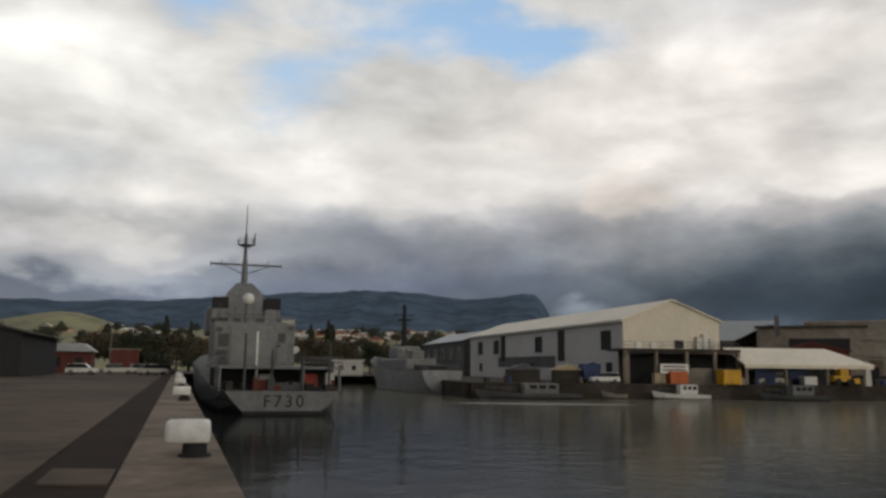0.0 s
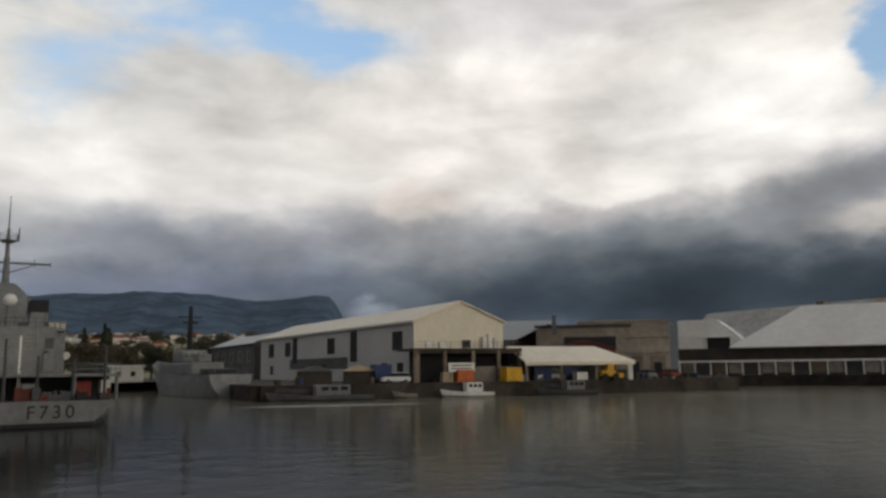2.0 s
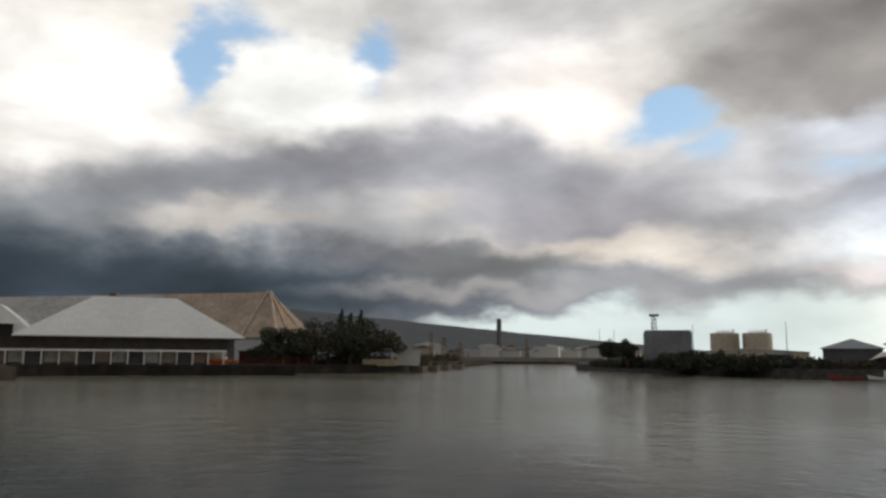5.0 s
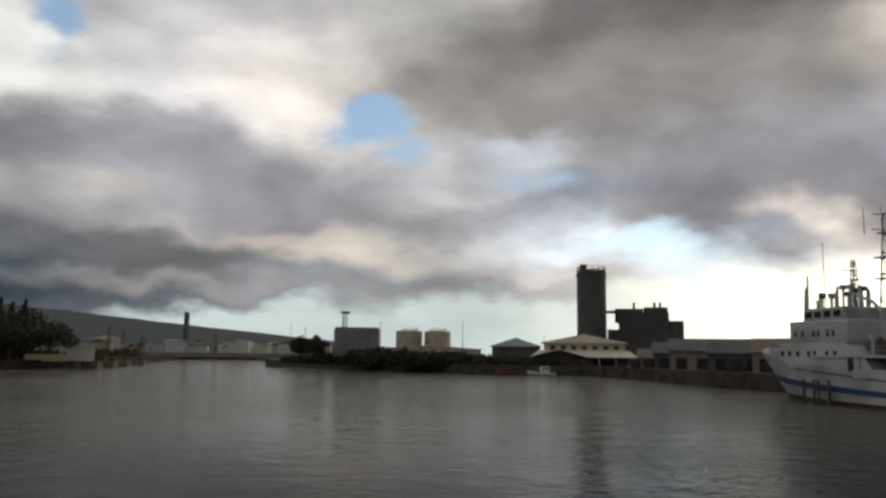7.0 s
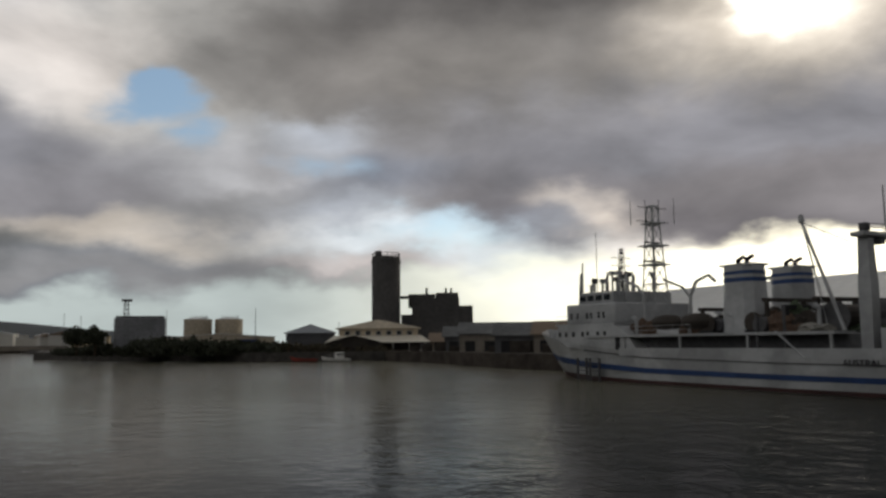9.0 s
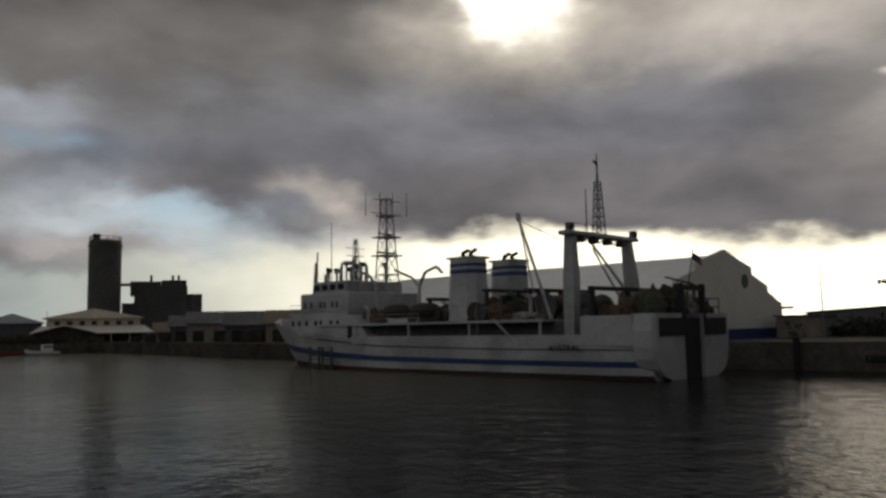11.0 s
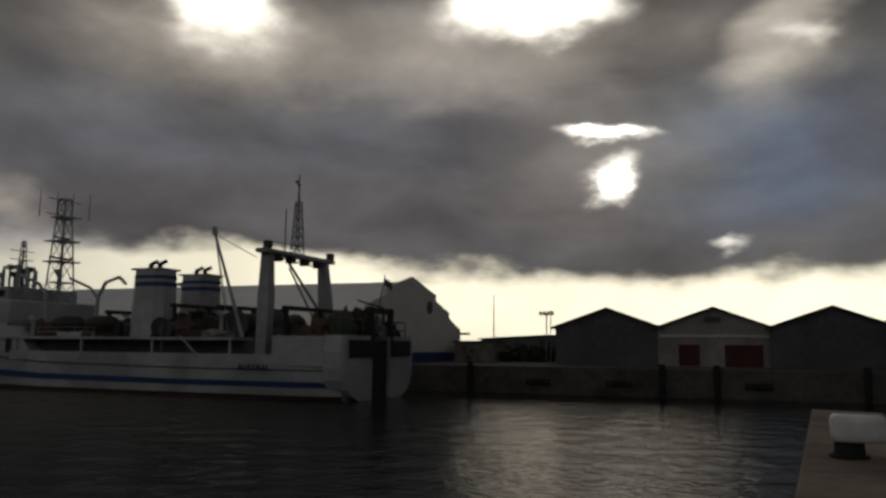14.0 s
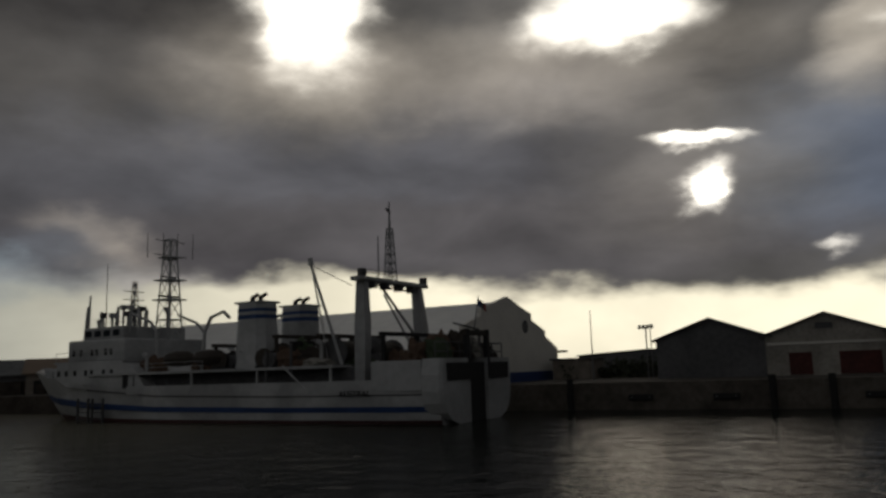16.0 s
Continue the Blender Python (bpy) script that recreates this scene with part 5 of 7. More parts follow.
for s, y in ((3.4, 3.6), (4.4, -3.6), (10.6, -3.4), (10.4, 2.6), (14.6, -3.6)):
    zb = 5.35 if s > 9 else 3.0
    w = part("net_drum", tb((s, y - 1.6, zb + 1.2), (s, y + 1.6, zb + 1.2), 1.1, n=16), "dark_wood", tr, "net drum wound with dark netting")
    for yy in (y - 1.7, y + 1.6):
        part("drum_flange", tb((s, yy, zb + 1.2), (s, yy + 0.1, zb + 1.2), 1.35, n=16), "grey_dark", w)
# working gear crowded round the funnels and under the gantry
rng = random.Random(29)
for i in range(26):
    s, yv = rng.uniform(2.0, 25.0), rng.uniform(-4.8, 5.2)
    if abs(s - 20.2) < 2.4 and abs(abs(yv) - 3.1) < 1.8:
        s -= 4.5
    zb = 5.35 if s > 9 else 3.0
    heap(tr, s, yv, zb, rng.uniform(0.9, 1.7), rng.uniform(1.0, 2.1) * (1.3 if s < 9 else 1.0), 40 + i * 2.7)
for s, y0, y1, z0, z1 in ((11.5, -4.4, 4.6, 5.35, 8.0), (14.2, -3.8, 4.9, 5.35, 7.4), (16.6, -4.6, 4.4, 5.35, 8.2), (4.6, -5.0, 5.2, 3.0, 7.8), (23.6, -4.6, 4.8, 5.35, 7.6)):
    bm = bmesh.new()
    for yv in (y0, (y0 + y1) / 2, y1):
        box(bm, s, yv - 0.14, z0, s + 0.28, yv + 0.14, z1)
    box(bm, s - 0.05, y0 - 0.3, z1, s + 0.4, y1 + 0.3, z1 + 0.35)
    tube(bm, (s, y0, z0), (s, (y0 + y1) / 2, z1), 0.07, n=5)
    tube(bm, (s, y1, z0), (s, (y0 + y1) / 2, z1), 0.07, n=5)
    part("gear_gallows", bm, rng.choice(("dark_wood", "dark")), tr, "dark steel gallows")
for s, yv in ((12.8, 3.4), (15.4, -1.0), (17.4, 4.4), (23.0, 4.2), (8.2, 3.0), (6.0, 2.0)):
    zb = 5.35 if s > 9 else 3.0
    w = part("winch", tb((s, yv - 0.9, zb + 0.9), (s, yv + 0.9, zb + 0.9), 0.75, n=14), "dark", tr)
    for yy in (yv - 1.0, yv + 0.9):
        part("winch_flange", tb((s, yy, zb + 0.9), (s, yy + 0.1, zb + 0.9), 1.0, n=14), "dark_wood", w)
    part("winch_bed", bx(s - 0.9, yv - 1.1, zb, s + 0.9, yv + 1.1, zb + 0.25), "dark", w)
part("gear_frame", bx(2.6, -5.8, 5.4, 5.0, -1.0, 7.0, bevel=0.2), "dark_wood", tr, "dark winch frame over the stern")
bm = bmesh.new()
rail(bm, [(-0.5, 6, 5.4), (-0.5, -6, 5.4), (5, -6, 5.4)], 1.6, 0.05)
part("stern_rail", bm, "grey_dark", tr)
for i, (s, yv, w, h) in enumerate(((0.6, 3.6, 1.2, 2.2), (1.8, 1.6, 1.3, 2.6), (0.9, -0.4, 1.2, 2.9), (1.5, -3.0, 1.4, 2.2), (2.4, 4.4, 1.1, 1.9), (0.4, -4.6, 1.0, 1.6))):
    heap(tr, s, yv, 5.2, w, h * 0.8, 90 + i * 3.3)
for yv in (1.7, -1.9):
    part("ramp_post", bx(-1.25, yv - 0.22, 4.4, -0.8, yv + 0.22, 8.2, bevel=0.05), "dark", tr)
part("ramp_beam", bx(-1.15, -2.3, 7.6, -0.9, 2.1, 8.1), "dark_wood", tr)
part("flagstaff", tb((0.4, -1.6, 5.4), (-0.6, -1.6, 11.4), 0.06, 0.04, 6), "grey_dark", tr)
for k, mt in enumerate(("blue_band", "grey_dark", "red")):
    bm = bmesh.new()
    loft(bm, [[(-0.5 - (i + k * 2) * 0.14, -1.6 + 0.10 * math.sin((i + k * 2) * 1.4), 11.2 - (i + k * 2) * 0.12 - z) for z in (0, 0.35, 0.7)] for i in range(3)], caps=False)
    part("flag_stripe", bm, mt, tr)
bm = bmesh.new()
tube(bm, (1, -4.6, 3), (1, -4.6, 8.4), 0.2, 0.14, 8)
tube(bm, (1, -4.6, 8.4), (3.4, -4.2, 9.2), 0.12, 0.1, 6)
part("stern_post", bm, "grey_dark", tr)
for sg in (-1, 1):
    part("bow_bulwark", bx(48.4, sg * 4.2 - 0.08, 5.0, 49.2, sg * 4.2 + 0.08, 5.9), "hull_white", tr)
for i in range(6):
    part("stage_plank", bx(37.2 + (i % 2) * 2.2, 6.3, 0.4 + (i // 2) * 0.75, 38.9 + (i % 2) * 2.2, 6.5, 0.5 + (i // 2) * 0.75), "grey_dark", tr, "grey plank of a work stage hung on the hull")
for x in (37.2, 38.8, 39.4, 41.0):
    part("stage_post", bx(x, 6.3, -0.2, x + 0.12, 6.55, 2.7), "grey_dark", tr)

# ---- eastern quay: warehouse, terrace, sheds ----
WH_RZ = 15.0
wh = gable_house("warehouse", "long cream and grey metal warehouse with a low gable", pose(28.2, 125.0, GZ, 0, 0, WH_RZ), 17.2, 82, 9.9, 13.1, "cream_wall", "cream_roof", 0.5)
part("side_cladding", bx(-0.06, 0.3, 4.6, 0.0, 81.7, 9.5), "grey_wall", wh, "pale grey side cladding")
part("side_base", bx(-0.05, 0.3, 0, 0.0, 81.7, 4.55), "grey_wall", wh, "pale grey lower cladding")
part("side_dark_panel", bx(-0.09, 27, 2.3, -0.05, 60, 4.5), "grey_dark", wh, "dark band of openings")
for u in (2.5, 32, 58, 70):
    window(wh, (-0.07, 82), 180, 82 - u - 5.0, 5.3, 3.4, 3.0, "grey_dark", 2, pane="dark")
for u in (22.5, 55):
    panel(wh, "door", (0, 82), 180, 82 - u - 3.0, 3.6, 2.8, 5.6, "dark", 0.2)
for u in (6, 12, 40, 47, 74):
    panel(wh, "lower_window", (0, 82), 180, 82 - u, 1.2, 2.2, 2.0, "dark", 0.12)
window(wh, (0, 0), -90, 9.0, 5.6, 1.5, 1.1, "grey_dark", 0, pane="dark")
for u in (2.0, 4.6):
    panel(wh, "wall_lamp", (0, 0), -90, u, 5.5, 1.0, 0.9, "white_clean", 0.25, "white fitting on the gable wall")
for u, h in ((12.5, 1.9), (13.6, 2.4), (14.8, 1.7)):
    bm = bmesh.new()
    box(bm, u, -0.9, 5.45, u + 0.9, -0.1, 5.45 + h, bevel=0.05)
    part("roof_unit", bm, "white", wh, "pale ventilation unit on the terrace")
part("gutter", bx(-0.6, -0.5, 9.5, -0.4, 82.4, 9.7), "white", wh)
part("corner_post", bx(-0.12, -0.12, -0.3, 0.25, -0.0, 9.8), "cream_wall", wh)

# the lower, older hall behind it
h2 = gable_house("old_hall", "low dark stone hall with a grey roof", pose(5.5, 209, GZ, 0, 0, 14), 15, 48, 9.2, 12.0, "grey_dark", "tin_roof", 0.6)
for i in range(5):
    window(h2, (0, 48), 180, 6 + i * 9, 4.6, 2.0, 2.6, "white", 0)

# open concrete frame in front of the gable
te = thing("terrace", "open concrete frame with a flat terrace roof", "terrace", pose(26.9, 119.2, GZ, 0, 0, 8))
part("terrace_slab", bx(-0.3, 0, 4.9, 18.6, 7, 5.25), "concrete_dark", te)
# dark sheet across the frame puts the interior's shade into colour
part("back_wall", bx(0.9, 4.4, 0, 18.4, 4.7, 4.9), "dark", te, "dark sheet for the shade behind the terrace")
for x in (0, 4.9, 9.7, 14.2, 18.0):
    part("pillar", bx(x, 0, -0.2, x + 0.5, 0.55, 4.9, bevel=0.04), "concrete", te)
part("beam", bx(0, 0.1, 4.5, 18.4, 0.5, 4.9), "concrete_dark", te)
part("half_wall", bx(10.3, 0.7, 0, 14.2, 0.9, 2.4), "block_wall", te)
part("half_wall", bx(14.7, 0.7, 0, 18.0, 0.9, 2.4), "grey_dark", te)
part("side_leg", bx(0, 0.1, -0.2, 0.9, 0.6, 4.6), "concrete", te)
bm = bmesh.new()
rail(bm, [(0, 0.2, 5.25), (18.4, 0.2, 5.25), (18.4, 6.8, 5.25)], 1.0, 0.03)
part("terrace_rail", bm, "steel", te)
sg = thing("sign", "white notice board with two unreadable lines", "sign", pose(32.2, 118.8, GZ, 0, 0, 8))
part("board", bx(0, 0, 1.6, 4.4, 0.1, 3.0, bevel=0.02), "white_clean", sg)
for z in (2.5, 2.0):
    part("text_bar", bx(0.4, -0.02, z, 4.0, 0.0, z + 0.2), "grey_dark", sg)
for x in (0.3, 4.0):
    part("post", bx(x, 0.1, 0, x + 0.1, 0.2, 2.8), "steel", sg)


def container(label, m, l, w, h, paint, name="container"):
    t = thing(name, label, "container", m)
    part("body", bx(0, 0, 0.1, l, w, h, bevel=0.03), paint, t)
    bm = bmesh.new()
    for i in range(int(l / 0.3) - 1):
        box(bm, 0.2 + i * 0.3, -0.04, 0.25, 0.35 + i * 0.3, w + 0.04, h - 0.15)
    part("ribs", bm, paint, t)
    for x in (0, l - 0.14):
        for y in (0, w - 0.14):
            part("corner_post", bx(x - 0.03, y - 0.06, 0, x + 0.17, y + 0.2, h + 0.03), paint, t)
    return t


container("orange tank container under the sign", pose(33.6, 118.4, GZ, 0, 0, 8), 2.6, 2.0, 1.9, "orange")
container("yellow open skip by the water", pose(41.4, 118.2, GZ, 0, 0, 10), 2.7, 2.2, 2.2, "yellow")
container("white box on the quay", pose(54.6, 121.3, GZ, 0, 0, 5), 1.9, 1.4, 1.3, "white_clean")
container("white box beside the sign", pose(31.4, 119.0, GZ, 0, 0, 5), 1.6, 1.2, 1.6, "tan")
container("dark blue container against the warehouse", pose(21.5, 122.2, GZ, 0, 0, 10), 2.6, 2.4, 2.9, "blue")
dg = thing("digger", "small yellow wheel loader on the quay", "vehicle", pose(60.4, 121.6, GZ, 0, 0, 6))
part("body", bx(-1.8, -0.8, 0.6, 1.0, 0.8, 1.5, bevel=0.1), "yellow", dg)
part("cab", bx(-0.6, -0.7, 1.5, 0.7, 0.7, 2.6, bevel=0.08), "yellow", dg)
part("bucket", bx(1.4, -1.0, 0.3, 2.3, 1.0, 1.1, bevel=0.1), "yellow", dg)
for x in (-1.2, 0.8):
    for y in (-0.9, 0.9):
        part("wheel", tb((x, y - 0.15, 0.55), (x, y + 0.15, 0.55), 0.55, n=14), "rubber", dg)

# low shed with the pale roof
ls = thing("low_shed", "low open shed with a pale hipped roof", "shed", pose(45.3, 120.0, GZ, 0, 0, 6))
bm = bmesh.new()
lo = [(-0.4, -0.5, 2.95), (20.2, -0.5, 2.95), (16.6, 6.5, 5.5), (-0.4, 6.5, 5.5)]
a = [bm.verts.new((x, y, z)) for x, y, z in lo]
b = [bm.verts.new((x, y, z + 0.2)) for x, y, z in lo]
for i in range(4):
    bm.faces.new((a[i], a[(i + 1) % 4], b[(i + 1) % 4], b[i]))
bm.faces.new(a)
bm.faces.new(b)
part("roof", bm, "cream_roof", ls)
bm = bmesh.new()
lo = [(20.2, -0.5, 2.97), (20.2, 13.5, 2.97), (16.6, 6.5, 5.52)]
vs = [bm.verts.new(p) for p in lo]
vt = [bm.verts.new((x, y, z + 0.2)) for x, y, z in lo]
for i in range(3):
    bm.faces.new((vs[i], vs[(i + 1) % 3], vt[(i + 1) % 3], vt[i]))
bm.faces.new(vs)
bm.faces.new(vt)
part("roof_hip", bm, "cream_roof", ls)
part("back_wall", bx(0, 6, 0, 19, 6.4, 4.6), "grey_dark", ls)
part("fascia", bx(-0.3, -0.45, 2.5, 20.1, -0.25, 2.95), "cream_wall", ls)
for x in (0, 6.2, 12.8, 19.0):
    part("pillar", bx(x, 0, 0, x + (0.9 if x == 19.0 else 0.35), 0.4, 2.9), "white" if x == 19.0 else "block_wall", ls)
part("store_door", bx(3.0, 3.0, 0, 6.2, 3.2, 2.4), "blue", ls)
part("store_door", bx(8.5, 3.0, 0, 11.6, 3.2, 2.4), "blue", ls)

# buildings behind
wd = thing("sawtooth_shed", "grey tin shed with a single rising roof", "shed", pose(56.0, 160.5, GZ, 0, 0, -18))
bm = bmesh.new()
lo = [(-5, -1.5, 7.9), (2.2, -1.5, 7.9), (11.0, 9, 12.3), (-5, 9, 12.3)]
a = [bm.verts.new(p) for p in lo]
b = [bm.verts.new((x, y, z + 0.22)) for x, y, z in lo]
for i in range(4):
    bm.faces.new((a[i], a[(i + 1) % 4], b[(i + 1) % 4], b[i]))
bm.faces.new(a)
bm.faces.new(b)
part("roof", bm, "tin_roof", wd)
bm = bmesh.new()
prism(bm, [(-4, -0.5), (10.4, -0.5), (10.4, 11.6), (-4, 11.6)], 9.2, 15)
box(bm, -4, -1.0, -0.5, 2.0, 9.1, 7.8)
part("wall", bm, "dark_wood", wd)
part("chimney", bx(10.2, 2, 9, 11.0, 3, 13.2), "grey_dark", wd)
rs = gable_house("red_shed", "rust-red shed behind the low roofs", pose(63, 152, GZ, 0, 0, -15), 13, 12, 5.8, 7.4, "red_dull", "red_dull", 0.4, category="shed")
br = thing("brown_hall", "brown flat-roofed hall between sheds", "building", pose(64, 163, GZ, 0, 0, -24))
part("wall", bx(0, 0, -0.3, 20, 14, 10.6), "block_wall", br)
part("dark_opening", bx(6, -0.1, 6.2, 17, 0.0, 8.6), "dark", br)
part("parapet", bx(-0.3, -0.3, 10.6, 20.3, 14.3, 11.2), "dark_wood", br)
M["block_pale"] = mat("block_pale", (0.37, 0.33, 0.28), 0.85, scale=0.1, stain=0.35)
tb_ = thing("concrete_block", "tall grey-brown concrete building with ledges and arches", "building", pose(76.6, 158.0, GZ, 0, 0, -28))
part("wall", bx(-4.6, 0, -0.3, 14.6, 16, 12.0), "block_pale", tb_)
for z in (5.0, 8.3, 11.7):
    part("ledge", bx(-4.8, -0.3, z, 14.8, 0.0, z + 0.35), "block_pale", tb_)
for i in range(3):
    panel(tb_, "arch_recess", (0, 0), -90, 1.2 + i * 4.6, 0.2, 3.2, 4.2, "concrete", 0.1)
    panel(tb_, "doorway", (0, 0), -90, 2.0 + i * 4.6, 0.2, 1.6, 2.8, "dark", 0.14)

# white sheds on the inner basin
M["shed_grey"] = mat("shed_grey", (0.42, 0.40, 0.36), 0.85, scale=0.3, stain=0.4)
ws = thing("white_sheds", "group of white hipped metal sheds over a dark open base", "shed", pose(102, 168, GZ, 0, 0, -41.5))
# local x along the quay, y inland


def hip_roof(parent, x0, x1, y0, y1, ze, zr, hip0, hip1, material, th=0.25):
    ym = (y0 + y1) / 2
    e = [(x0, y0, ze), (x1, y0, ze), (x1, y1, ze), (x0, y1, ze)]
    r0, r1 = (x0 + hip0, ym, zr), (x1 - hip1, ym, zr)
    for poly in ((e[0], e[1], r1, r0), (e[2], e[3], r0, r1), (e[1], e[2], r1), (e[3], e[0], r0)):
        bm = bmesh.new()
        lo = [bm.verts.new(p) for p in poly]
        hi = [bm.verts.new((p[0], p[1], p[2] + th)) for p in poly]
        n = len(poly)
        for i in range(n):
            bm.faces.new((lo[i], lo[(i + 1) % n], hi[(i + 1) % n], hi[i]))
        bm.faces.new(lo)
        bm.faces.new(hi)
        part("roof", bm, material, parent)


hip_roof(ws, 11.5, 60, -3, 25, 6.0, 15.6, 15, 15, "white_roof")
bm = bmesh.new()
for p in ([(0, 12.7), (8.6, 12.7), (12.5, 9.6), (16, 6.0), (0, 5.4)],):
    prism(bm, p, -1.0, 12)
part("annex", bm, "white_roof", ws, "white gabled annex of the sheds")
part("annex_opening", bx(6.5, -1.1, 5.3, 11.5, -0.98, 8.6), "dark", ws)
part("annex_canopy", bx(6.2, -2.2, 8.5, 12.0, -0.9, 8.7), "white_roof", ws)
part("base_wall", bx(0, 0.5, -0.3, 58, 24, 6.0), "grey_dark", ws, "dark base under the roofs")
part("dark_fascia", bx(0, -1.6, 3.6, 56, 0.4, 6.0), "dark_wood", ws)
part("gallery_beam", bx(0, -2.2, 2.85, 56, -1.9, 3.3), "white_clean", ws, "white gallery beam")
for i in range(17):
    part("gallery_post", bx(i * 3.45, -2.2, 0, i * 3.45 + 0.34, -1.9, 2.85), "white", ws)
for i in range(16):
    if i % 3 != 1:
        part("gallery_bay", bx(i * 3.45 + 0.5, -0.2, 0.4, i * 3.45 + 3.2, 0.3, 2.8), ("block_wall", "grey_dark", "rust", "shed_grey", "dark_wood", "shed_grey")[i % 6], ws)
for i in range(6):
    part("side_bay", bx(58.0, 1 + i * 3.8, 0, 58.15, 3.0 + i * 3.8, 4.6), ("block_wall", "tan", "grey_dark")[i % 3], ws)
part("mooring_deck", bx(0, -13, -5, 70, -2.4, 0.02), "quay_dark", ws)

# the great rust-brown store behind, with its open truss end
M["pale_rust"] = mat("pale_rust", (0.47, 0.36, 0.27), 0.8, scale=0.08, stain=0.30, ribs=0.9)
M["pale_sheet"] = mat("pale_sheet", (0.50, 0.49, 0.46), 0.7, scale=0.08, stain=0.25, ribs=0.9)
bs = thing("bulk_store", "huge ridge roof, pale sheets and rust-stained sheets, open truss end", "warehouse", pose(166.8, 274.9, GZ, 0, 0, -79.8))
BL, BH, BW, BE, BR = 113.7, 124.0, 30.0, 7.4, 22.1      # ridge length, eaves length, width, eaves and ridge heights


def roof_sheet(name, pts, material, label=""):
    bm = bmesh.new()
    lo = [bm.verts.new(p) for p in pts]
    hi = [bm.verts.new((p[0], p[1], p[2] + 0.35)) for p in pts]
    n = len(pts)
    for i in range(n):
        bm.faces.new((lo[i], lo[(i + 1) % n], hi[(i + 1) % n], hi[i]))
    bm.faces.new(lo)
    bm.faces.new(hi)
    part(name, bm, material, bs, label)


for y0 in (0.0, BW):
    roof_sheet("roof", [(0, y0, BE), (74, y0, BE), (74, BW / 2, BR), (0, BW / 2, BR)], "pale_sheet", "pale grey roof sheets")
    roof_sheet("roof", [(74, y0, BE), (BH, y0, BE), (BL, BW / 2, BR), (74, BW / 2, BR)], "pale_rust", "rust-stained roof sheets")
roof_sheet("roof_hip", [(BH, 0, BE), (BH, BW, BE), (BL, BW / 2, BR)], "pale_rust")
part("wall", bx(0.3, 0.6, -0.3, BH - 0.8, BW - 0.6, BE - 0.05), "grey_wall", bs)
bm = bmesh.new()
prism(bm, [(0.6, BE), (BW - 0.6, BE), (BW / 2, BR - 0.2)], 0, 0.3)
part("gable", bm, "pale_sheet", bs, "", pose(0, 0, 0, 0, 0, 90) @ pose(0, -0.6, 0))
bm = bmesh.new()
for y in (0.4, 9.0, 20.0):
    tube(bm, (BL, BW / 2, BR + 0.7), (BH + 0.4, y, BE + 0.4), 0.32, n=6)
tube(bm, (BL - 1, BW / 2, BR + 0.7), (BL - 1, -0.2, BE + 0.7), 0.28, n=6)
part("truss", bm, "rust_frame", bs, "bare pale orange truss ribs")
part("ridge_vent", bx(52, BW / 2 - 1, BR, 55, BW / 2 + 1, BR + 1.1, bevel=0.1), "rust", bs)

# boats and clutter along the quay


def small_boat(name, label, m, l, w, hullp, cabin=True, trim="dark", cabp="white_clean"):
    t = thing(name, label, "boat", m)
    bm = bmesh.new()
    s5 = [(0, w * 0.42, w * 0.36, 0.75, -0.4, 0), (l * 0.5, w * 0.5, w * 0.44, 0.8, -0.5, 0), (l * 0.82, w * 0.34, w * 0.22, 1.05, -0.5, 0.2), (l * 0.97, 0.06, 0.03, 1.35, -0.4, 0.5)]
    loft(bm, hull_rings(s5))
    part("hull", bm, hullp, t)
    bm = bmesh.new()
    hull_band(bm, s5, -0.05, 0.25)
    part("waterline_band", bm, trim, t)
    if cabin:
        part("cabin", bx(l * 0.22, -w * 0.3, 0.75, l * 0.55, w * 0.3, 2.2, bevel=0.12), cabp, t)
        for i in range(3):
            for sgn in (-1, 1):
                part("cabin_window", bx(l * 0.25 + i * l * 0.09, sgn * (w * 0.3 + 0.01) - 0.02, 1.5, l * 0.25 + (i + 0.75) * l * 0.09, sgn * (w * 0.3 + 0.01) + 0.02, 2.0), "glass", t)
        part("aerial", tb((l * 0.3, 0, 2.2), (l * 0.3, 0, 3.4), 0.03, n=5), "steel", t)
        bm = bmesh.new()
        rail(bm, [(l * 0.6, w * 0.3, 0.95), (l * 0.9, w * 0.12, 1.2), (l * 0.9, -w * 0.12, 1.2), (l * 0.6, -w * 0.3, 0.95)], 0.6, 0.02, 1.2)
        part("bow_rail", bm, "steel", t)
    return t


small_boat("motor_boat", "white cabin motor boat at the quay", pose(38.6, 117.2, 0, 0, 0, 186), 8.2, 2.5, "white_clean")
small_boat("work_boat", "dark grey work boat moored at the quay", pose(56.2, 118.6, 0, 0, 0, 187), 10, 3.2, "navy_dark", True, "dark", "navy")
small_boat("barge", "low dark barge along the quay", pose(19.5, 114.6, 0, 0, 0, 185), 15, 4.2, "grey_dark", True, "dark", "navy")
small_boat("tender", "pale small boat beside the barge", pose(26.4, 115.6, 0, 0, 0, 187), 3.4, 1.4, "block_wall", False)
small_boat("pilot_boat", "orange pilot boat with a white cabin, laid up ashore", at_az(-48.4, 197, GZ + 0.42, 158), 7.2, 3.0, "orange", True, "dark")
for az, d, mt, l in ((-7.9, 124, "tan", 4.2), (-4.6, 122, "grey_dark", 5.0)):
    hut = thing("quay_hut", "small awning hut on the quay", "hut", at_az(az, d, GZ, 5))
    part("body", bx(0, 0, 0, l, 2.2, 1.9), "dark_wood", hut)
    bm = bmesh.new()
    prism(bm, [(-0.4, 1.9), (l + 0.4, 1.9), (l * 0.5, 2.8)], -0.4, 2.6)
    part("awning", bm, mt, hut)
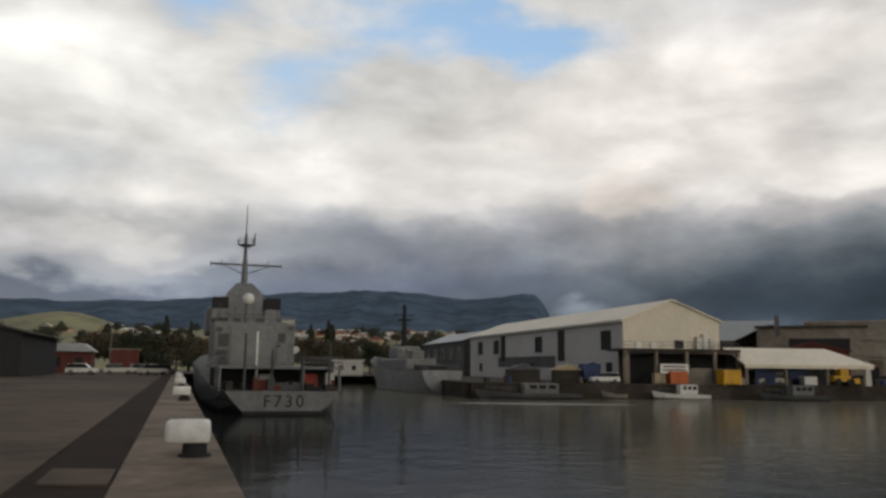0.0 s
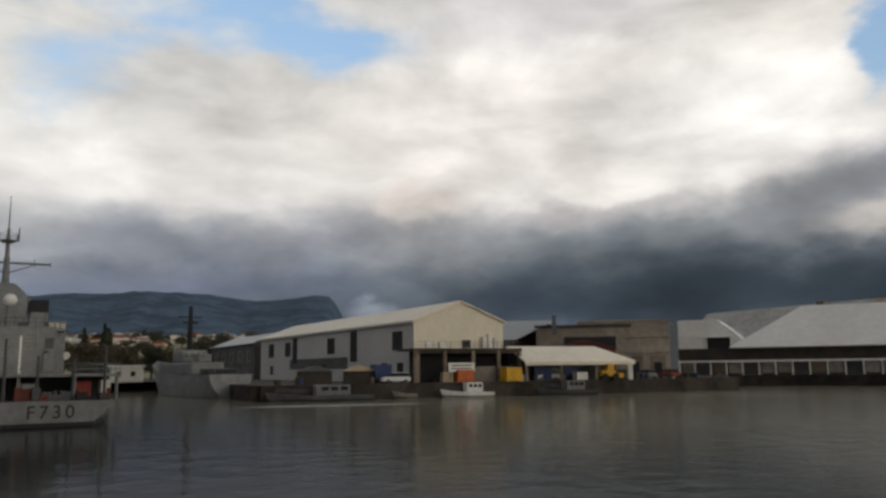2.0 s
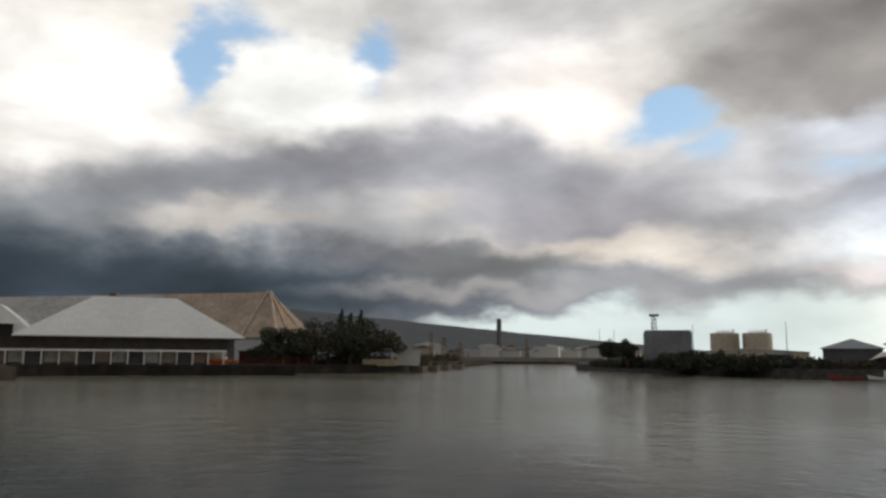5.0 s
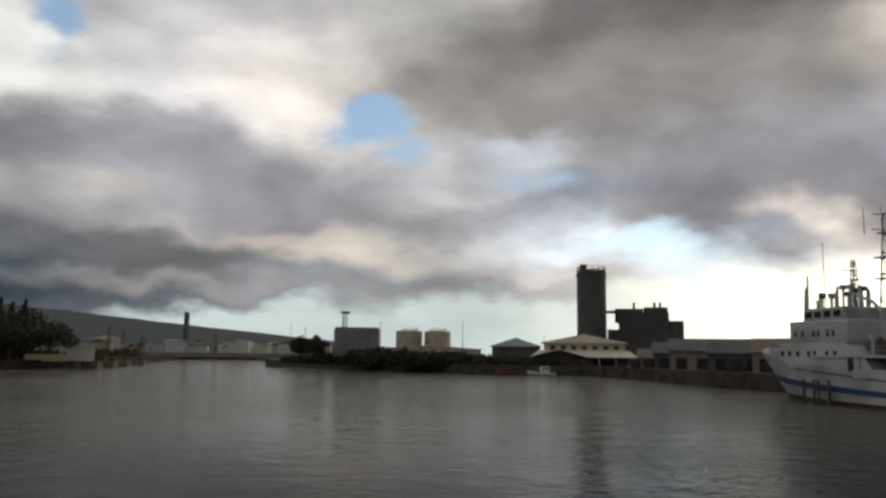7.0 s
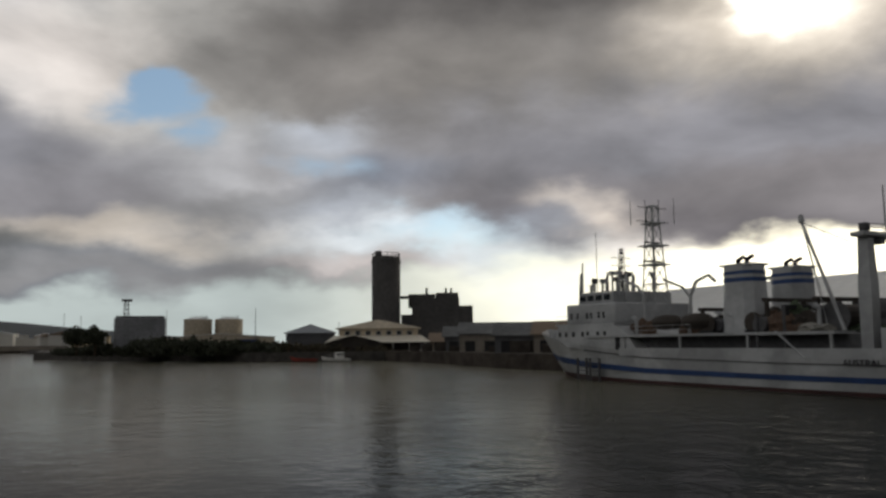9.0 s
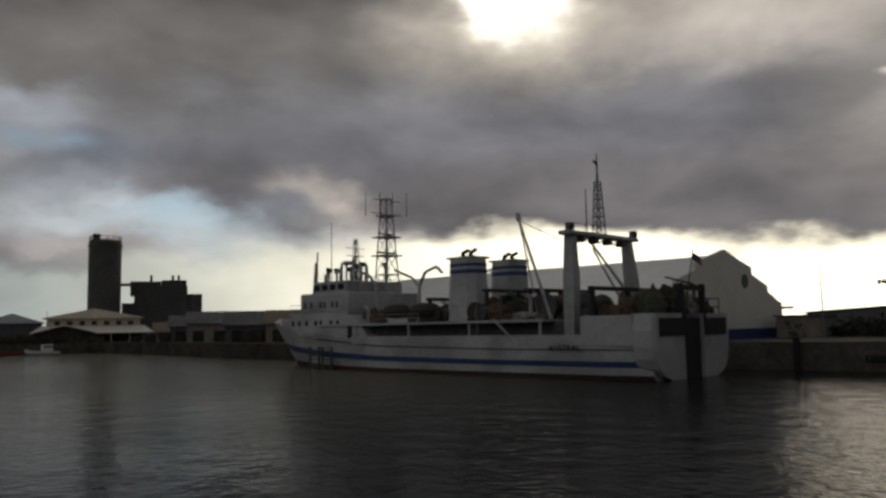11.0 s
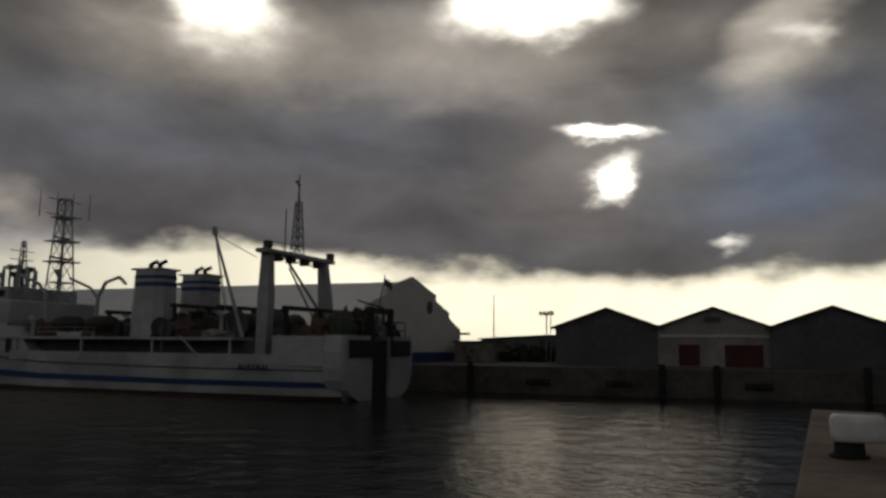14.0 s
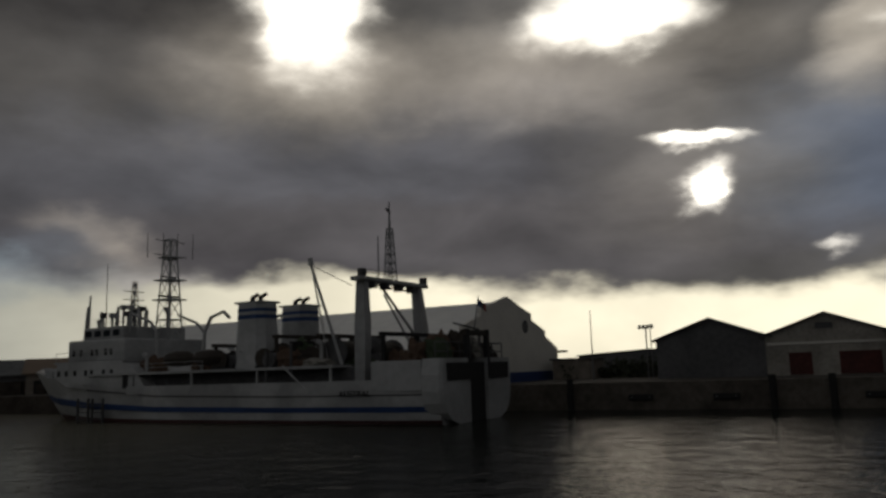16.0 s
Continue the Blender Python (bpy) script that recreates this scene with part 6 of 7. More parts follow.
c0 = car("white pick-up parked by the warehouse", pose(24.0, 119.3, GZ, 0, 0, 184), "white_clean")
car("white car on the quay", pose(50.5, 124.5, GZ, 0, 0, 190), "white", van=True)
for i, x in enumerate((66, 70.5, 75)):
    car("dark car parked beyond the low shed", pose(x, 127.5, GZ, 0, 0, 95), ("grey_dark", "navy", "red")[i])
rng = random.Random(4)
for i in range(26):
    az = rng.uniform(-33, -3)
    d = 117.5 / math.cos(radians(az)) * (1 + 0.11 * math.tan(radians(-az))) + rng.uniform(0.9, 2.4)
    k = rng.choice((("oil_drum", "blue"), ("crate", "dark_wood"), ("crate", "concrete_dark"), ("fish_box", "white"), ("oil_drum", "rust")))
    m = at_az(az, d, GZ + 0.02, rng.uniform(0, 90))
    if k[0] == "oil_drum":
        solid("oil_drum", tb((0, 0, 0), (0, 0, 0.9), 0.3, n=14), k[1], "painted steel drum standing on the quay", "drum", "quay clutter", m=m)
    else:
        w = rng.uniform(0.6, 1.5)
        solid(k[0], bx(0, 0, 0, w, w * 0.8, rng.uniform(0.4, 1.1), bevel=0.04), k[1], "weathered box standing on the quay", "box", "quay clutter", m=m)
rng = random.Random(9)
rk = bmesh.new()
for i in range(160):
    t = rng.random()
    x, y = 83 + 10 * t + rng.uniform(-1, 1.2), 126 + 14 * t + rng.uniform(-2, 0.5)
    r = rng.uniform(0.4, 1.1)
    mm = Matrix.LocRotScale((x, y, rng.uniform(0.2, 2.2)), Euler((rng.random() * 3, rng.random() * 3, 0)), (r, r * 0.8, r * 0.7))
    bmesh.ops.create_icosphere(rk, subdivisions=1, radius=1, matrix=mm)
solid("rubble", rk, "rock", "heap of brown rubble at the quay's end", "rubble", kind="stuff")

# ---- basin's far side: trees, boxes, jetties ----
tr_a = tree("tree", "dark dense tree behind the basin", at_az(-50.6, 205, GZ), 9.5, 4.2, 1)
tr_b = tree("tree", "dark broad tree behind the basin", at_az(-56.3, 214, GZ), 12.5, 6.0, 2)
tr_c = tree("tree", "tall dark conifer among other trees", at_az(-55.6, 222, GZ), 14.5, 3.0, 3, cone=True)
tr_d = tree("tree", "olive-green spreading tree by the water", at_az(-58.6, 216, GZ), 9.5, 5.5, 4, "leaf_dry")
for src, az, d in ((tr_a, -51.6, 206), (tr_a, -52.6, 210), (tr_d, -53.9, 214), (tr_b, -54.8, 225), (tr_b, -57.6, 228), (tr_c, -57.0, 226), (tr_c, -56.3, 240)):
    copy_thing(src, at_az(az, d, GZ, az * 37 % 360))
wb = thing("white_hut", "small white hut by the jetties", "hut", at_az(-59.6, 222, GZ, -60))
part("wall", bx(0, 0, -0.2, 6.5, 4, 3.6), "white", wb)
part("roof", bx(-0.4, -0.4, 3.6, 6.9, 4.4, 3.85), "white_roof", wb)
for az in (-52.0, -53.6):
    container("white container behind the basin quay", at_az(az, 226, GZ, -54), 3.9, 2.3, 2.5, "white_clean")
lc = thing("low_wall_block", "long pale concrete block at the quay", "block", at_az(-57.2, 214, GZ, -55))
part("body", bx(0, 0, -0.3, 9, 3, 1.4, bevel=0.08), "tan", lc)
ph = thing("basin_shed", "reddish-brown low shed among the trees", "shed", at_az(-49.4, 216, GZ, -52))
part("wall", bx(-3, 0, -0.3, 16, 6, 3.2), "red_dull", ph)
part("roof", bx(-3.4, -0.4, 3.2, 16.4, 6.4, 3.5), "rust", ph)
jt = thing("jetty", "short concrete jetty head with a rubber fender", "jetty", pose(205, 112, 0, 0, 0, 20), "jetty heads")
part("deck", bx(-9, -2, -2, 0, 2, 1.7), "concrete", jt)
part("fender", tb((0.3, 0, -0.5), (0.3, 0, 2.4), 0.8, n=12), "rubber", jt)
for x, y in ((225, 118), (247, 125), (270, 131)):
    copy_thing(jt, pose(x, y, 0, 0, 0, 20))

# far bank: factory, tanks, chimney
fb = thing("factory_chimney", "twin dark factory chimneys far across the channel", "chimney", at_az(-66.93, 620, GZ))
for x in (-1.6, 1.4):
    part("chimney_shaft", tb((x, 0, 0), (x, 0, 32), 1.5, 1.3, 14), "grey_dark", fb)
rng = random.Random(21)
for i in range(58):
    az = rng.uniform(-75.5, -60.5)
    d = rng.uniform(570, 700)
    w, h = rng.uniform(7, 22), rng.uniform(4, 12)
    f = thing("far_building", "pale low industrial building far across the channel", "building", at_az(az, d, GZ, -70 + rng.uniform(-15, 15)), "far buildings")
    mt = rng.choice(("white", "white", "beige", "grey_wall", "tan", "grey_wall"))
    part("wall", bx(0, 0, -0.3, w, 8, h), mt, f)
    bm = bmesh.new()
    prism(bm, [(-0.4, h), (w + 0.4, h), (w * 0.5, h + rng.uniform(0.6, 2.4))], -0.4, 8.4)
    part("roof", bm, rng.choice(("white_roof", "tin_roof", "rust")), f)
for i in range(20):
    copy_thing(rng.choice((tr_a, tr_d)), at_az(rng.uniform(-76, -60), rng.uniform(620, 780), GZ, rng.uniform(0, 360)))

for az, d, h, w in ((-63.0, 560, 16, 1.6), (-62.1, 575, 20, 1.2), (-64.2, 590, 13, 1.8), (-68.9, 600, 17, 0.9), (-74.9, 520, 12, 1.0)):
    ft_ = thing("factory_tower", "rust-red steel lattice tower of the far factory", "tower", at_az(az, d, GZ), "factory towers")
    for k in range(4):
        c_, s_ = ((-1, -1), (1, -1), (1, 1), (-1, 1))[k]
        part("tower_leg", tb((c_ * w, s_ * w, 0), (c_ * w * 0.5, s_ * w * 0.5, h), 0.28, n=5), "rust", ft_)
    for k in range(4):
        z = h * (0.22 + 0.24 * k)
        part("tower_floor", bx(-w * 0.9, -w * 0.9, z, w * 0.9, w * 0.9, z + 0.6), "rust", ft_)
sl = thing("channel_wall", "long pale concrete wall along the far bank", "wall", at_az(-63.2, 545, GZ, -70), kind="structure")
part("wall", bx(0, 0, -0.5, 105, 1.5, 2.4), "block_wall", sl)

# ---- the spit with the box building and tanks ----
M["grey_mid"] = mat("grey_mid", (0.27, 0.275, 0.29), 0.8, scale=0.15, stain=0.3)
gb = thing("grey_building", "large plain grey building on the spit", "building", at_az(-77.0, 222, GZ, -80))
part("wall", bx(0, 0, -0.3, 12.6, 14, 9.3, bevel=0.3), "grey_mid", gb)
part("roof", bx(0.3, 0.3, 9.3, 12.3, 13.7, 9.75, bevel=0.2), "grey_dark", gb)
bm = bmesh.new()
lattice(bm, 2.6, 7, 9.6, 14.0, 0.7, 0.5, 4, 0.09)
box(bm, 1.4, 6.4, 13.8, 4.0, 7.6, 14.4)
part("roof_tower", bm, "grey_dark", gb)
tk = thing("storage_tank", "pale storage tank with a domed roof", "tank", at_az(-82.35, 305, GZ), "storage tanks")
bm = bmesh.new()
tube(bm, (0, 0, 0), (0, 0, 11.3), 5.0, n=32)
part("shell", bm, "beige", tk)
bm = bmesh.new()
tube(bm, (0, 0, 11.3), (0, 0, 12.1), 5.1, 1.5, 32)
part("roof", bm, "white_roof", tk)
bm = bmesh.new()
rail(bm, [(-3, -3, 11.6), (3, -3, 11.6), (3, 3, 11.6)], 1.1, 0.05)
part("tank_rail", bm, "steel", tk)
copy_thing(tk, at_az(-84.4, 305, GZ))
lw = gable_house("long_shed", "long low pale shed in front of the tanks", at_az(-80.3, 262, GZ, -85), 33, 10, 4.3, 5.4, "beige", "white_roof", 0.3, category="shed")
container("blue container on the spit", at_az(-84.9, 215, GZ + 1.2, -85), 5.5, 2.4, 2.2, "blue")
for az, d, h in ((-75.0, 260, 11), (-74.0, 300, 13), (-80.3, 250, 12.5), (-86.2, 235, 12.5), (-92.0, 240, 8.5), (-103, 200, 6)):
    solid("lamp_mast", tb((0, 0, -0.3), (0, 0, h), 0.16, 0.07, 6), "steel", "thin steel lighting mast", "mast", "masts", m=at_az(az, d, GZ))


def scrub(name, label, az0, az1, d0, d1, h0, h1, n, seed, material="leaf", leaf=0.45):
    """A bank overgrown with bushes: a mound of leaves between two bearings."""
    rng = random.Random(seed)
    bm = bmesh.new()
    for i in range(n):
        t = rng.random()
        az = az0 + (az1 - az0) * t
        d = d0 + (d1 - d0) * t + rng.uniform(0, 14)
        p = toward(az, 0, d)
        h = (h0 + (h1 - h0) * t) * rng.uniform(0.5, 1.15)
        leaves(bm, rng, (p.x, p.y, GZ + h * 0.4), (rng.uniform(1.2, 2.6), rng.uniform(1.2, 2.6), h * 0.6), 46, leaf)
    return solid(name, bm, material, label, "bushes", kind="stuff")


scrub("bushes", "dark overgrown bank with dense bushes", -73.6, -80, 246, 199, 1.2, 4.2, 210, 31, "leaf", 0.55)
scrub("bushes", "dark overgrown bank with dense bushes", -79.5, -88, 202, 198, 4.4, 2.6, 190, 32, "leaf", 0.55)
scrub("bushes", "low dry scrub along the shore", -88, -95.5, 200, 200, 2.4, 1.6, 60, 33, "leaf_dry")
scrub("bushes", "dense dark bushes under the trees of the basin", -54.0, -61.5, 214, 232, 2.2, 2.6, 70, 38, "leaf_dry", 0.5)
scrub("bushes", "dark bushes along the far channel bank", -60.6, -64.0, 290, 405, 3.0, 4.2, 90, 39, "leaf_dry", 0.6)
bt = tree("tree", "dark leaning tree beside the grey building", at_az(-75.9, 219, GZ), 6.6, 3.2, 41)
copy_thing(bt, at_az(-74.8, 224, GZ, 80))
small_boat("skiff", "small red boat at the shore", at_az(-90.5, 191, 0, 90), 6, 2, "red", False)
small_boat("yacht", "white boat lying at the shore", at_az(-92.8, 190, 0, 95), 6.5, 2.2, "white_clean")

# ---- silo and terminal ----
si = thing("silo", "tall dark concrete silo with a railed roof", "silo", at_az(-95.36, 265, GZ))
bm = bmesh.new()
tube(bm, (0, 0, -0.3), (0, 0, 30.6), 4.75, n=36)
part("shaft", bm, "silo", si, smooth=False)
part("cornice", tb((0, 0, 28.6), (0, 0, 29.4), 4.95, n=36), "silo", si)
bm = bmesh.new()
for i in range(14):
    a = 2 * math.pi * i / 14
    tube(bm, (4.5 * math.cos(a), 4.5 * math.sin(a), 30.6), (4.5 * math.cos(a), 4.5 * math.sin(a), 31.9), 0.12, n=4)
    a2 = 2 * math.pi * (i + 1) / 14
    tube(bm, (4.5 * math.cos(a), 4.5 * math.sin(a), 31.8), (4.5 * math.cos(a2), 4.5 * math.sin(a2), 31.8), 0.09, n=4)
part("roof_rail", bm, "grey_dark", si)
part("roof_hut", bx(-1.5, 1.6, 30.6, 1.5, 3.6, 32.6), "grey_dark", si)
bk = thing("mill_block", "dark concrete mill beside the silo", "building", at_az(-97.0, 268, GZ, -98))
part("tower", bx(1.0, 0, -0.3, 17.0, 12, 17.0), "silo", bk)
part("wing", bx(17.0, 0.8, -0.3, 21.6, 12, 14.4), "silo", bk)
part("penthouse", bx(-0.2, 1, 14, 9, 11, 18.4), "silo", bk)
part("penthouse", bx(9.2, 2, 17, 16.8, 10, 18.9), "silo", bk)
part("low_block", bx(-2.6, 0.4, -0.3, 1.0, 10, 11.5), "grey_dark", bk)
part("bridge", bx(-3.6, 3, 17.0, 0, 5, 17.9), "grey_dark", bk)
for x in (6, 12.6, 14.4):
    part("vent", tb((x, 4, 18.4), (x, 4, 20.6), 0.4, n=8), "grey_dark", bk)
for i in range(4):
    part("rib", bx(2.5 + i * 3.8, -0.15, 0, 2.9 + i * 3.8, 0, 16.8), "silo", bk)
hs = gable_house("ochre_house", "two-storey ochre house with a pale roof", at_az(-92.0, 214, GZ, -95), 21, 9, 6.0, 8.2, "beige", "beige", 0.9, category="house", hip=3)
for i in range(7):
    window(hs, (0, 0), -90, 1.6 + i * 2.75, 4.2, 1.3, 1.1, "white", 0)
bm = bmesh.new()
lo = [(-3.4, -4.4, 2.2), (24, -4.4, 2.2), (22, 0.1, 3.9), (-1.2, 0.1, 3.9)]
a = [bm.verts.new(p) for p in lo]
b = [bm.verts.new((x, y, z + 0.2)) for x, y, z in lo]
for i in range(4):
    bm.faces.new((a[i], a[(i + 1) % 4], b[(i + 1) % 4], b[i]))
bm.faces.new(a)
bm.faces.new(b)
part("verandah_roof", bm, "cream_roof", hs)
# the verandah's shade, put in as a dark sheet on the house wall
part("verandah_shadow", bx(-1, -0.3, 0.2, 21.6, 0.0, 2.9), "dark_wood", hs)
for i in range(7):
    part("verandah_post", bx(-2.6 + i * 4.2, -4.0, -0.2, -2.4 + i * 4.2, -3.8, 2.3), "white", hs)
fs = gable_house("front_shed", "ochre open shed near the shore", at_az(-91.2, 204, GZ, -92), 13, 5, 2.4, 4.1, "dark_wood", "cream_roof", 0.8, category="shed")
ds = gable_house("green_shed", "dark green-grey shed with a hipped roof", at_az(-88.3, 218, GZ, -90), 13, 10, 5.0, 7.2, "grey_dark", "tin_roof", 0.5, category="shed", hip=3)
M["old_tin"] = mat("old_tin", (0.19, 0.195, 0.195), 0.85, scale=0.2, stain=0.4, ribs=0.5)
for i, (az, d, l, h) in enumerate(((-101.6, 222, 12, 2.4), (-103.4, 192, 13, 3.6), (-105.6, 172, 15, 4.0), (-108.4, 152, 14, 3.4), (-112, 150, 16, 3.6))):
    q = gable_house("quay_shed", "low grey shed with a tin roof by the quay", at_az(az, d, GZ, az + 90), 9, l, h, h + 2.2, ("block_wall", "grey_dark", "block_wall", "grey_dark", "block_wall", "grey_dark")[i], ("rust", "old_tin", "old_tin", "old_tin", "rust")[i], 0.6, category="shed", group="low quay sheds")
    for k in range(3):
        panel(q, "doorway", (0, l), 180, 1.2 + k * 4.2, 0.1, 2.2, 2.2, "dark", 0.08)
for i in range(12):
    az = -97 - i * 0.95
    solid("stone_block", bx(0, 0, -0.2, 2.4, 1.6, 1.0 + 0.5 * (i % 3), bevel=0.06), "concrete_dark", "dark concrete block on the western quay", "block", "quay blocks", m=at_az(az, 196 - i * 4.6, GZ + 0.2, az))
ct = thing("crate_row", "row of pale blocks along the quay", "blocks", at_az(-104.2, 152, GZ, -112))
for i in range(5):
    part("block", bx(i * 4.2, 0, -0.3, i * 4.2 + 3.9, 3, 2.2, bevel=0.05), "concrete_dark", ct)

# ---- western quay: white warehouse, three gabled sheds ----
ww = thing("white_warehouse", "large white warehouse with a stepped gable end", "warehouse", pose(70.1, -78.2, GZ, 0, 0, 17.5))
# local x along the ship, y inland (towards -y of the place); the gable stands at x = 0
prof = [(0, 0), (0, 4.6), (4.6, 6.2), (4.6, 7.0), (9.6, 8.4), (9.6, 9.3), (13.2, 10.1), (17.5, 11.2)]
full = prof + [(35 - y, z) for y, z in prof[::-1][1:]]
bm = bmesh.new()
a = [bm.verts.new((0, 17.5 - y, z - 0.3 if z == 0 else z)) for y, z in full]
b = [bm.verts.new((0.5, 17.5 - y, z - 0.3 if z == 0 else z)) for y, z in full]
n = len(full)
for i in range(n):
    bm.faces.new((a[i], a[(i + 1) % n], b[(i + 1) % n], b[i]))
bm.faces.new(a)
bm.faces.new(b[::-1])
part("gable_wall", bm, "white", ww, "white rendered stepped gable")
bm = bmesh.new()
ra = [bm.verts.new(p) for p in ((0.5, 18.1, 4.3), (0.5, 0, 10.6), (0.5, -18.1, 4.3), (0.5, -17.5, 0), (0.5, 17.5, 0))]
rb = [bm.verts.new(p) for p in ((60, 18.1, 4.3), (60, 0, 10.6), (60, -18.1, 4.3), (60, -17.5, 0), (60, 17.5, 0))]
for i in range(5):
    bm.faces.new((ra[i], ra[(i + 1) % 5], rb[(i + 1) % 5], rb[i]))
bm.faces.new(ra)
bm.faces.new(rb[::-1])
part("roof", bm, "white_roof", ww, "pale ribbed roof")
part("blue_base", bx(-0.12, -17.5, -0.1, 0, 17.5, 1.3), "blue", ww, "blue painted base")
bm = bmesh.new()
tube(bm, (-0.1, -5.5, 7.4), (0.0, -5.5, 7.4), 0.9, n=20)
part("round_vent", bm, "grey_dark", ww)
part("eave", bx(-1.0, -19.2, 3.9, 2, -17.3, 4.2), "rust", ww)
an = thing("annex_block", "low grey annex beside the white warehouse", "building", at_az(-144.7, 118, GZ, 17))
part("wall", bx(0, 0, -0.3, 5.5, 6, 2.7), "block_wall", an)
part("roof", bx(-0.3, -0.3, 2.7, 5.8, 6.3, 2.95), "grey_dark", an)
M["red_shade"] = mat("red_shade", (0.085, 0.028, 0.024), 0.85, scale=0.3, stain=0.35)
M["shed_pale"] = mat("shed_pale", (0.34, 0.32, 0.285), 0.85, scale=0.3, stain=0.35)
SHED_RZ = 21.0
for i, (az, wall) in enumerate(((-155.55, "grey_dark"), (-162.7, "shed_pale"), (-170.0, "grey_dark"), (-177.4, "grey_dark"))):
    sh = gable_house("gabled_shed", ("dark brown gabled shed on the quay", "grey gabled shed with dark doorways", "dark gabled shed on the quay", "dark gabled shed on the quay")[i],
                     at_az(az, 100, GZ, SHED_RZ) @ pose(0, -30, 0), 12.8, 30, 4.6, 6.9, wall, "grey_dark", 0.5, "gabled sheds", category="shed")
    for u, w, h in (((2.4, 2.4, 2.5), (7.6, 4.2, 2.5)) if i == 1 else ()):
        panel(sh, "doorway", (12.8, 30), 90, u, 0.1, w, h, "red_shade" if i == 1 else "dark", 0.1)
    if i == 1:
        panel(sh, "gable_vent", (12.8, 30), 90, 5.4, 5.2, 1.8, 0.7, "grey_dark", 0.1)
        panel(sh, "gable_band", (12.8, 30), 90, 0.2, 3.5, 12.4, 0.28, "white", 0.12)
for az, d, h in ((-143.95, 100, 8.6), (-148.0, 110, 7.2)):
    solid("lamp_mast", tb((0, 0, -0.3), (0, 0, h), 0.10, 0.05, 6), "steel", "thin steel lighting mast", "mast", "masts", m=at_az(az, d, GZ))
fl = thing("floodlight_pole", "pole with a row of floodlights", "lamp", at_az(-147.7, 108, GZ))
part("pole", tb((0, 0, 0), (0, 0, 6.6), 0.1, n=6), "steel", fl)
for x in (-0.9, -0.3, 0.3, 0.9):
    part("lamp_head", bx(x - 0.18, -0.15, 6.4, x + 0.18, 0.15, 6.9, bevel=0.03), "steel", fl)
sb = gable_house("rear_hall", "low dark building behind the quay", at_az(-143, 150, GZ, 200), 26, 12, 3.5, 4.2, "grey_dark", "grey_dark", 0.4, category="building")
scrub("bushes", "low dark trees behind the sheds", -142, -149, 112, 118, 2.6, 2.8, 40, 36)
scrub("bushes", "far dark trees beyond the sheds", -172, -200, 150, 150, 5, 6, 60, 37)
# fenders and posts along the western quay
QD = Vector((-0.9325, -0.361))
for s, post in ((-4.0, True), (2.0, False), (9.4, False), (13.7, True), (18.3, True), (21.2, False), (30.0, True), (36.0, False), (43.0, True)):
    x, y = 42.9 + QD.x * s, -62.7 + QD.y * s
    if post:
        solid("fender_post", tb((0, 0, -1.5), (0, 0, 2.9), 0.30, n=10), "rubber", "black fender post against the quay", "fender", "quay fenders", m=pose(x + 0.3, y + 0.6, 0))
    else:
        fp = thing("fender_pad", "black rubber fender pad bolted to the quay wall", "fender", pose(x, y, 1.1, 0, 0, 201.2), "quay fenders")
        part("pad", bx(-1.1, -0.30, -0.22, 1.1, -0.02, 0.30, bevel=0.06), "rubber", fp)
        for u in (-0.8, 0.8):
            part("bolt", tb((u, -0.34, 0.04), (u, -0.28, 0.04), 0.06, n=8), "steel", fp)

# ---- behind the frigate and along the pier ----
lb = gable_house("dark_shed", "big dark shed on the pier", pose(-74.0, 85.2, QZ - 0.02, 0, 0, 18), 26, 28, 5.2, 8.2, "dark", "dark_wood", 0.8)
rb_ = thing("red_house", "red house with a pale tin roof", "house", at_az(25.6, 150, QZ, 20))
part("wall", bx(-6, 0, -0.3, 5, 9, 3.6), "red_dull", rb_)
bm = bmesh.new()
prism(bm, [(-6.6, 3.6), (5.6, 3.6), (3.6, 5.0), (-4.8, 5.0)], -0.6, 9.6)
part("roof", bm, "tin_roof", rb_)
for x in (-4.5, -1.0, 2.4):
    part("window", bx(x, -0.06, 1.0, x + 1.2, 0.0, 2.6), "dark", rb_)
rc = thing("red_house", "second red house among trees", "house", at_az(21.6, 175, QZ, 20))
part("wall", bx(-3, 0, -0.3, 2.4, 7, 4.4), "red_dull", rc)
part("roof", bx(-3.4, -0.4, 4.4, 2.8, 7.4, 4.7), "rust", rc)
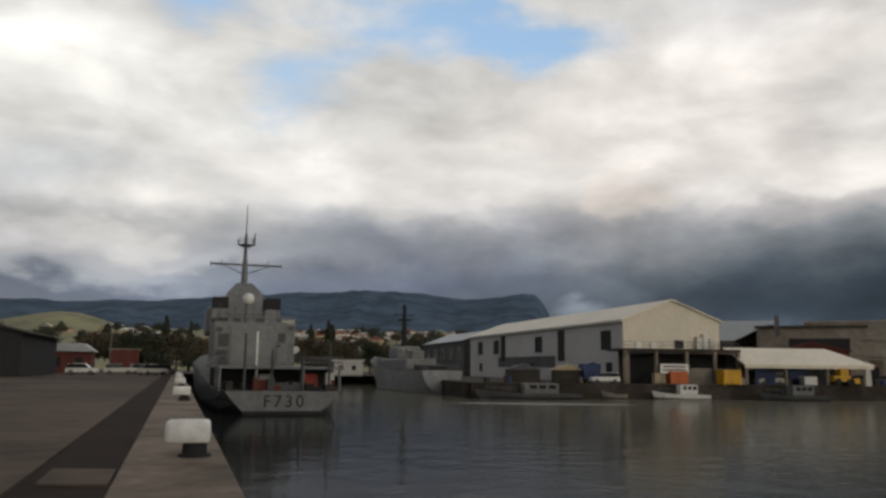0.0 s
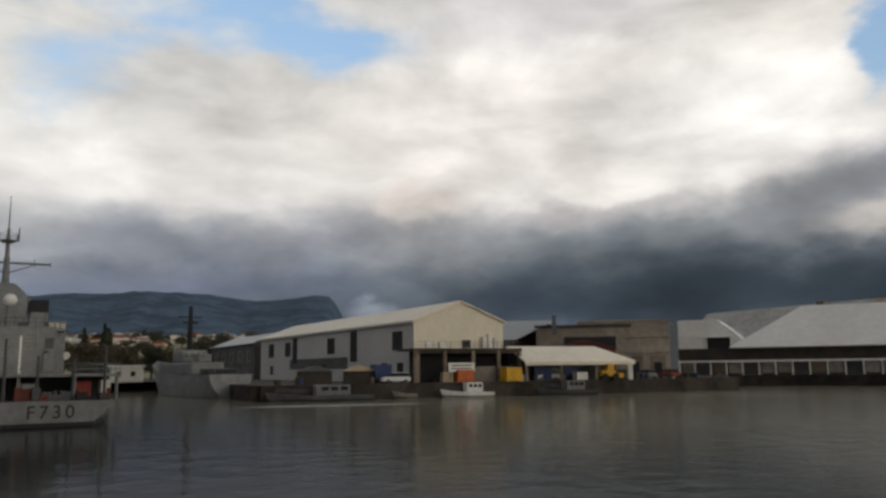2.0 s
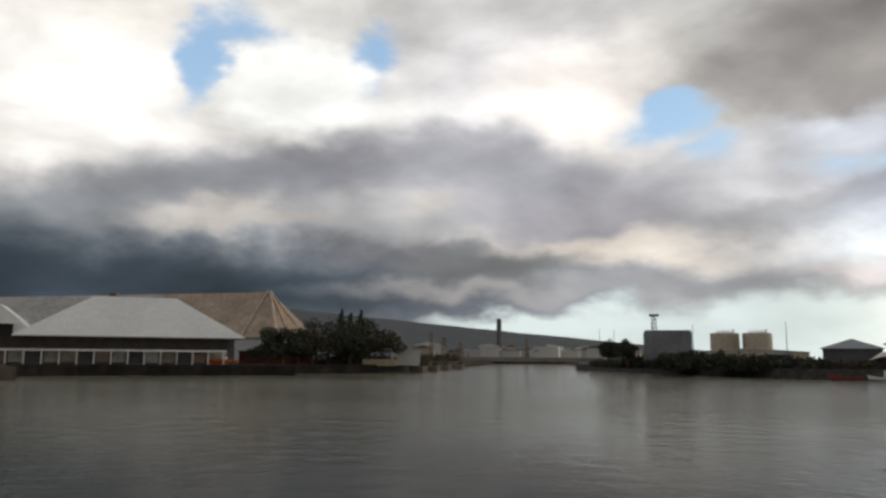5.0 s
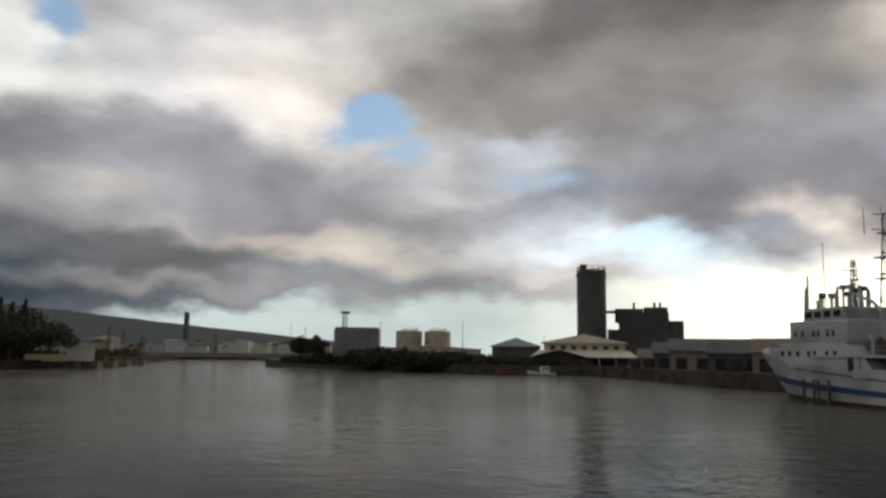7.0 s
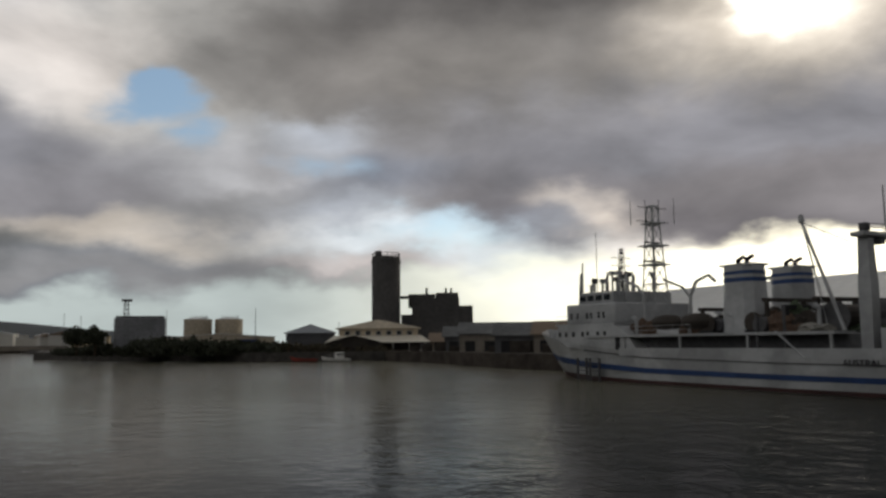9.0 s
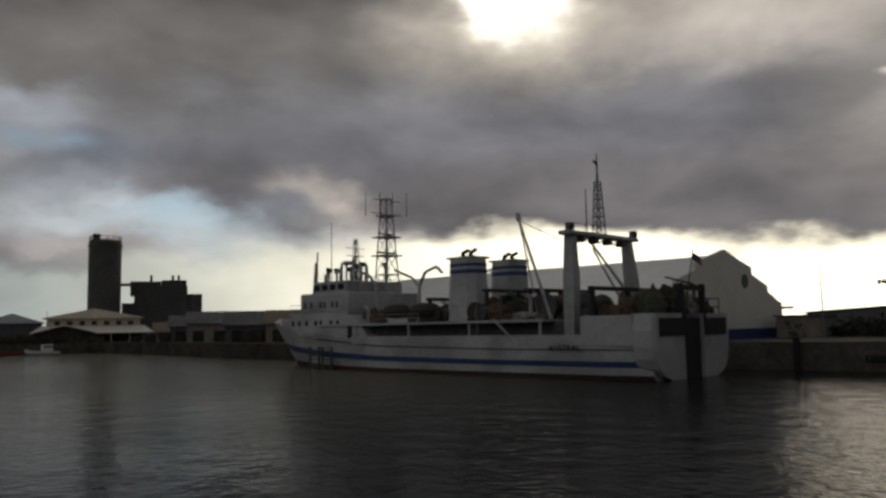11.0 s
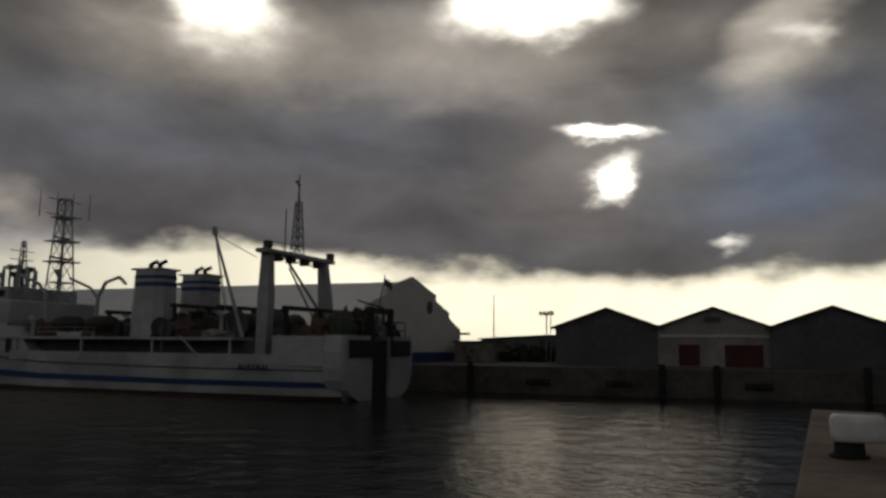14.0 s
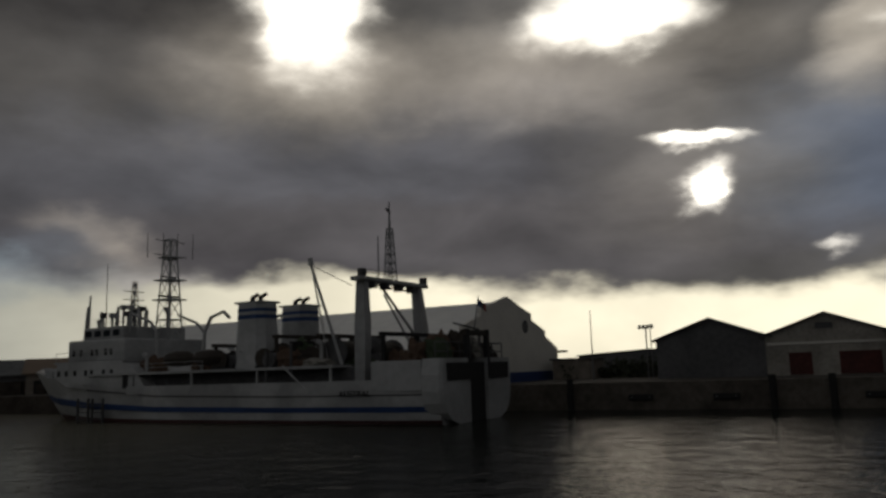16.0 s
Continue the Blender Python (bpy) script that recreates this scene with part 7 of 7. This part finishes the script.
for i, (az, d, s) in enumerate(((29.5, 185, tr_a), (27.2, 205, tr_a), (23.6, 205, tr_d), (21.3, 190, tr_a), (20.2, 185, tr_a), (22.2, 215, tr_d), (18.4, 200, tr_d), (19.2, 230, tr_c), (17.6, 260, tr_c), (17.0, 250, tr_d), (31, 180, tr_a),
                                (10.6, 215, tr_d), (9.6, 225, tr_a), (8.9, 215, tr_d), (8.2, 235, tr_c), (7.4, 230, tr_d), (6.6, 250, tr_a), (5.2, 240, tr_a), (4.4, 245, tr_d), (9.4, 260, tr_c), (7.9, 262, tr_c), (2.2, 262, tr_b), (1.2, 275, tr_b), (0.2, 290, tr_a), (3.2, 270, tr_a))):
    copy_thing(s, at_az(az, d, QZ - 0.2, i * 50))
for i, (az, d) in enumerate(((24.2, 128), (22.0, 134), (20.5, 140), (19.9, 128), (19.2, 136))):
    car("pale car parked on the pier", at_az(az, d, QZ - 0.02, 10 + i * 15), ("white_clean", "white", "white_clean", "white", "steel")[i])
wk = thing("white_kiosk", "small white house at the end of the basin", "house", at_az(6.9, 196, GZ, 5))
part("wall", bx(-3, 0, -0.3, 4, 5, 3.4), "white", wk)
part("roof", bx(-3.5, -0.5, 3.4, 4.5, 5.5, 3.7), "white_roof", wk)
for x in (-1.6, 1.4):
    part("window", bx(x, -0.06, 1.2, x + 1.0, 0, 2.3), "dark", wk)
rng = random.Random(51)
for i in range(110):
    az, d = rng.uniform(-3, 11), rng.uniform(520, 1400)
    if rng.random() < 0.3:
        az = rng.uniform(12, 30)
    w = rng.uniform(6, 14)
    hz = GZ - 0.2 + (d - 300) * SLOPE
    f = thing("town_house", "small pale house on the slope above the port", "house", at_az(az, d, hz, rng.uniform(-30, 30)), "town houses")
    h = rng.uniform(3, 7)
    part("wall", bx(0, 0, -0.6, w, 8, h), rng.choice(("white", "tan", "block_wall", "white", "rust")), f)
    bm = bmesh.new()
    prism(bm, [(-0.4, h), (w + 0.4, h), (w * 0.5, h + 1.6)], -0.4, 8.4)
    part("roof", bm, rng.choice(("tin_roof", "red", "white_roof")), f)
for i in range(60):
    az, d = rng.choice((rng.uniform(-2, 12), rng.uniform(16, 34))), rng.uniform(320, 1300)
    copy_thing(rng.choice((tr_a, tr_b, tr_d)), at_az(az, d, GZ - 0.2 + max(0, d - 300) * SLOPE, rng.uniform(0, 360)))
lp = thing("street_lamp", "thin street lamp on the pier", "lamp", at_az(22.6, 140, QZ))
part("pole", tb((0, 0, 0), (0, 0, 8), 0.1, 0.06, 8), "steel", lp)
part("lamp_head", bx(-0.2, -0.8, 7.9, 0.2, 0.2, 8.1, bevel=0.04), "white", lp)
